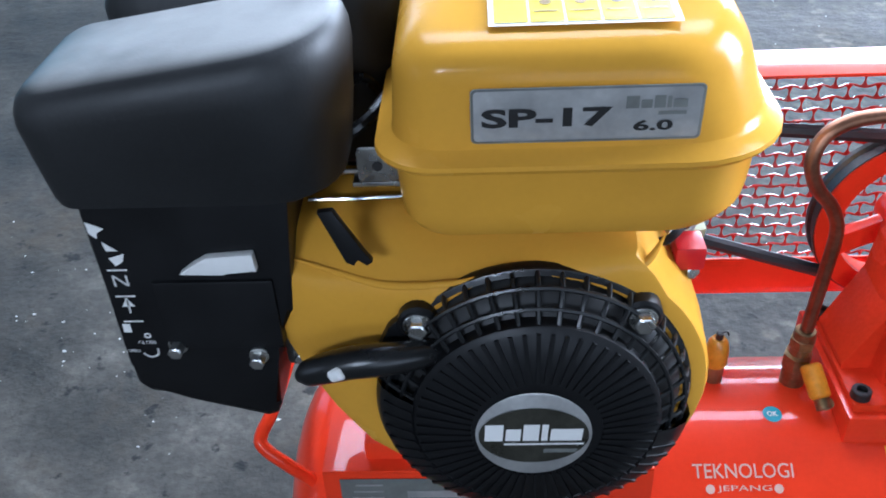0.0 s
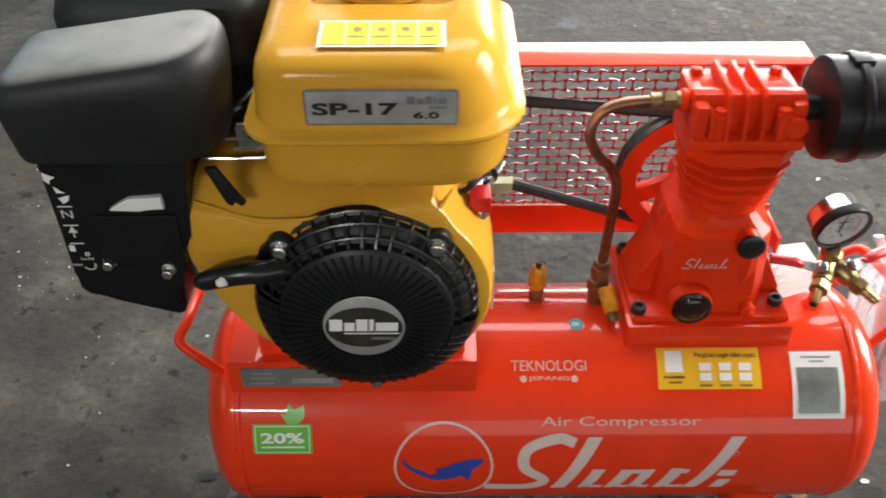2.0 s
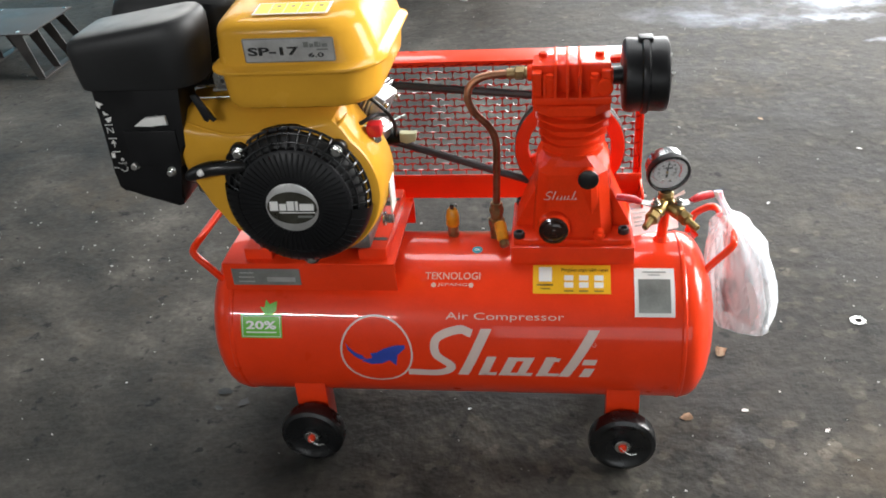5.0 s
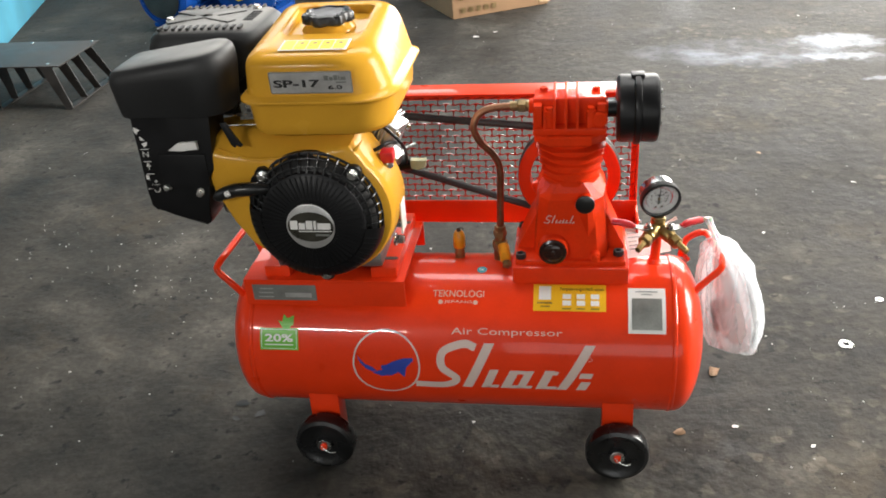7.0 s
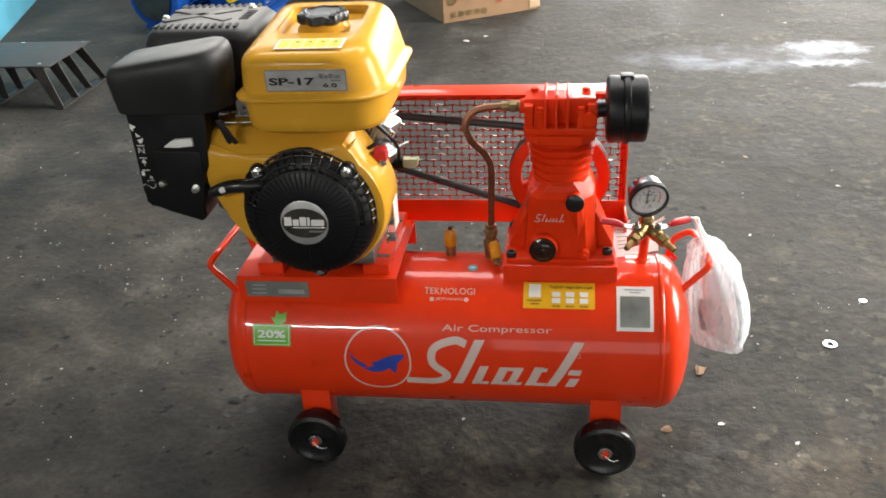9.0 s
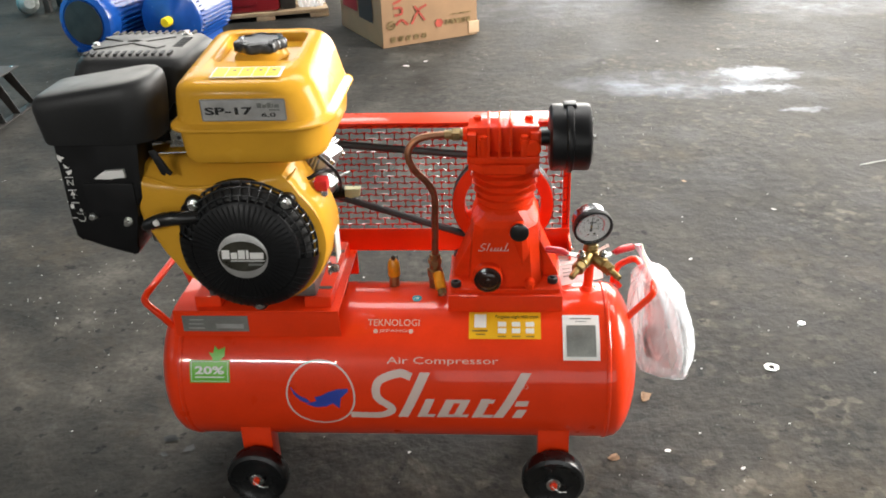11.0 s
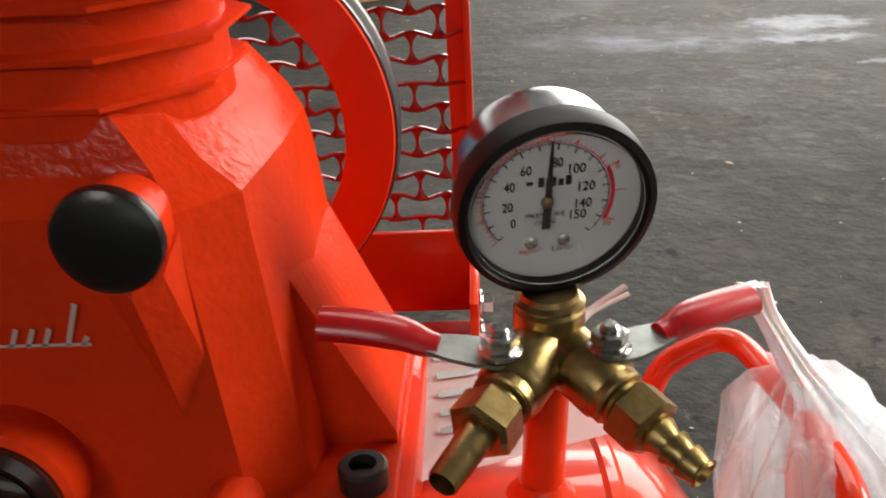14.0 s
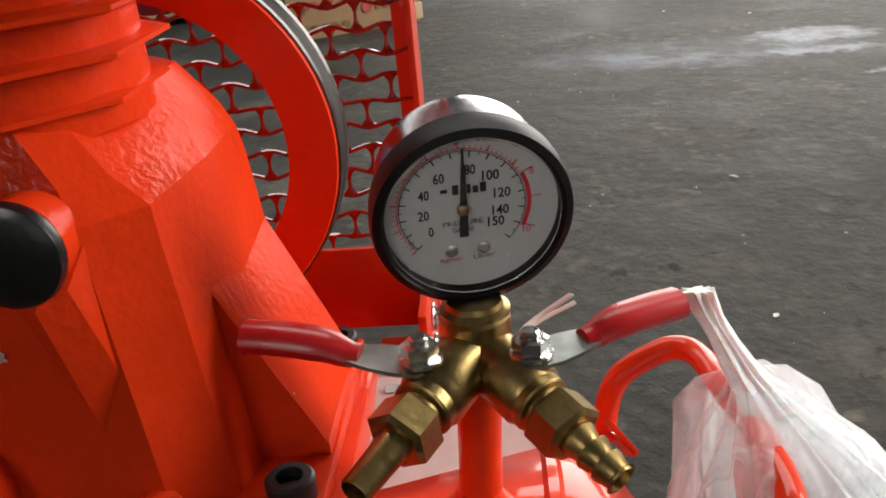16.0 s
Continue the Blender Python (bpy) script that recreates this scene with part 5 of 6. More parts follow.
part("sight_glass_ring", bm, OILY, pump)
for x, y in ((0.0965, -0.029), (0.2570, -0.016), (0.0965, 0.078), (0.2585, 0.078)):
    bm = bmesh.new()
    lathe(bm, (x, y, 0.3735), (0, 0, 1), [(0.0082, 0), (0.0085, 0.001), (0.0085, 0.0085), (0.0075, 0.0095), (0.0048, 0.0095), (0.0045, 0.005), (0.0, 0.005)], 20)
    part("foot_bolt", bm, INK, pump, "black socket-head bolt")
bm = bmesh.new()
pf = plane_map((-0.0018, -0.0240, -0.0049), (1, 0, 0), (0, -0.015, 1))
stroke(bm, [(0.137, 0.447), (0.143, 0.446), (0.1465, 0.450), (0.141, 0.454), (0.1455, 0.4595), (0.150, 0.458)], 0.0014, pf, 0.0012)
for u, v in ((0.151, 0.460), (0.157, 0.452), (0.163, 0.452), (0.168, 0.452), (0.173, 0.452), (0.180, 0.460), (0.1845, 0.449)):
    stroke(bm, [(u - 0.001, 0.446), (u + (v - 0.446) * 0.3, v)], 0.0015, pf, 0.0012)
stroke(bm, [(0.156, 0.4465), (0.186, 0.4465)], 0.0010, pf, 0.0012)
part("brand_print", bm, PALE, pump, "small pale brand print of plain strokes")
# intake filter
bm = bmesh.new()
FXA, FRR = 0.2475, 0.0525
lathe(bm, (FXA, 0.006, 0.622), (1, 0, 0), [(0.012, 0), (FRR - 0.006, 0), (FRR - 0.001, 0.003), (FRR, 0.008), (FRR - 0.001, 0.024), (FRR + 0.0025, 0.026), (FRR + 0.0035, 0.030), (FRR + 0.0025, 0.034), (FRR - 0.001, 0.036),
      (FRR, 0.056), (FRR - 0.002, 0.061), (FRR - 0.008, 0.0635), (0.012, 0.0645)], 56)
cyl(bm, (0.233, 0.006, 0.622), (0.249, 0.006, 0.622), 0.013, 20, 0.001)
box(bm, FXA + 0.020, FXA + 0.040, -0.004, 0.016, 0.622 + FRR - 0.004, 0.622 + FRR + 0.0042, 0.002)
filt = part("intake_filter", bm, BLACK, pump, "black drum-shaped intake filter")
for a in (40, 160, 280):
    bm = bmesh.new()
    hexnut(bm, (FXA + 0.063, 0.006 + 0.030 * math.cos(radians(a)), 0.622 + 0.030 * math.sin(radians(a))), (1, 0, 0), 0.004, 0.007)
    part("filter_nut", bm, STEEL, pump)

# drive belt round both pulleys
bm = bmesh.new()
path = []
for k in range(25):
    a = radians(105 + 180 * k / 24)
    path.append((-0.2 + 0.044 * math.cos(a), 0.125, 0.535 + 0.044 * math.sin(a)))
for k in range(25):
    a = radians(-98 + 180 * k / 24)
    path.append((FX + (FR - 0.0055) * math.cos(a), 0.125, FZ + (FR - 0.0055) * math.sin(a)))
full = []
for i, p in enumerate(path):
    q = path[(i + 1) % len(path)]
    d = (Vector(q) - Vector(p)).length
    n = max(1, int(d / 0.02))
    full += [tuple(Vector(p).lerp(Vector(q), j / n)) for j in range(n)]
tube(bm, full, 0.0068, 8, 0, closed=True, up=(0, 1, 0))
part("drive_belt", bm, BELT, unit, "black rubber drive belt")

# belt guard
bm = bmesh.new()
gx0, gx1 = -0.325, 0.296
box(bm, gx0, gx1, 0.132, 0.186, 0.600, 0.603, 0.0008)
guard = part("belt_guard", bm, RED, unit, "red sheet-steel belt guard with a crimped wire mesh panel")
for name, ends in (("top_flange", (gx0, gx1, 0.183, 0.186, 0.575, 0.600)), ("bottom_rail", (gx0, gx1, 0.150, 0.153, 0.346, 0.391)), ("bottom_flange", (gx0, gx1, 0.153, 0.186, 0.346, 0.349)),
                   ("upright", (gx0, gx0 + 0.012, 0.1830, 0.1860, 0.349, 0.575)), ("upright", (gx1 - 0.012, gx1 - 0.003, 0.1830, 0.1860, 0.349, 0.575)), ("side_plate", (gx1 - 0.003, gx1, 0.160, 0.186, 0.349, 0.600)),
                   ("side_plate", (gx0, gx0 + 0.003, 0.160, 0.1828, 0.349, 0.600)), ("guard_lug", (gx1 - 0.004, gx1, 0.092, 0.150, 0.340, 0.382)), ("guard_lug", (0.265, gx1, 0.092, 0.150, 0.336, 0.340))):
    bm = bmesh.new()
    box(bm, *ends, 0.0008)
    part(name, bm, RED, guard)
for z in (0.368, 0.352):
    bm = bmesh.new()
    bolt(bm, (gx1, 0.118, z), (1, 0, 0), 0.005, 0.007)
    part("guard_bolt", bm, STEEL, unit)
# crimped wire mesh: wavy horizontal wires and short staggered uprights
bm = bmesh.new()
rows_n, pitch, cell = 20, 0.0121, 0.0272
for j in range(rows_n):
    z = 0.360 + j * pitch
    wave = 0.0003 if j % 6 == 2 else 0.0016
    pts = []
    n = int((gx1 - gx0 - 0.004) / 0.0034)
    for i in range(n + 1):
        x = gx0 + 0.002 + (gx1 - gx0 - 0.004) * i / n
        ph = 2 * math.pi * (x - gx0) / cell + math.pi * (j % 2)
        pts.append((x, 0.1840 + 0.0008 * math.cos(ph), z - wave * math.sin(ph)))
    tube(bm, pts, 0.0011, 6, 0)
for j in range(rows_n - 1):
    z = 0.360 + j * pitch
    x = gx0 + cell / 4 + (cell / 2 if j % 2 else 0.0)
    while x < gx1 - 0.004:
        tube(bm, [(x, 0.1840, z - 0.0014 + (pitch + 0.0028) * q / 10) for q in range(11)], lambda f: 0.0008 + 0.0044 * abs(2 * f - 1) ** 2.6, 6, 0, 0.35, up=(0, 1, 0))
        x += cell
part("wire_mesh", bm, MESHRED, guard, "red crimped wire mesh")

# discharge pipe
bm = bmesh.new()
tube(bm, [(0.112, 0.018, 0.624), (0.085, 0.017, 0.624), (0.052, 0.014, 0.622), (0.031, 0.010, 0.612), (0.0235, 0.007, 0.592), (0.033, 0.010, 0.566), (0.052, 0.016, 0.542), (0.062, 0.019, 0.516), (0.0615, 0.020, 0.47), (0.059, 0.021, 0.40)], 0.0058, 14, 6)
pipe = part("discharge_pipe", bm, COPPER, unit, "bent tarnished copper discharge pipe with brass nuts")
bm = bmesh.new()
hexnut(bm, (0.094, 0.0175, 0.624), (1, 0, 0), 0.0105, 0.014)
cyl(bm, (0.108, 0.018, 0.624), (0.116, 0.018, 0.624), 0.009, 16)
cyl(bm, (0.082, 0.017, 0.624), (0.094, 0.0175, 0.624), 0.0078, 16)
part("pipe_nut", bm, DULL_BRASS, pipe)
bm = bmesh.new()
cyl(bm, (0.058, 0.022, 0.335), (0.058, 0.022, 0.365), 0.011, 20)
hexnut(bm, (0.058, 0.022, 0.362), (0, 0, 1), 0.013, 0.018)
cyl(bm, (0.0585, 0.0215, 0.380), (0.059, 0.021, 0.408), 0.0095, 18)
hexnut(bm, (0.0587, 0.0213, 0.388), (0, 0, 1), 0.0115, 0.012)
part("pipe_nut", bm, DULL_BRASS, pipe)
bm = bmesh.new()
cyl(bm, (0.064, 0.008, 0.378), (0.0705, -0.016, 0.359), 0.0095, 18, 0.002)
part("unloader_cap", bm, YCAP, pipe, "yellow capped unloader valve")
bm = bmesh.new()
cyl(bm, (0.0705, -0.016, 0.359), (0.0725, -0.024, 0.353), 0.007, 16)
tube(bm, [(0.0725, -0.024, 0.353), (0.079, -0.023, 0.357), (0.077, -0.019, 0.362)], 0.0012, 6, 3)
part("unloader_stem", bm, DULL_BRASS, pipe)
# safety valve
bm = bmesh.new()
cyl(bm, (-0.014, 0.028, 0.338), (-0.014, 0.028, 0.362), 0.0088, 18)
sv = part("safety_valve", bm, DULL_BRASS, unit, "small brass safety valve with a yellow cap")
bm = bmesh.new()
lathe(bm, (-0.014, 0.028, 0.362), (0, 0, 1), [(0.0096, 0), (0.0108, 0.002), (0.0105, 0.018), (0.0088, 0.027), (0.006, 0.031)], 24)
part("valve_cap", bm, YCAP, sv, "yellow plastic valve cap")
bm = bmesh.new()
cyl(bm, (-0.014, 0.028, 0.392), (-0.014, 0.028, 0.400), 0.0035, 10)
tube(bm, [(-0.014, 0.028, 0.398), (-0.008, 0.028, 0.401), (-0.006, 0.028, 0.396)], 0.001, 6, 3)
part("pull_ring", bm, DARK_STEEL, sv)

# ---- gauge and outlet valves ----
bm = bmesh.new()
cyl(bm, (0.3180, 0.0115, 0.336), (0.3210, 0.0145, 0.400), 0.0080, 24)
lathe(bm, (0.3180, 0.0115, 0.340), (0, 0, 1), [(0.0155, 0), (0.0130, 0.0045), (0.0105, 0.0065), (0.0085, 0.012)], 24)
part("outlet_post", bm, RED, unit, "red welded outlet pipe")
bm = bmesh.new()
C = Vector((0.3212, 0.0150, 0.4118))
lathe(bm, (C.x, C.y, 0.3955), (0, 0, 1), [(0.0092, 0), (0.0105, 0.002), (0.0112, 0.008), (0.0120, 0.016), (0.0124, 0.022), (0.0124, 0.0280), (0.0110, 0.0290)], 24)
TL, TR = Vector((0.2858, -0.0470, 0.4005)), Vector((0.3635, -0.0365, 0.3930))
for tip in (TL, TR):
    d = (tip - C).normalized()
    ln = (tip - C).length
    cyl(bm, C, C + d * ln * 0.50, 0.0106, 24)
manifold = part("outlet_manifold", bm, BRASS, unit, "raw brass twin outlet manifold with two hose-barb valves")
for tip in (TL, TR):
    d = (tip - C).normalized()
    ln = (tip - C).length
    bm = bmesh.new()
    lathe(bm, C + d * ln * 0.22, d, [(0.0106, 0), (0.0117, 0.0008), (0.0117, 0.014), (0.0098, 0.0170)], 24, False)
    part("valve_body", bm, BRASS, manifold, "brass ball-valve body")
    bm = bmesh.new()
    lathe(bm, C + d * ln * 0.46, d, [(0.0088, 0), (0.0100, 0.0006), (0.0100, 0.0028), (0.0084, 0.0034), (0.0084, 0.0065)], 24)
    part("collar", bm, BRASS, manifold)
    bm = bmesh.new()
    hexnut(bm, C + d * (ln * 0.535), d, 0.0114, 0.0130)
    part("hex_nut", bm, BRASS, manifold)
    bm = bmesh.new()
    prof, h = [(0.0062, 0)], 0.001
    left = ln * 0.465 - 0.0130
    if tip is TR:
        for k in range(3):
            prof += [(0.0067 - 0.0003 * k, h), (0.0067 - 0.0003 * k, h + 0.0006), (0.0046, h + left / 3.4)]
            h += left / 3.2
    prof += [(0.0058, h + 0.0005), (0.0050, left), (0.0044, left + 0.0008), (0.0034, left - 0.006), (0, left - 0.007)]
    lathe(bm, C + d * (ln * 0.535 + 0.0130), d, prof, 24, False)
    part("hose_barb", bm, BRASS, manifold, "brass hose barb")
for bx, tip_ in ((Vector((0.3040, -0.0066, 0.4200)), Vector((0.2456, 0.0015, 0.4280))), (Vector((0.3395, -0.0020, 0.4175)), Vector((0.3915, 0.0260, 0.4185)))):
    bm = bmesh.new()
    cyl(bm, bx - Vector((0, 0, 0.014)), bx - Vector((0, 0, 0.002)), 0.0064, 20)
    part("valve_stem", bm, BRASS, manifold)
    bm = bmesh.new()
    cyl(bm, bx - Vector((0, 0, 0.001)), bx + Vector((0, 0, 0.001)), 0.0074, 22, 0.0004)
    hexnut(bm, bx + Vector((0, 0, 0.001)), (0, 0, 1), 0.0062, 0.0052)
    cyl(bm, bx + Vector((0, 0, 0.006)), bx + Vector((0, 0, 0.0085)), 0.0034, 12, 0.0008)
    part("lever_nut", bm, STEEL, manifold)
    bm = bmesh.new()
    d = tip_ - bx
    side = Vector((-d.y, d.x, 0)).normalized()
    ring_a = []
    for f, w in ((-0.09, 0.004), (0.0, 0.0075), (0.12, 0.0085), (0.26, 0.0075), (0.40, 0.0055)):
        p = bx + d * f - Vector((0, 0, 0.0015))
        ring_a.append([p + side * w, p - side * w, p - side * w - Vector((0, 0, 0.0014)), p + side * w - Vector((0, 0, 0.0014))])
    loft(bm, ring_a)
    lever = part("valve_lever", bm, GALV, manifold, "plated lever with a red vinyl grip")
    bm = bmesh.new()
    tube(bm, [bx + d * 0.34 - Vector((0, 0, 0.002)), bx + d * 0.42 - Vector((0, 0, 0.002)), bx + d * 0.55, bx + d * 0.80, bx + d * 1.0 - Vector((0, 0, 0.001))], lambda f: 0.0044 + 0.0027 * min(1, f * 1.8), 12, 5, 0.78)
    part("lever_grip", bm, REDGRIP, manifold, "red vinyl grip")
# the gauge
G = Vector((0.3234, 0.0135, 0.4600))
gn = Vector((0.19, -1.0, -0.20)).normalized()
bm = bmesh.new()
lathe(bm, G - gn * 0.030, gn, [(0.0, 0), (0.027, 0), (0.0295, 0.002), (0.0300, 0.006), (0.0300, 0.020), (0.0312, 0.021), (0.0315, 0.0215), (0.0315, 0.0265), (0.0290, 0.0275), (0.0, 0.0275)], 64)
gauge = part("pressure_gauge", bm, CHROME, unit, "round pressure gauge with a black bezel and white dial")
bm = bmesh.new()
lathe(bm, G - gn * 0.009, gn, [(0.0316, 0), (0.0332, 0.001), (0.0336, 0.008), (0.0328, 0.0115), (0.0304, 0.0125), (0.0294, 0.0112), (0.0288, 0.0095), (0.0288, 0.0060)], 64, False)
part("bezel", bm, RUBBER, gauge, "black plastic bezel")
bm = bmesh.new()
cyl(bm, (0.3215, 0.0190, 0.420), (0.3205, 0.0320, 0.4285), 0.0078, 18)
lathe(bm, (0.3215, 0.0165, 0.4225), (0, 0, 1), [(0.0095, 0), (0.0122, 0.0008), (0.0122, 0.0030), (0.0100, 0.0040), (0.0095, 0.0060)], 24)
part("gauge_stem", bm, BRASS, gauge)
right = Vector((0, 0, 1)).cross(gn).normalized() * -1
gu = right.cross(gn) * -1
if gu.z < 0:
    gu = -gu
if right.x < 0:
    right = -right
face = plane_map(G - gn * 0.0022 - right * 0.0030 + gu * 0.0026, right, gu)
bm = bmesh.new()
disc(bm, 0.0030, -0.0026, 0.0290, face, 0.0, 64)
part("dial", bm, DIAL, gauge, "white dial with black and red scales")


def pol(r, deg):
    return (r * math.cos(radians(deg)), r * math.sin(radians(deg)))


def scale_arc(bm, r0, r1, a0, a1, n):
    for k in range(n):
        s, e = a0 + (a1 - a0) * k / n, a0 + (a1 - a0) * (k + 1) / n
        sheet(bm, [pol(r0, s), pol(r1, s), pol(r1, e), pol(r0, e)], face, 0.0003, 0)


def tick(bm, r0, r1, deg, w):
    d, nrm = Vector(pol(1, deg)), Vector(pol(1, deg + 90)) * w / 2
    sheet(bm, [tuple(d * r0 - nrm), tuple(d * r1 - nrm), tuple(d * r1 + nrm), tuple(d * r0 + nrm)], face, 0.0003, 0)


bm = bmesh.new()
scale_arc(bm, 0.0206, 0.0209, 222, -42, 60)
for v in range(0, 151, 5):
    tick(bm, 0.0196 if v % 10 else 0.0186, 0.0208, 222 - 264 * v / 150, 0.00028 if v % 10 else 0.0005)
part("psi_scale", bm, INK, gauge)
bm = bmesh.new()
scale_arc(bm, 0.0213, 0.0216, 222, 30, 50)
scale_arc(bm, 0.0213, 0.0228, 28, -26, 16)
for k in range(0, 53):
    tick(bm, 0.0216, 0.0228, 222 - 244 * k / 52, 0.00025)
for a in (28, 3, -24):
    tick(bm, 0.0225, 0.0262, a, 0.0004)
for k in range(0, 8):
    tick(bm, 0.0216, 0.0238, 222 - 26 * k, 0.0004)
part("red_scale", bm, REDINK, gauge)
for v, a, r in ((0, 216, 0.0136), (20, 186, 0.0132), (40, 153, 0.0142), (60, 121, 0.0142), (80, 78, 0.0146), (100, 49, 0.0150), (120, 17, 0.0142), (140, -11, 0.0132), (150, -31, 0.0132)):
    u, w = pol(r, a)
    part("numeral", lettering(str(v), 0.0019 * len(str(v)) - 0.0002, 0.0037, 0.97 * u, 0.97 * w, face, 0.0003, bold=0.02), INK, gauge)
part("lettering", lettering("PRESSURE", 0.0132, 0.0019, 0.0, -0.0056, face, 0.0003), INK, gauge)
part("lettering", lettering("GAUGE", 0.0072, 0.0018, 0.0, -0.0083, face, 0.0003), INK, gauge)
part("lettering", lettering("Kg/cm\u00b2", 0.0076, 0.0022, -0.0044, -0.0200, face, 0.0003), REDINK, gauge)
part("lettering", lettering("Lb/in\u00b2", 0.0076, 0.0022, 0.0068, -0.0196, face, 0.0003), INK, gauge)
part("numeral", lettering("8", 0.0014, 0.0024, 0.0228, 0.0106, face, 0.0003), REDINK, gauge)
part("numeral", lettering("10", 0.0026, 0.0024, 0.0212, -0.0112, face, 0.0003), REDINK, gauge)
for u0, u1, v0, v1 in ((-0.0030, -0.0010, 0.0052, 0.0088), (-0.0004, 0.0012, 0.0052, 0.0078), (0.0018, 0.0030, 0.0052, 0.0086), (0.0036, 0.0054, 0.0052, 0.0078), (0.0060, 0.0080, 0.0052, 0.0088), (-0.0068, -0.0046, 0.0062, 0.0076)):
    bm = bmesh.new()
    bar(bm, u0, u1, v0, v1, face, 0.0003)
    part("brand_bar", bm, INK, gauge)
for u in (-0.0044, 0.0066):
    bm = bmesh.new()
    p = face(u, -0.0163, 0)
    lathe(bm, p, gn, [(0.0022, 0), (0.0022, 0.0007), (0.0014, 0.0012), (0.0, 0.0013)], 16)
    part("dial_screw", bm, STEEL, gauge)
bm = bmesh.new()
sheet(bm, [(-0.0015, -0.0105), (0.0015, -0.0105), (0.0016, -0.001), (0.0010, 0.0225), (0.0003, 0.0225), (-0.0011, -0.001)], face, 0.0016, 0)
part("needle", bm, INK, gauge, "black needle")
bm = bmesh.new()
lathe(bm, face(0, 0, 0.0008), gn, [(0.0020, 0), (0.0020, 0.0016), (0.0012, 0.0022), (0.0, 0.0023)], 18)
part("needle_hub", bm, DULL_BRASS, gauge)
bm = bmesh.new()
lathe(bm, face(0.0030, -0.0026, 0.0040), gn, [(0.0, 0.0), (0.0287, 0.0), (0.0287, 0.0010), (0.0, 0.0010)], 48)
glass = part("gauge_glass", bm, GLASS, gauge, "clear gauge glass")
glass.visible_shadow = False

# pale cable-tie tails behind the manifold
bm = bmesh.new()
tube(bm, [(0.327, 0.024, 0.3985), (0.331, 0.044, 0.388), (0.3400, 0.076, 0.3835), (0.3593, 0.0870, 0.3915)], 0.0019, 6, 4, 0.35)
tube(bm, [(0.327, 0.025, 0.3980), (0.332, 0.046, 0.386), (0.3415, 0.079, 0.3815), (0.3610, 0.0885, 0.3870)], 0.0016, 6, 4, 0.35)
lathe(bm, (0.321, 0.018, 0.398), (0, 0, 1), [(0.0118, 0), (0.0124, 0.0005), (0.0124, 0.0025), (0.0118, 0.003)], 24, False)
part("cable_tie", bm, PALE, unit, "pale plastic cable tie")


# ---- plastic bag hung on the handle ----
def film_material():
    """Thin wrinkled polythene: part clear, part milky."""
    m = bpy.data.materials.new("clear_polythene_film")
    m.use_nodes = True
    n, l = m.node_tree.nodes, m.node_tree.links
    b = n["Principled BSDF"]
    b.inputs["Base Color"].default_value = (0.90, 0.91, 0.93, 1)
    b.inputs["Roughness"].default_value = 0.22
    b.inputs["Subsurface Weight"].default_value = 0.0
    tc, t = n.new("ShaderNodeTexCoord"), n.new("ShaderNodeTexNoise")
    t.inputs["Scale"].default_value, t.inputs["Detail"].default_value, t.inputs["Distortion"].default_value = 30.0, 5.0, 0.8
    pull = n.new("ShaderNodeMapping")
    pull.inputs["Scale"].default_value = (2.2, 2.2, 0.32)
    l.new(tc.outputs["Object"], pull.inputs["Vector"])
    l.new(pull.outputs[0], t.inputs["Vector"])
    mr = n.new("ShaderNodeMapRange")
    mr.inputs["From Min"].default_value, mr.inputs["From Max"].default_value = 0.48, 0.66
    mr.inputs["To Min"].default_value, mr.inputs["To Max"].default_value = 0.0, 0.45
    l.new(t.outputs[0], mr.inputs["Value"])
    xyz, fold, add = n.new("ShaderNodeSeparateXYZ"), n.new("ShaderNodeMapRange"), n.new("ShaderNodeMath")
    l.new(tc.outputs["Object"], xyz.inputs[0])
    l.new(xyz.outputs["X"], fold.inputs["Value"])
    fold.inputs["From Min"].default_value, fold.inputs["From Max"].default_value = 0.408, 0.432
    fold.inputs["To Min"].default_value, fold.inputs["To Max"].default_value = 0.20, 0.52
    add.use_clamp = True
    l.new(mr.outputs[0], add.inputs[0])
    l.new(fold.outputs[0], add.inputs[1])
    bump = n.new("ShaderNodeBump")
    bump.inputs["Strength"].default_value, bump.inputs["Distance"].default_value = 0.6, 0.004
    l.new(t.outputs[0], bump.inputs["Height"])
    l.new(bump.outputs[0], b.inputs["Normal"])
    tr, mx = n.new("ShaderNodeBsdfTranslucent"), n.new("ShaderNodeMixShader")
    clear, lay = n.new("ShaderNodeBsdfTransparent"), n.new("ShaderNodeMixShader")
    tr.inputs[0].default_value = (0.95, 0.97, 1.0, 1)
    mx.inputs[0].default_value = 0.42
    l.new(b.outputs[0], mx.inputs[1])
    l.new(tr.outputs[0], mx.inputs[2])
    l.new(add.outputs[0], lay.inputs[0])
    l.new(clear.outputs[0], lay.inputs[1])
    l.new(mx.outputs[0], lay.inputs[2])
    l.new(lay.outputs[0], n["Material Output"].inputs[0])
    return m


FILM = film_material()
INNER = material("white_wrapped_contents", (0.92, 0.93, 0.94), 0.34, vary=0.06, big=30, bump=0.7, bump_scale=45, bump_dist=0.004)
MILKY = material("milky_polythene", (0.88, 0.87, 0.88), 0.30, vary=0.08, big=60, bump=0.8, bump_scale=120, bump_dist=0.002, sockets={"Subsurface Weight": 0.5, "Subsurface Scale": 0.004})
bag = empty("plastic_bag", (0.44, 0.05, 0.345), "knotted clear plastic bag of spare parts hung on the red handle", "plastic bag")


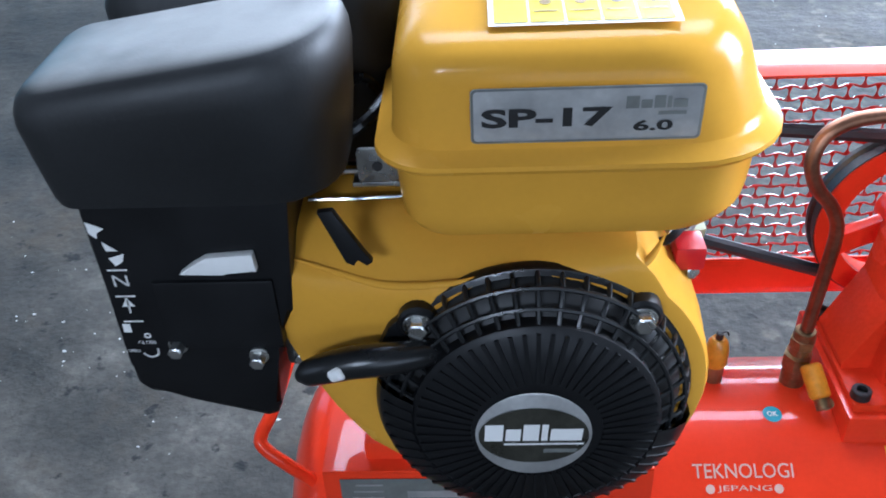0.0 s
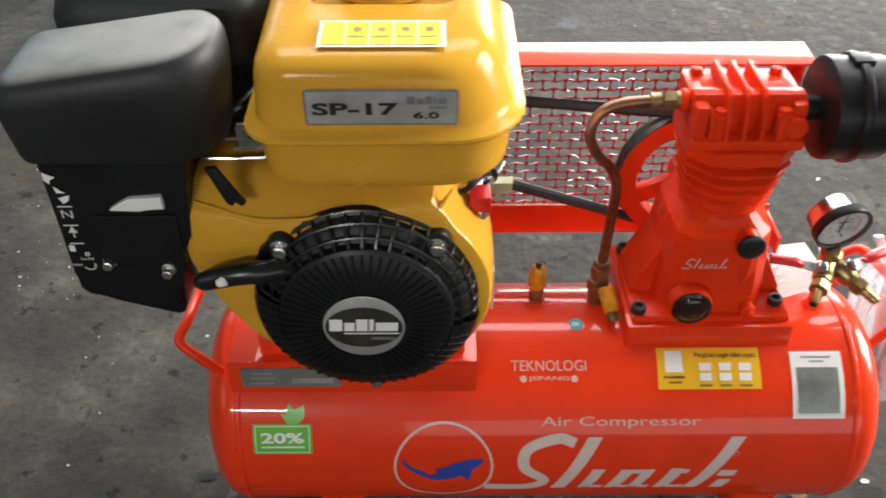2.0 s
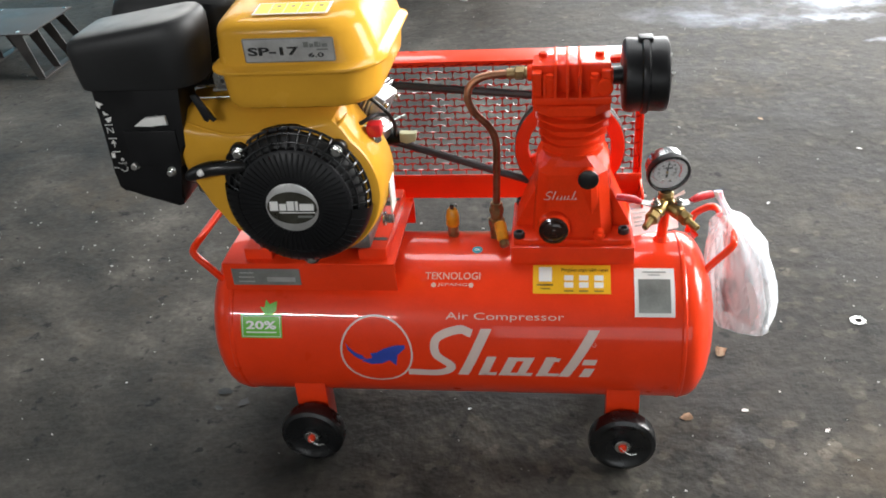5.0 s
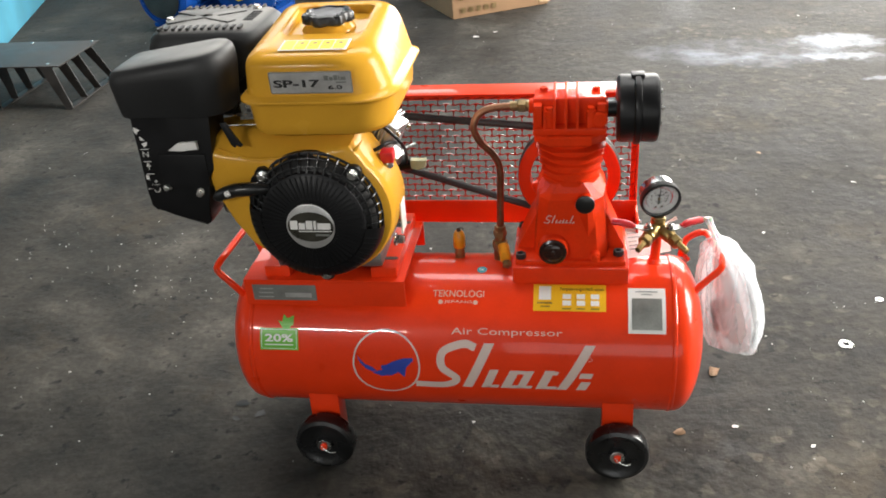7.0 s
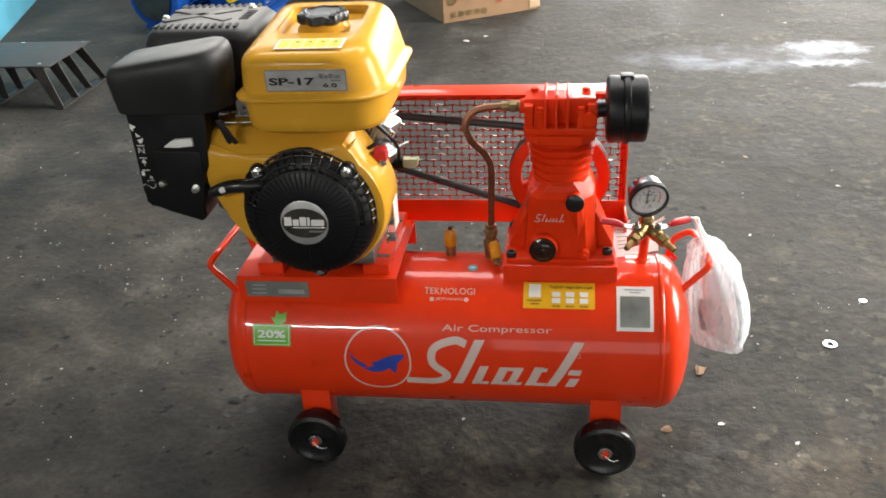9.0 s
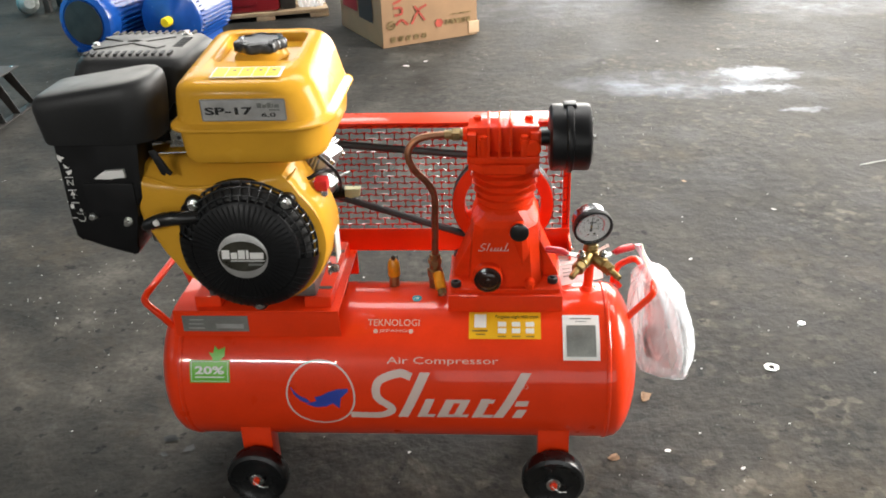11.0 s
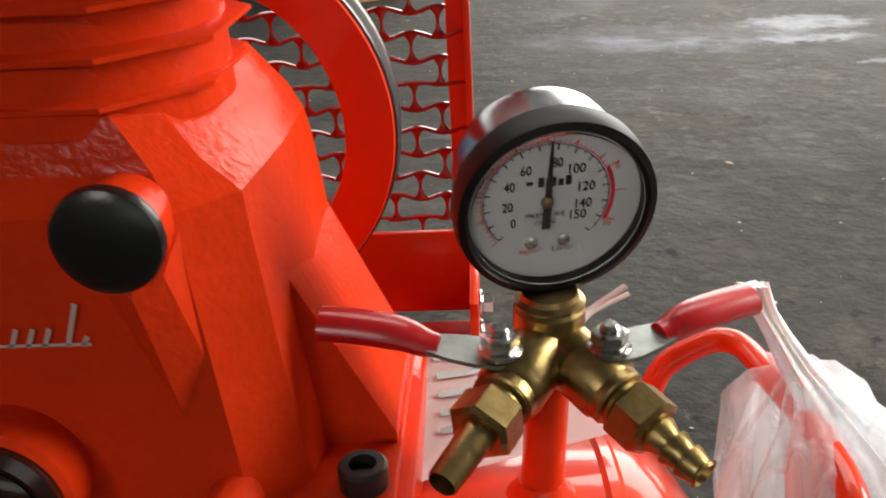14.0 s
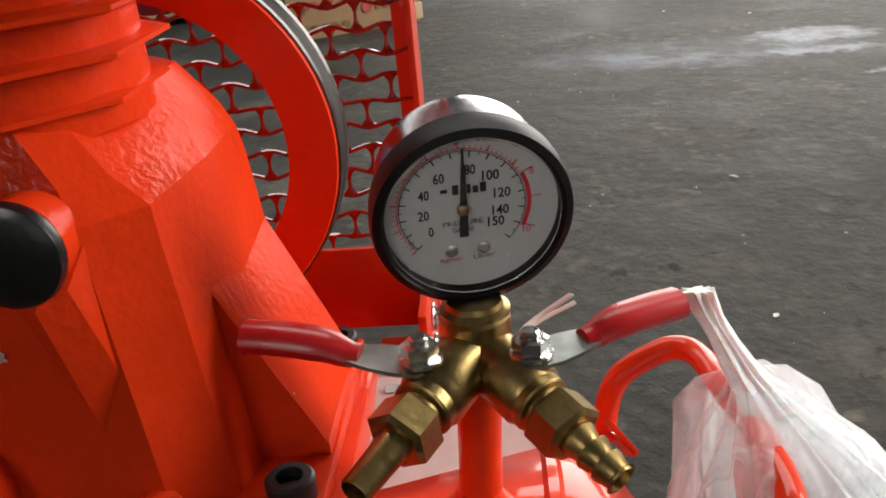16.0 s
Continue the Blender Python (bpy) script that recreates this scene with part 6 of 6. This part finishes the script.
def bag_part(name, bm, mat, label=""):
    ob = part(name, bm, mat, bag, label, 60)
    ob.matrix_parent_inverse = Matrix.Translation((-0.44, -0.05, -0.345))
    return ob


def sack(rows, folds, rough, seed, seg=56):
    """Rings (x, y, z, half-width x, half-width y, gather) with folds that die out downwards."""
    out_ = []
    for i, (x, y, z, a, b, gth) in enumerate(rows):
        r_ = []
        for k in range(seg):
            t_ = 2 * math.pi * k / seg
            f = 1 + gth * math.sin(folds * t_ + 2.1 * math.sin(3 * t_ + seed)) + rough * noise.noise((3 * math.cos(t_) + seed, 3 * math.sin(t_), i * 0.7))
            ct, st = math.cos(t_), math.sin(t_)
            ex = lambda v: math.copysign(abs(v) ** 0.8, v)
            r_.append((x + a * f * ex(ct), y + b * f * ex(st), z + 0.25 * rough * a * noise.noise((2 * ct, 2 * st, seed + i))))
        out_.append(r_)
    return out_


bm = bmesh.new()
loft(bm, sack([(0.4270, 0.0560, 0.3660, 0.0070, 0.0090, 0.20), (0.4285, 0.0520, 0.3625, 0.0120, 0.0200, 0.20), (0.4310, 0.0480, 0.3560, 0.0210, 0.0370, 0.16),
              (0.4360, 0.0440, 0.3420, 0.0330, 0.0500, 0.12), (0.4410, 0.0430, 0.3220, 0.0430, 0.0560, 0.09), (0.4450, 0.0430, 0.2960, 0.0490, 0.0570, 0.07), (0.4510, 0.0430, 0.2640, 0.0520, 0.0550, 0.05), (0.4580, 0.0440, 0.2260, 0.0530, 0.0500, 0.04), (0.4630, 0.0460, 0.1900, 0.0500, 0.0430, 0.04),
              (0.4680, 0.0470, 0.1640, 0.0430, 0.0330, 0.04), (0.4790, 0.0470, 0.1480, 0.0300, 0.0190, 0.05), (0.4950, 0.0460, 0.1360, 0.0120, 0.0070, 0.05)], 13, 0.16, 2.0, 104))
bag_part("bag_film", bm, FILM, "wrinkled clear polythene film")
bm = bmesh.new()
loft(bm, sack([(0.4115, 0.0830, 0.3925, 0.0058, 0.0030, 0.30), (0.4130, 0.0810, 0.3880, 0.0058, 0.0036, 0.25), (0.4160, 0.0765, 0.3820, 0.0046, 0.0040, 0.22), (0.4200, 0.0685, 0.3755, 0.0050, 0.0050, 0.20), (0.4240, 0.0600, 0.3690, 0.0066, 0.0070, 0.20), (0.4290, 0.0510, 0.3630, 0.0090, 0.0110, 0.18), (0.4345, 0.0440, 0.3550, 0.0120, 0.0150, 0.15)], 9, 0.10, 4.0, 64))
bag_part("gathered_neck", bm, MILKY, "twisted milky neck of the bag")
bm = bmesh.new()
loft(bm, sack([(0.4330, 0.0420, 0.3590, 0.0080, 0.0120, 0.12), (0.4390, 0.0370, 0.3480, 0.0180, 0.0250, 0.12), (0.4470, 0.0350, 0.3300, 0.0250, 0.0340, 0.10), (0.4560, 0.0340, 0.3060, 0.0310, 0.0400, 0.07), (0.4630, 0.0340, 0.2760, 0.0340, 0.0420, 0.05), (0.4690, 0.0350, 0.2440, 0.0340, 0.0410, 0.04), (0.4740, 0.0380, 0.2080, 0.0320, 0.0370, 0.04), (0.4810, 0.0410, 0.1800, 0.0250, 0.0290, 0.05), (0.4900, 0.0440, 0.1590, 0.0140, 0.0150, 0.04), (0.4960, 0.0450, 0.1520, 0.0060, 0.0060, 0.0)], 11, 0.12, 7.0, 88))
bag_part("wrapped_manual", bm, INNER, "white wrapped paper contents")
bm = bmesh.new()
cyl(bm, (0.427, 0.016, 0.262), (0.438, 0.006, 0.256), 0.014, 20, 0.002)
cyl(bm, (0.431, 0.030, 0.256), (0.440, 0.026, 0.200), 0.012, 18, 0.002)
bag_part("spare_fitting", bm, IRON, "dark steel spare fitting")
bm = bmesh.new()
cyl(bm, (0.447, 0.066, 0.197), (0.469, 0.062, 0.164), 0.013, 20, 0.002)
bag_part("spare_fitting", bm, GREYPLATE)
bm = bmesh.new()
sheet(bm, [(0.486, 0.150), (0.505, 0.158), (0.516, 0.146), (0.508, 0.134), (0.494, 0.136)], plane_map((0, 0.057, -0.012), (1, 0, 0), (0, 0, 1)), 0, 0.006)
for v in bm.verts:
    v.co.y += 0.006 * noise.noise(v.co * 60)
bmesh.ops.solidify(bm, geom=bm.faces[:], thickness=0.0008)
bag_part("film_corner", bm, WHITE, "crumpled white film corner")

# ---- things standing about the workshop ----
# cardboard carton
carton = empty("cardboard_box", (-0.388, 2.85, 0.0), "large brown cardboard carton with red and black print", "box")
carton.rotation_euler = (0, 0, radians(29.7))
bm = bmesh.new()
box(bm, 0, 0.505, 0, 0.55, 0.0, 0.62, 0.006)
for v in bm.verts:
    v.co += Vector((0.006 * noise.noise(v.co * 4), 0.006 * noise.noise(v.co * 4 + Vector((5, 0, 0))), 0))
part("carton_body", bm, CARD, carton)
for name, x0, x1 in (("a", 0.0, 0.25), ("b", 0.255, 0.505)):
    bm = bmesh.new()
    box(bm, x0, x1, 0.002, 0.548, 0.621, 0.625, 0.001)
    part("flap", bm, CARD, carton)
bm = bmesh.new()
box(bm, 0.455, 0.513, -0.006, 0.012, 0.012, 0.070, 0.003)
part("torn_corner", bm, CARDTAPE, carton, "torn pale box corner")
cf = plane_map((0, -0.0035, 0), (1, 0, 0), (0, 0, 1))
bm = bmesh.new()
for pts in ([(0.055, 0.33), (0.095, 0.35), (0.10, 0.30), (0.06, 0.285), (0.055, 0.31)], [(0.055, 0.25), (0.095, 0.255), (0.098, 0.22), (0.06, 0.205)], [(0.062, 0.185), (0.10, 0.18), (0.10, 0.155), (0.065, 0.15)], [(0.07, 0.105), (0.10, 0.125), (0.13, 0.10)], [(0.15, 0.10), (0.19, 0.16), (0.23, 0.18)], [(0.17, 0.18), (0.22, 0.11)]):
    stroke(bm, pts, 0.011, cf, 0.002)
part("marker_stroke", bm, FADED_RED, carton, "faded red marker strokes")
bm = bmesh.new()
disc(bm, 0.295, 0.085, 0.022, cf, 0.002, 6)
part("red_print", bm, FADED_RED, carton, "plain red hexagon print")
def carton_bar(u0, u1, v0, v1):
    bm = bmesh.new()
    bar(bm, u0, u1, v0, v1, cf, 0.002)
    part("print_bar", bm, DULL_BRASS, carton, "faded dark print")


for u0, u1, v0 in ((0.13, 0.37, 0.245), (0.13, 0.37, 0.225), (0.14, 0.34, 0.36), (0.355, 0.47, 0.115)):
    carton_bar(u0, u1, v0, v0 + 0.006)
for k in range(5):
    carton_bar(0.33 + 0.028 * k, 0.352 + 0.028 * k, 0.072, 0.096)
    carton_bar(0.04 + 0.040 * k, 0.064 + 0.040 * k, 0.025, 0.050)
bm = bmesh.new()
ring(bm, 0.045, 0.105, 0.014, 0.022, cf, 0.002, 20)
part("print_ring", bm, DULL_BRASS, carton)
for u, v, r in ((0.045, 0.105, 0.008), (0.245, 0.30, 0.016)):
    bm = bmesh.new()
    disc(bm, u, v, r, cf, 0.002, 14)
    part("print_dot", bm, DULL_BRASS, carton)
cl = plane_map((-0.0035, 0, 0), (0, -1, 0), (0, 0, 1))
bm = bmesh.new()
bar(bm, -0.50, -0.30, 0.12, 0.58, cl, 0.002)
part("picture_panel", bm, MACHRED, carton)
bm = bmesh.new()
bar(bm, -0.28, -0.10, 0.10, 0.40, cl, 0.002)
part("picture_panel", bm, IRON, carton)


def electric_motor(at, turn_deg, label, shaft_front):
    """A finned motor on feet; its axis runs along its own y."""
    ob = empty("electric_motor", at, label, "motor", "blue motors on the floor")
    R, Z, Ln = 0.142, 0.172, 0.36
    bm = bmesh.new()
    lathe(bm, (0, 0.02, Z), (0, 1, 0), [(R - 0.02, 0), (R - 0.006, 0.004), (R - 0.006, Ln - 0.004), (R - 0.02, Ln)], 40)
    part("motor_body", bm, MOTORBLUE, ob)
    bm = bmesh.new()
    box(bm, R - 0.010, R + 0.010, 0.06, Ln - 0.02, -0.003, 0.003)
    base = bm
    fin = part("motor_fin", base, MOTORBLUE, ob)
    for k in range(30):
        a = radians(-40 + 260 * k / 29)
        f = fin if k == 0 else new("motor_fin", fin.data)
        f.parent = ob
        f.matrix_basis = Matrix.Translation((0, 0, Z)) @ Matrix.Rotation(-a, 4, "Y")
    bm = bmesh.new()
    if shaft_front:
        lathe(bm, (0, 0.025, Z), (0, -1, 0), [(R - 0.02, 0), (R + 0.008, 0.002), (R + 0.008, 0.014), (R - 0.004, 0.022), (0.05, 0.030), (0.04, 0.036), (0.0, 0.036)], 40)
    else:
        lathe(bm, (0, 0.06, Z), (0, -1, 0), [(R + 0.002, 0), (R + 0.006, 0.002), (R + 0.006, 0.055), (R - 0.004, 0.075), (R - 0.03, 0.085), (R - 0.032, 0.080), (0.0, 0.078)], 40)
    part("end_cover", bm, MOTORBLUE, ob)
    bm = bmesh.new()
    if shaft_front:
        cyl(bm, (0, -0.008, Z), (0, -0.055, Z), 0.022, 20, 0.004)
        part("shaft_cap", bm, WARN_YELLOW, ob, "yellow plastic shaft cap")
    else:
        lathe(bm, (0, -0.0245, Z), (0, -1, 0), [(0.03, 0), (R - 0.04, 0), (R - 0.04, 0.003), (0.03, 0.003)], 32)
        part("fan_grille", bm, IRON, ob, "dark fan grille")
    bm = bmesh.new()
    box(bm, -0.065, 0.065, 0.10, 0.24, Z + R - 0.02, Z + R + 0.095, 0.008)
    part("terminal_box", bm, MOTORBLUE, ob)
    for s_ in (-1, 1):
        bm = bmesh.new()
        box(bm, s_ * 0.105 - 0.045, s_ * 0.105 + 0.045, 0.07, 0.30, 0.0, 0.022, 0.004)
        box(bm, s_ * 0.10 - 0.012, s_ * 0.10 + 0.012, 0.08, 0.29, 0.018, 0.11, 0.004)
        part("motor_foot", bm, MOTORBLUE, ob)
    ob.rotation_euler = (0, 0, radians(turn_deg))
    return ob


electric_motor((-1.37, 2.78, 0.0), -10, "blue finned electric motor with a yellow shaft cap", True)
electric_motor((-1.77, 2.78, 0.0), -14, "blue finned electric motor with a dark fan grille", False)

# red machine on a pallet
pal = empty("wooden_pallet", (0, 0, 0), "low pallet of rough pale boards on the floor", "pallet")
for k in range(5):
    bm = bmesh.new()
    box(bm, -0.06, 0.62, 0.02 + 0.12 * k, 0.12 + 0.12 * k, 0.024, 0.044, 0.003)
    part("board", bm, WOOD, pal)
for k in range(3):
    bm = bmesh.new()
    box(bm, -0.06 + 0.29 * k, 0.04 + 0.29 * k, 0.02, 0.60, 0.0, 0.024, 0.003)
    part("bearer", bm, WOOD, pal)
pal.matrix_basis = pose(-1.36, 3.36, 0, 0, 0, 16)
machine = empty("red_machine", (-1.36, 3.36, 0.045), "dark red enamelled machine standing on a wooden pallet", "machine")
machine.rotation_euler = (0, 0, radians(16))
bm = bmesh.new()
box(bm, -0.04, 0.36, 0.04, 0.50, 0.0, 0.46, 0.02)
part("machine_body", bm, MACHRED, machine)
bm = bmesh.new()
box(bm, 0.0, 0.24, 0.034, 0.042, 0.04, 0.16, 0.003)
part("machine_panel", bm, MACHRED, machine)
bm = bmesh.new()
box(bm, 0.365, 0.45, 0.06, 0.40, 0.0, 0.52, 0.012)
part("machine_column", bm, IRON, machine, "black machine column")
bm = bmesh.new()
loft(bm, sack([(0.54, 0.14, 0.0, 0.07, 0.07, 0.1), (0.54, 0.14, 0.06, 0.085, 0.08, 0.1), (0.54, 0.15, 0.13, 0.07, 0.07, 0.12), (0.53, 0.15, 0.20, 0.03, 0.03, 0.15)], 7, 0.3, 4.0, 36))
wrap = tagged(part("plastic_wrap", bm, FILM), "crumpled clear plastic bundle on the pallet", "bundle")
wrap.matrix_basis = pose(-1.36, 3.36, 0.045, 0, 0, 16)

# green machine
gm = empty("green_machine", (-2.25, 3.75, 0.0), "green enamelled pump set on steel legs", "machine")
bm = bmesh.new()
lathe(bm, (-0.25, 0.1, 0.22), (1, 0, 0.1), [(0.06, 0), (0.10, 0.02), (0.10, 0.26), (0.07, 0.28), (0.05, 0.36)], 28)
box(bm, -0.22, 0.12, 0.0, 0.20, 0.10, 0.14, 0.008)
part("pump_body", bm, MACHGREEN, gm)
for x, y in ((-0.2, 0.02), (0.1, 0.02), (-0.2, 0.18), (0.1, 0.18)):
    bm = bmesh.new()
    box(bm, x - 0.018, x + 0.018, y - 0.018, y + 0.018, 0.0, 0.10, 0.003)
    part("leg", bm, IRON, gm)
bm = bmesh.new()
lathe(bm, (-0.30, -0.02, 0.06), (0.6, -0.8, 0.2), [(0.02, 0), (0.06, 0.01), (0.055, 0.07), (0.03, 0.09), (0.0, 0.092)], 24)
part("pump_flange", bm, GREYPLATE, gm)

# low steel stand
stand = empty("steel_stand", (-2.0, 1.89, 0.0), "low bare-steel stand with splayed sheet legs", "stand")
bm = bmesh.new()
box(bm, -0.33, 0.255, -0.165, 0.170, 0.166, 0.172, 0.002)
part("top_plate", bm, IRON, stand, "flat steel top plate")
def plate(bm, top, low, n):
    """A thin sheet between a top edge and a low edge, thickened along n."""
    n = Vector(n)
    loft(bm, [[Vector(p) - n, Vector(q) - n, Vector(q) + n, Vector(p) + n] for p, q in (top, low)])


for x, splay in ((-0.055, 0.010), (0.205, 0.050)):
    bm = bmesh.new()
    box(bm, x + splay - 0.020, x + splay + 0.014, -0.170, 0.215, 0.0, 0.005, 0.001)
    part("foot_strip", bm, IRON, stand, "flat steel foot strip")
    for y, yl in ((-0.150, -0.162), (-0.050, -0.040), (0.045, 0.075), (0.150, 0.205)):
        bm = bmesh.new()
        plate(bm, ((x - 0.040, y, 0.166), (x + 0.012, y, 0.166)), ((x + splay - 0.018, yl, 0.005), (x + splay + 0.012, yl, 0.005)), (0, 0.0025, 0))
        part("leg", bm, IRON, stand, "splayed sheet-steel leg")
    bm = bmesh.new()
    plate(bm, ((x - 0.036, -0.150, 0.166), (x - 0.036, -0.100, 0.166)), ((x + splay - 0.016, -0.162, 0.005), (x + splay - 0.016, -0.120, 0.005)), (0.0025, 0, 0))
    part("leg_flange", bm, IRON, stand)
for x, y in ((0.235, 0.150), (0.20, -0.14), (-0.03, 0.15)):
    bm = bmesh.new()
    cyl(bm, (x, y, 0.172), (x, y, 0.175), 0.007, 14)
    part("rivet", bm, STEEL, stand)
# light blue panel wall
bm = bmesh.new()
box(bm, -0.05, 0.0, 0.0, 3.4, 0.0, 2.3, 0.004)
pw = tagged(part("wall_panel", bm, TARP), "light blue painted partition wall", "wall", kind="structure")
pw.matrix_basis = pose(-2.24, 1.66, 0, 0, 0, 18)

# black machine base at the back
mb = empty("black_case", (1.10, 3.97, 0.0), "low black steel case with a bright trim line", "case")
mb.rotation_euler = (0, 0, radians(9))
bm = bmesh.new()
box(bm, 0, 0.43, 0, 0.45, 0.0, 0.045, 0.005)
box(bm, 0.015, 0.415, 0.02, 0.44, 0.052, 0.30, 0.012)
part("case_body", bm, IRON, mb)
bm = bmesh.new()
box(bm, 0.02, 0.42, 0.006, 0.43, 0.046, 0.051, 0.001)
part("trim_line", bm, STEEL, mb, "bright steel trim")

# ---- litter on the floor ----
for x, y, r in ((0.741, 0.272, 0.0150), (0.853, 0.445, 0.0085)):
    bm = bmesh.new()
    lathe(bm, (x, y, 0.0005), (0, 0, 1), [(r * 0.42, 0), (r, 0), (r, 0.0016), (r * 0.42, 0.0016), (r * 0.42, 0)], 28, False)
    tagged(part("steel_washer", bm, STEEL), "flat bright steel washer lying on the floor", "washer", "washers on the floor")


def flake(name, at, r, turn_, mat, label, cat, group, seed):
    bm = bmesh.new()
    pts = []
    for k in range(11):
        a = 2 * math.pi * k / 11
        q = r * (0.75 + 0.5 * noise.noise((math.cos(a) * 1.4 + seed, math.sin(a) * 1.4, seed)))
        pts.append((q * math.cos(a), 0.62 * q * math.sin(a)))
    sheet(bm, pts, plane_map((0, 0, 0), (1, 0, 0), (0, 1, 0)), 0.001, r * 0.3)
    for v in bm.verts:
        v.co.z += 0.0012 + 0.12 * r * (noise.noise(v.co / r + Vector((seed, 0, 0))) + 0.5)
    bmesh.ops.solidify(bm, geom=bm.faces[:], thickness=0.0007)
    ob = tagged(part(name, bm, mat), label, cat, group)
    ob.matrix_basis = pose(*at, 0, 0, 0, turn_)
    return ob


for i, (x, y, r, mat) in enumerate(((0.381, -0.021, 0.016, LEAFM), (0.462, 0.165, 0.022, LEAFM), (0.733, 1.253, 0.013, LEAFM))):
    flake("dry_leaf", (x, y), r, 60 * i + 20, mat, "small crumpled dry brown leaf on the floor", "leaf", "dry leaves", 3.3 * i)
for i, (x, y, r) in enumerate(((0.482, 0.0, 0.008), (0.608, -0.045, 0.007), (-0.002, -0.014, 0.006), (1.50, 1.56, 0.013), (1.39, 1.20, 0.010), (0.66, 0.75, 0.008), (0.03, 1.75, 0.02), (-0.25, 2.55, 0.02), (-0.17, 2.62, 0.014), (0.9, 2.9, 0.012), (1.15, 2.75, 0.012), (0.95, 1.05, 0.009))):
    flake("paper_scrap", (x, y), r, 47 * i, PAPER, "tiny scrap of white paper on the floor", "scrap", "paper scraps", 1.7 * i + 0.4)
bm = bmesh.new()
tube(bm, [(1.302, 1.373, 0.003), (1.38, 1.403, 0.004), (1.453, 1.436, 0.003)], 0.0018, 8, 3)
tagged(part("thin_stick", bm, GRIT), "thin pale stick lying on the floor", "stick")
for i, (x, y) in enumerate(((1.62, 1.94), (1.72, 2.62), (0.62, 2.55))):
    flake("dark_chip", (x, y), 0.022, 40 * i, IRON, "small dark metal chip on the floor", "chip", "metal chips", 2.2 * i + 9)
for i, (x, y, r) in enumerate(((-0.473, 0.017, 0.020), (-0.425, -0.012, 0.016), (-0.395, 0.040, 0.014), (-0.47, -0.03, 0.012))):
    flake("oily_lump", (x, y), r, 50 * i, INK, "black oily lump of dirt on the floor", "dirt", "oily lumps", 4.1 * i + 2)
# dust of white chips, past counting
rnd = random.Random(5)
bm = bmesh.new()
for i in range(560):
    if i < 400:
        x, y = rnd.uniform(-1.9, 2.0), rnd.uniform(-0.5, 3.0)
    else:
        q = rnd.choice(((-0.95, 0.50), (-0.75, 0.42), (-1.15, 0.62), (-0.9, -0.05), (-0.55, 0.9), (0.6, 0.3), (0.5, -0.1), (-0.3, 1.2)))
        x, y = q[0] + rnd.gauss(0, 0.14), q[1] + rnd.gauss(0, 0.09)
    r = (0.0007 + 0.0026 * rnd.random() ** 2) * (1.6 if rnd.random() < 0.12 else 1.0)
    a0 = rnd.uniform(0, 6)
    top = [bm.verts.new((x + r * rnd.uniform(0.6, 1.3) * math.cos(a0 + k * 1.57), y + r * rnd.uniform(0.4, 1.0) * math.sin(a0 + k * 1.57), 0.0012)) for k in range(4)]
    low_ = [bm.verts.new((v.co.x, v.co.y, 0.0)) for v in top]
    bm.faces.new(top)
    for k in range(4):
        bm.faces.new((top[k], top[(k + 1) % 4], low_[(k + 1) % 4], low_[k]))
tagged(part("floor_grit", bm, GRIT), "fine white grit scattered over the dark floor", "grit", kind="stuff")
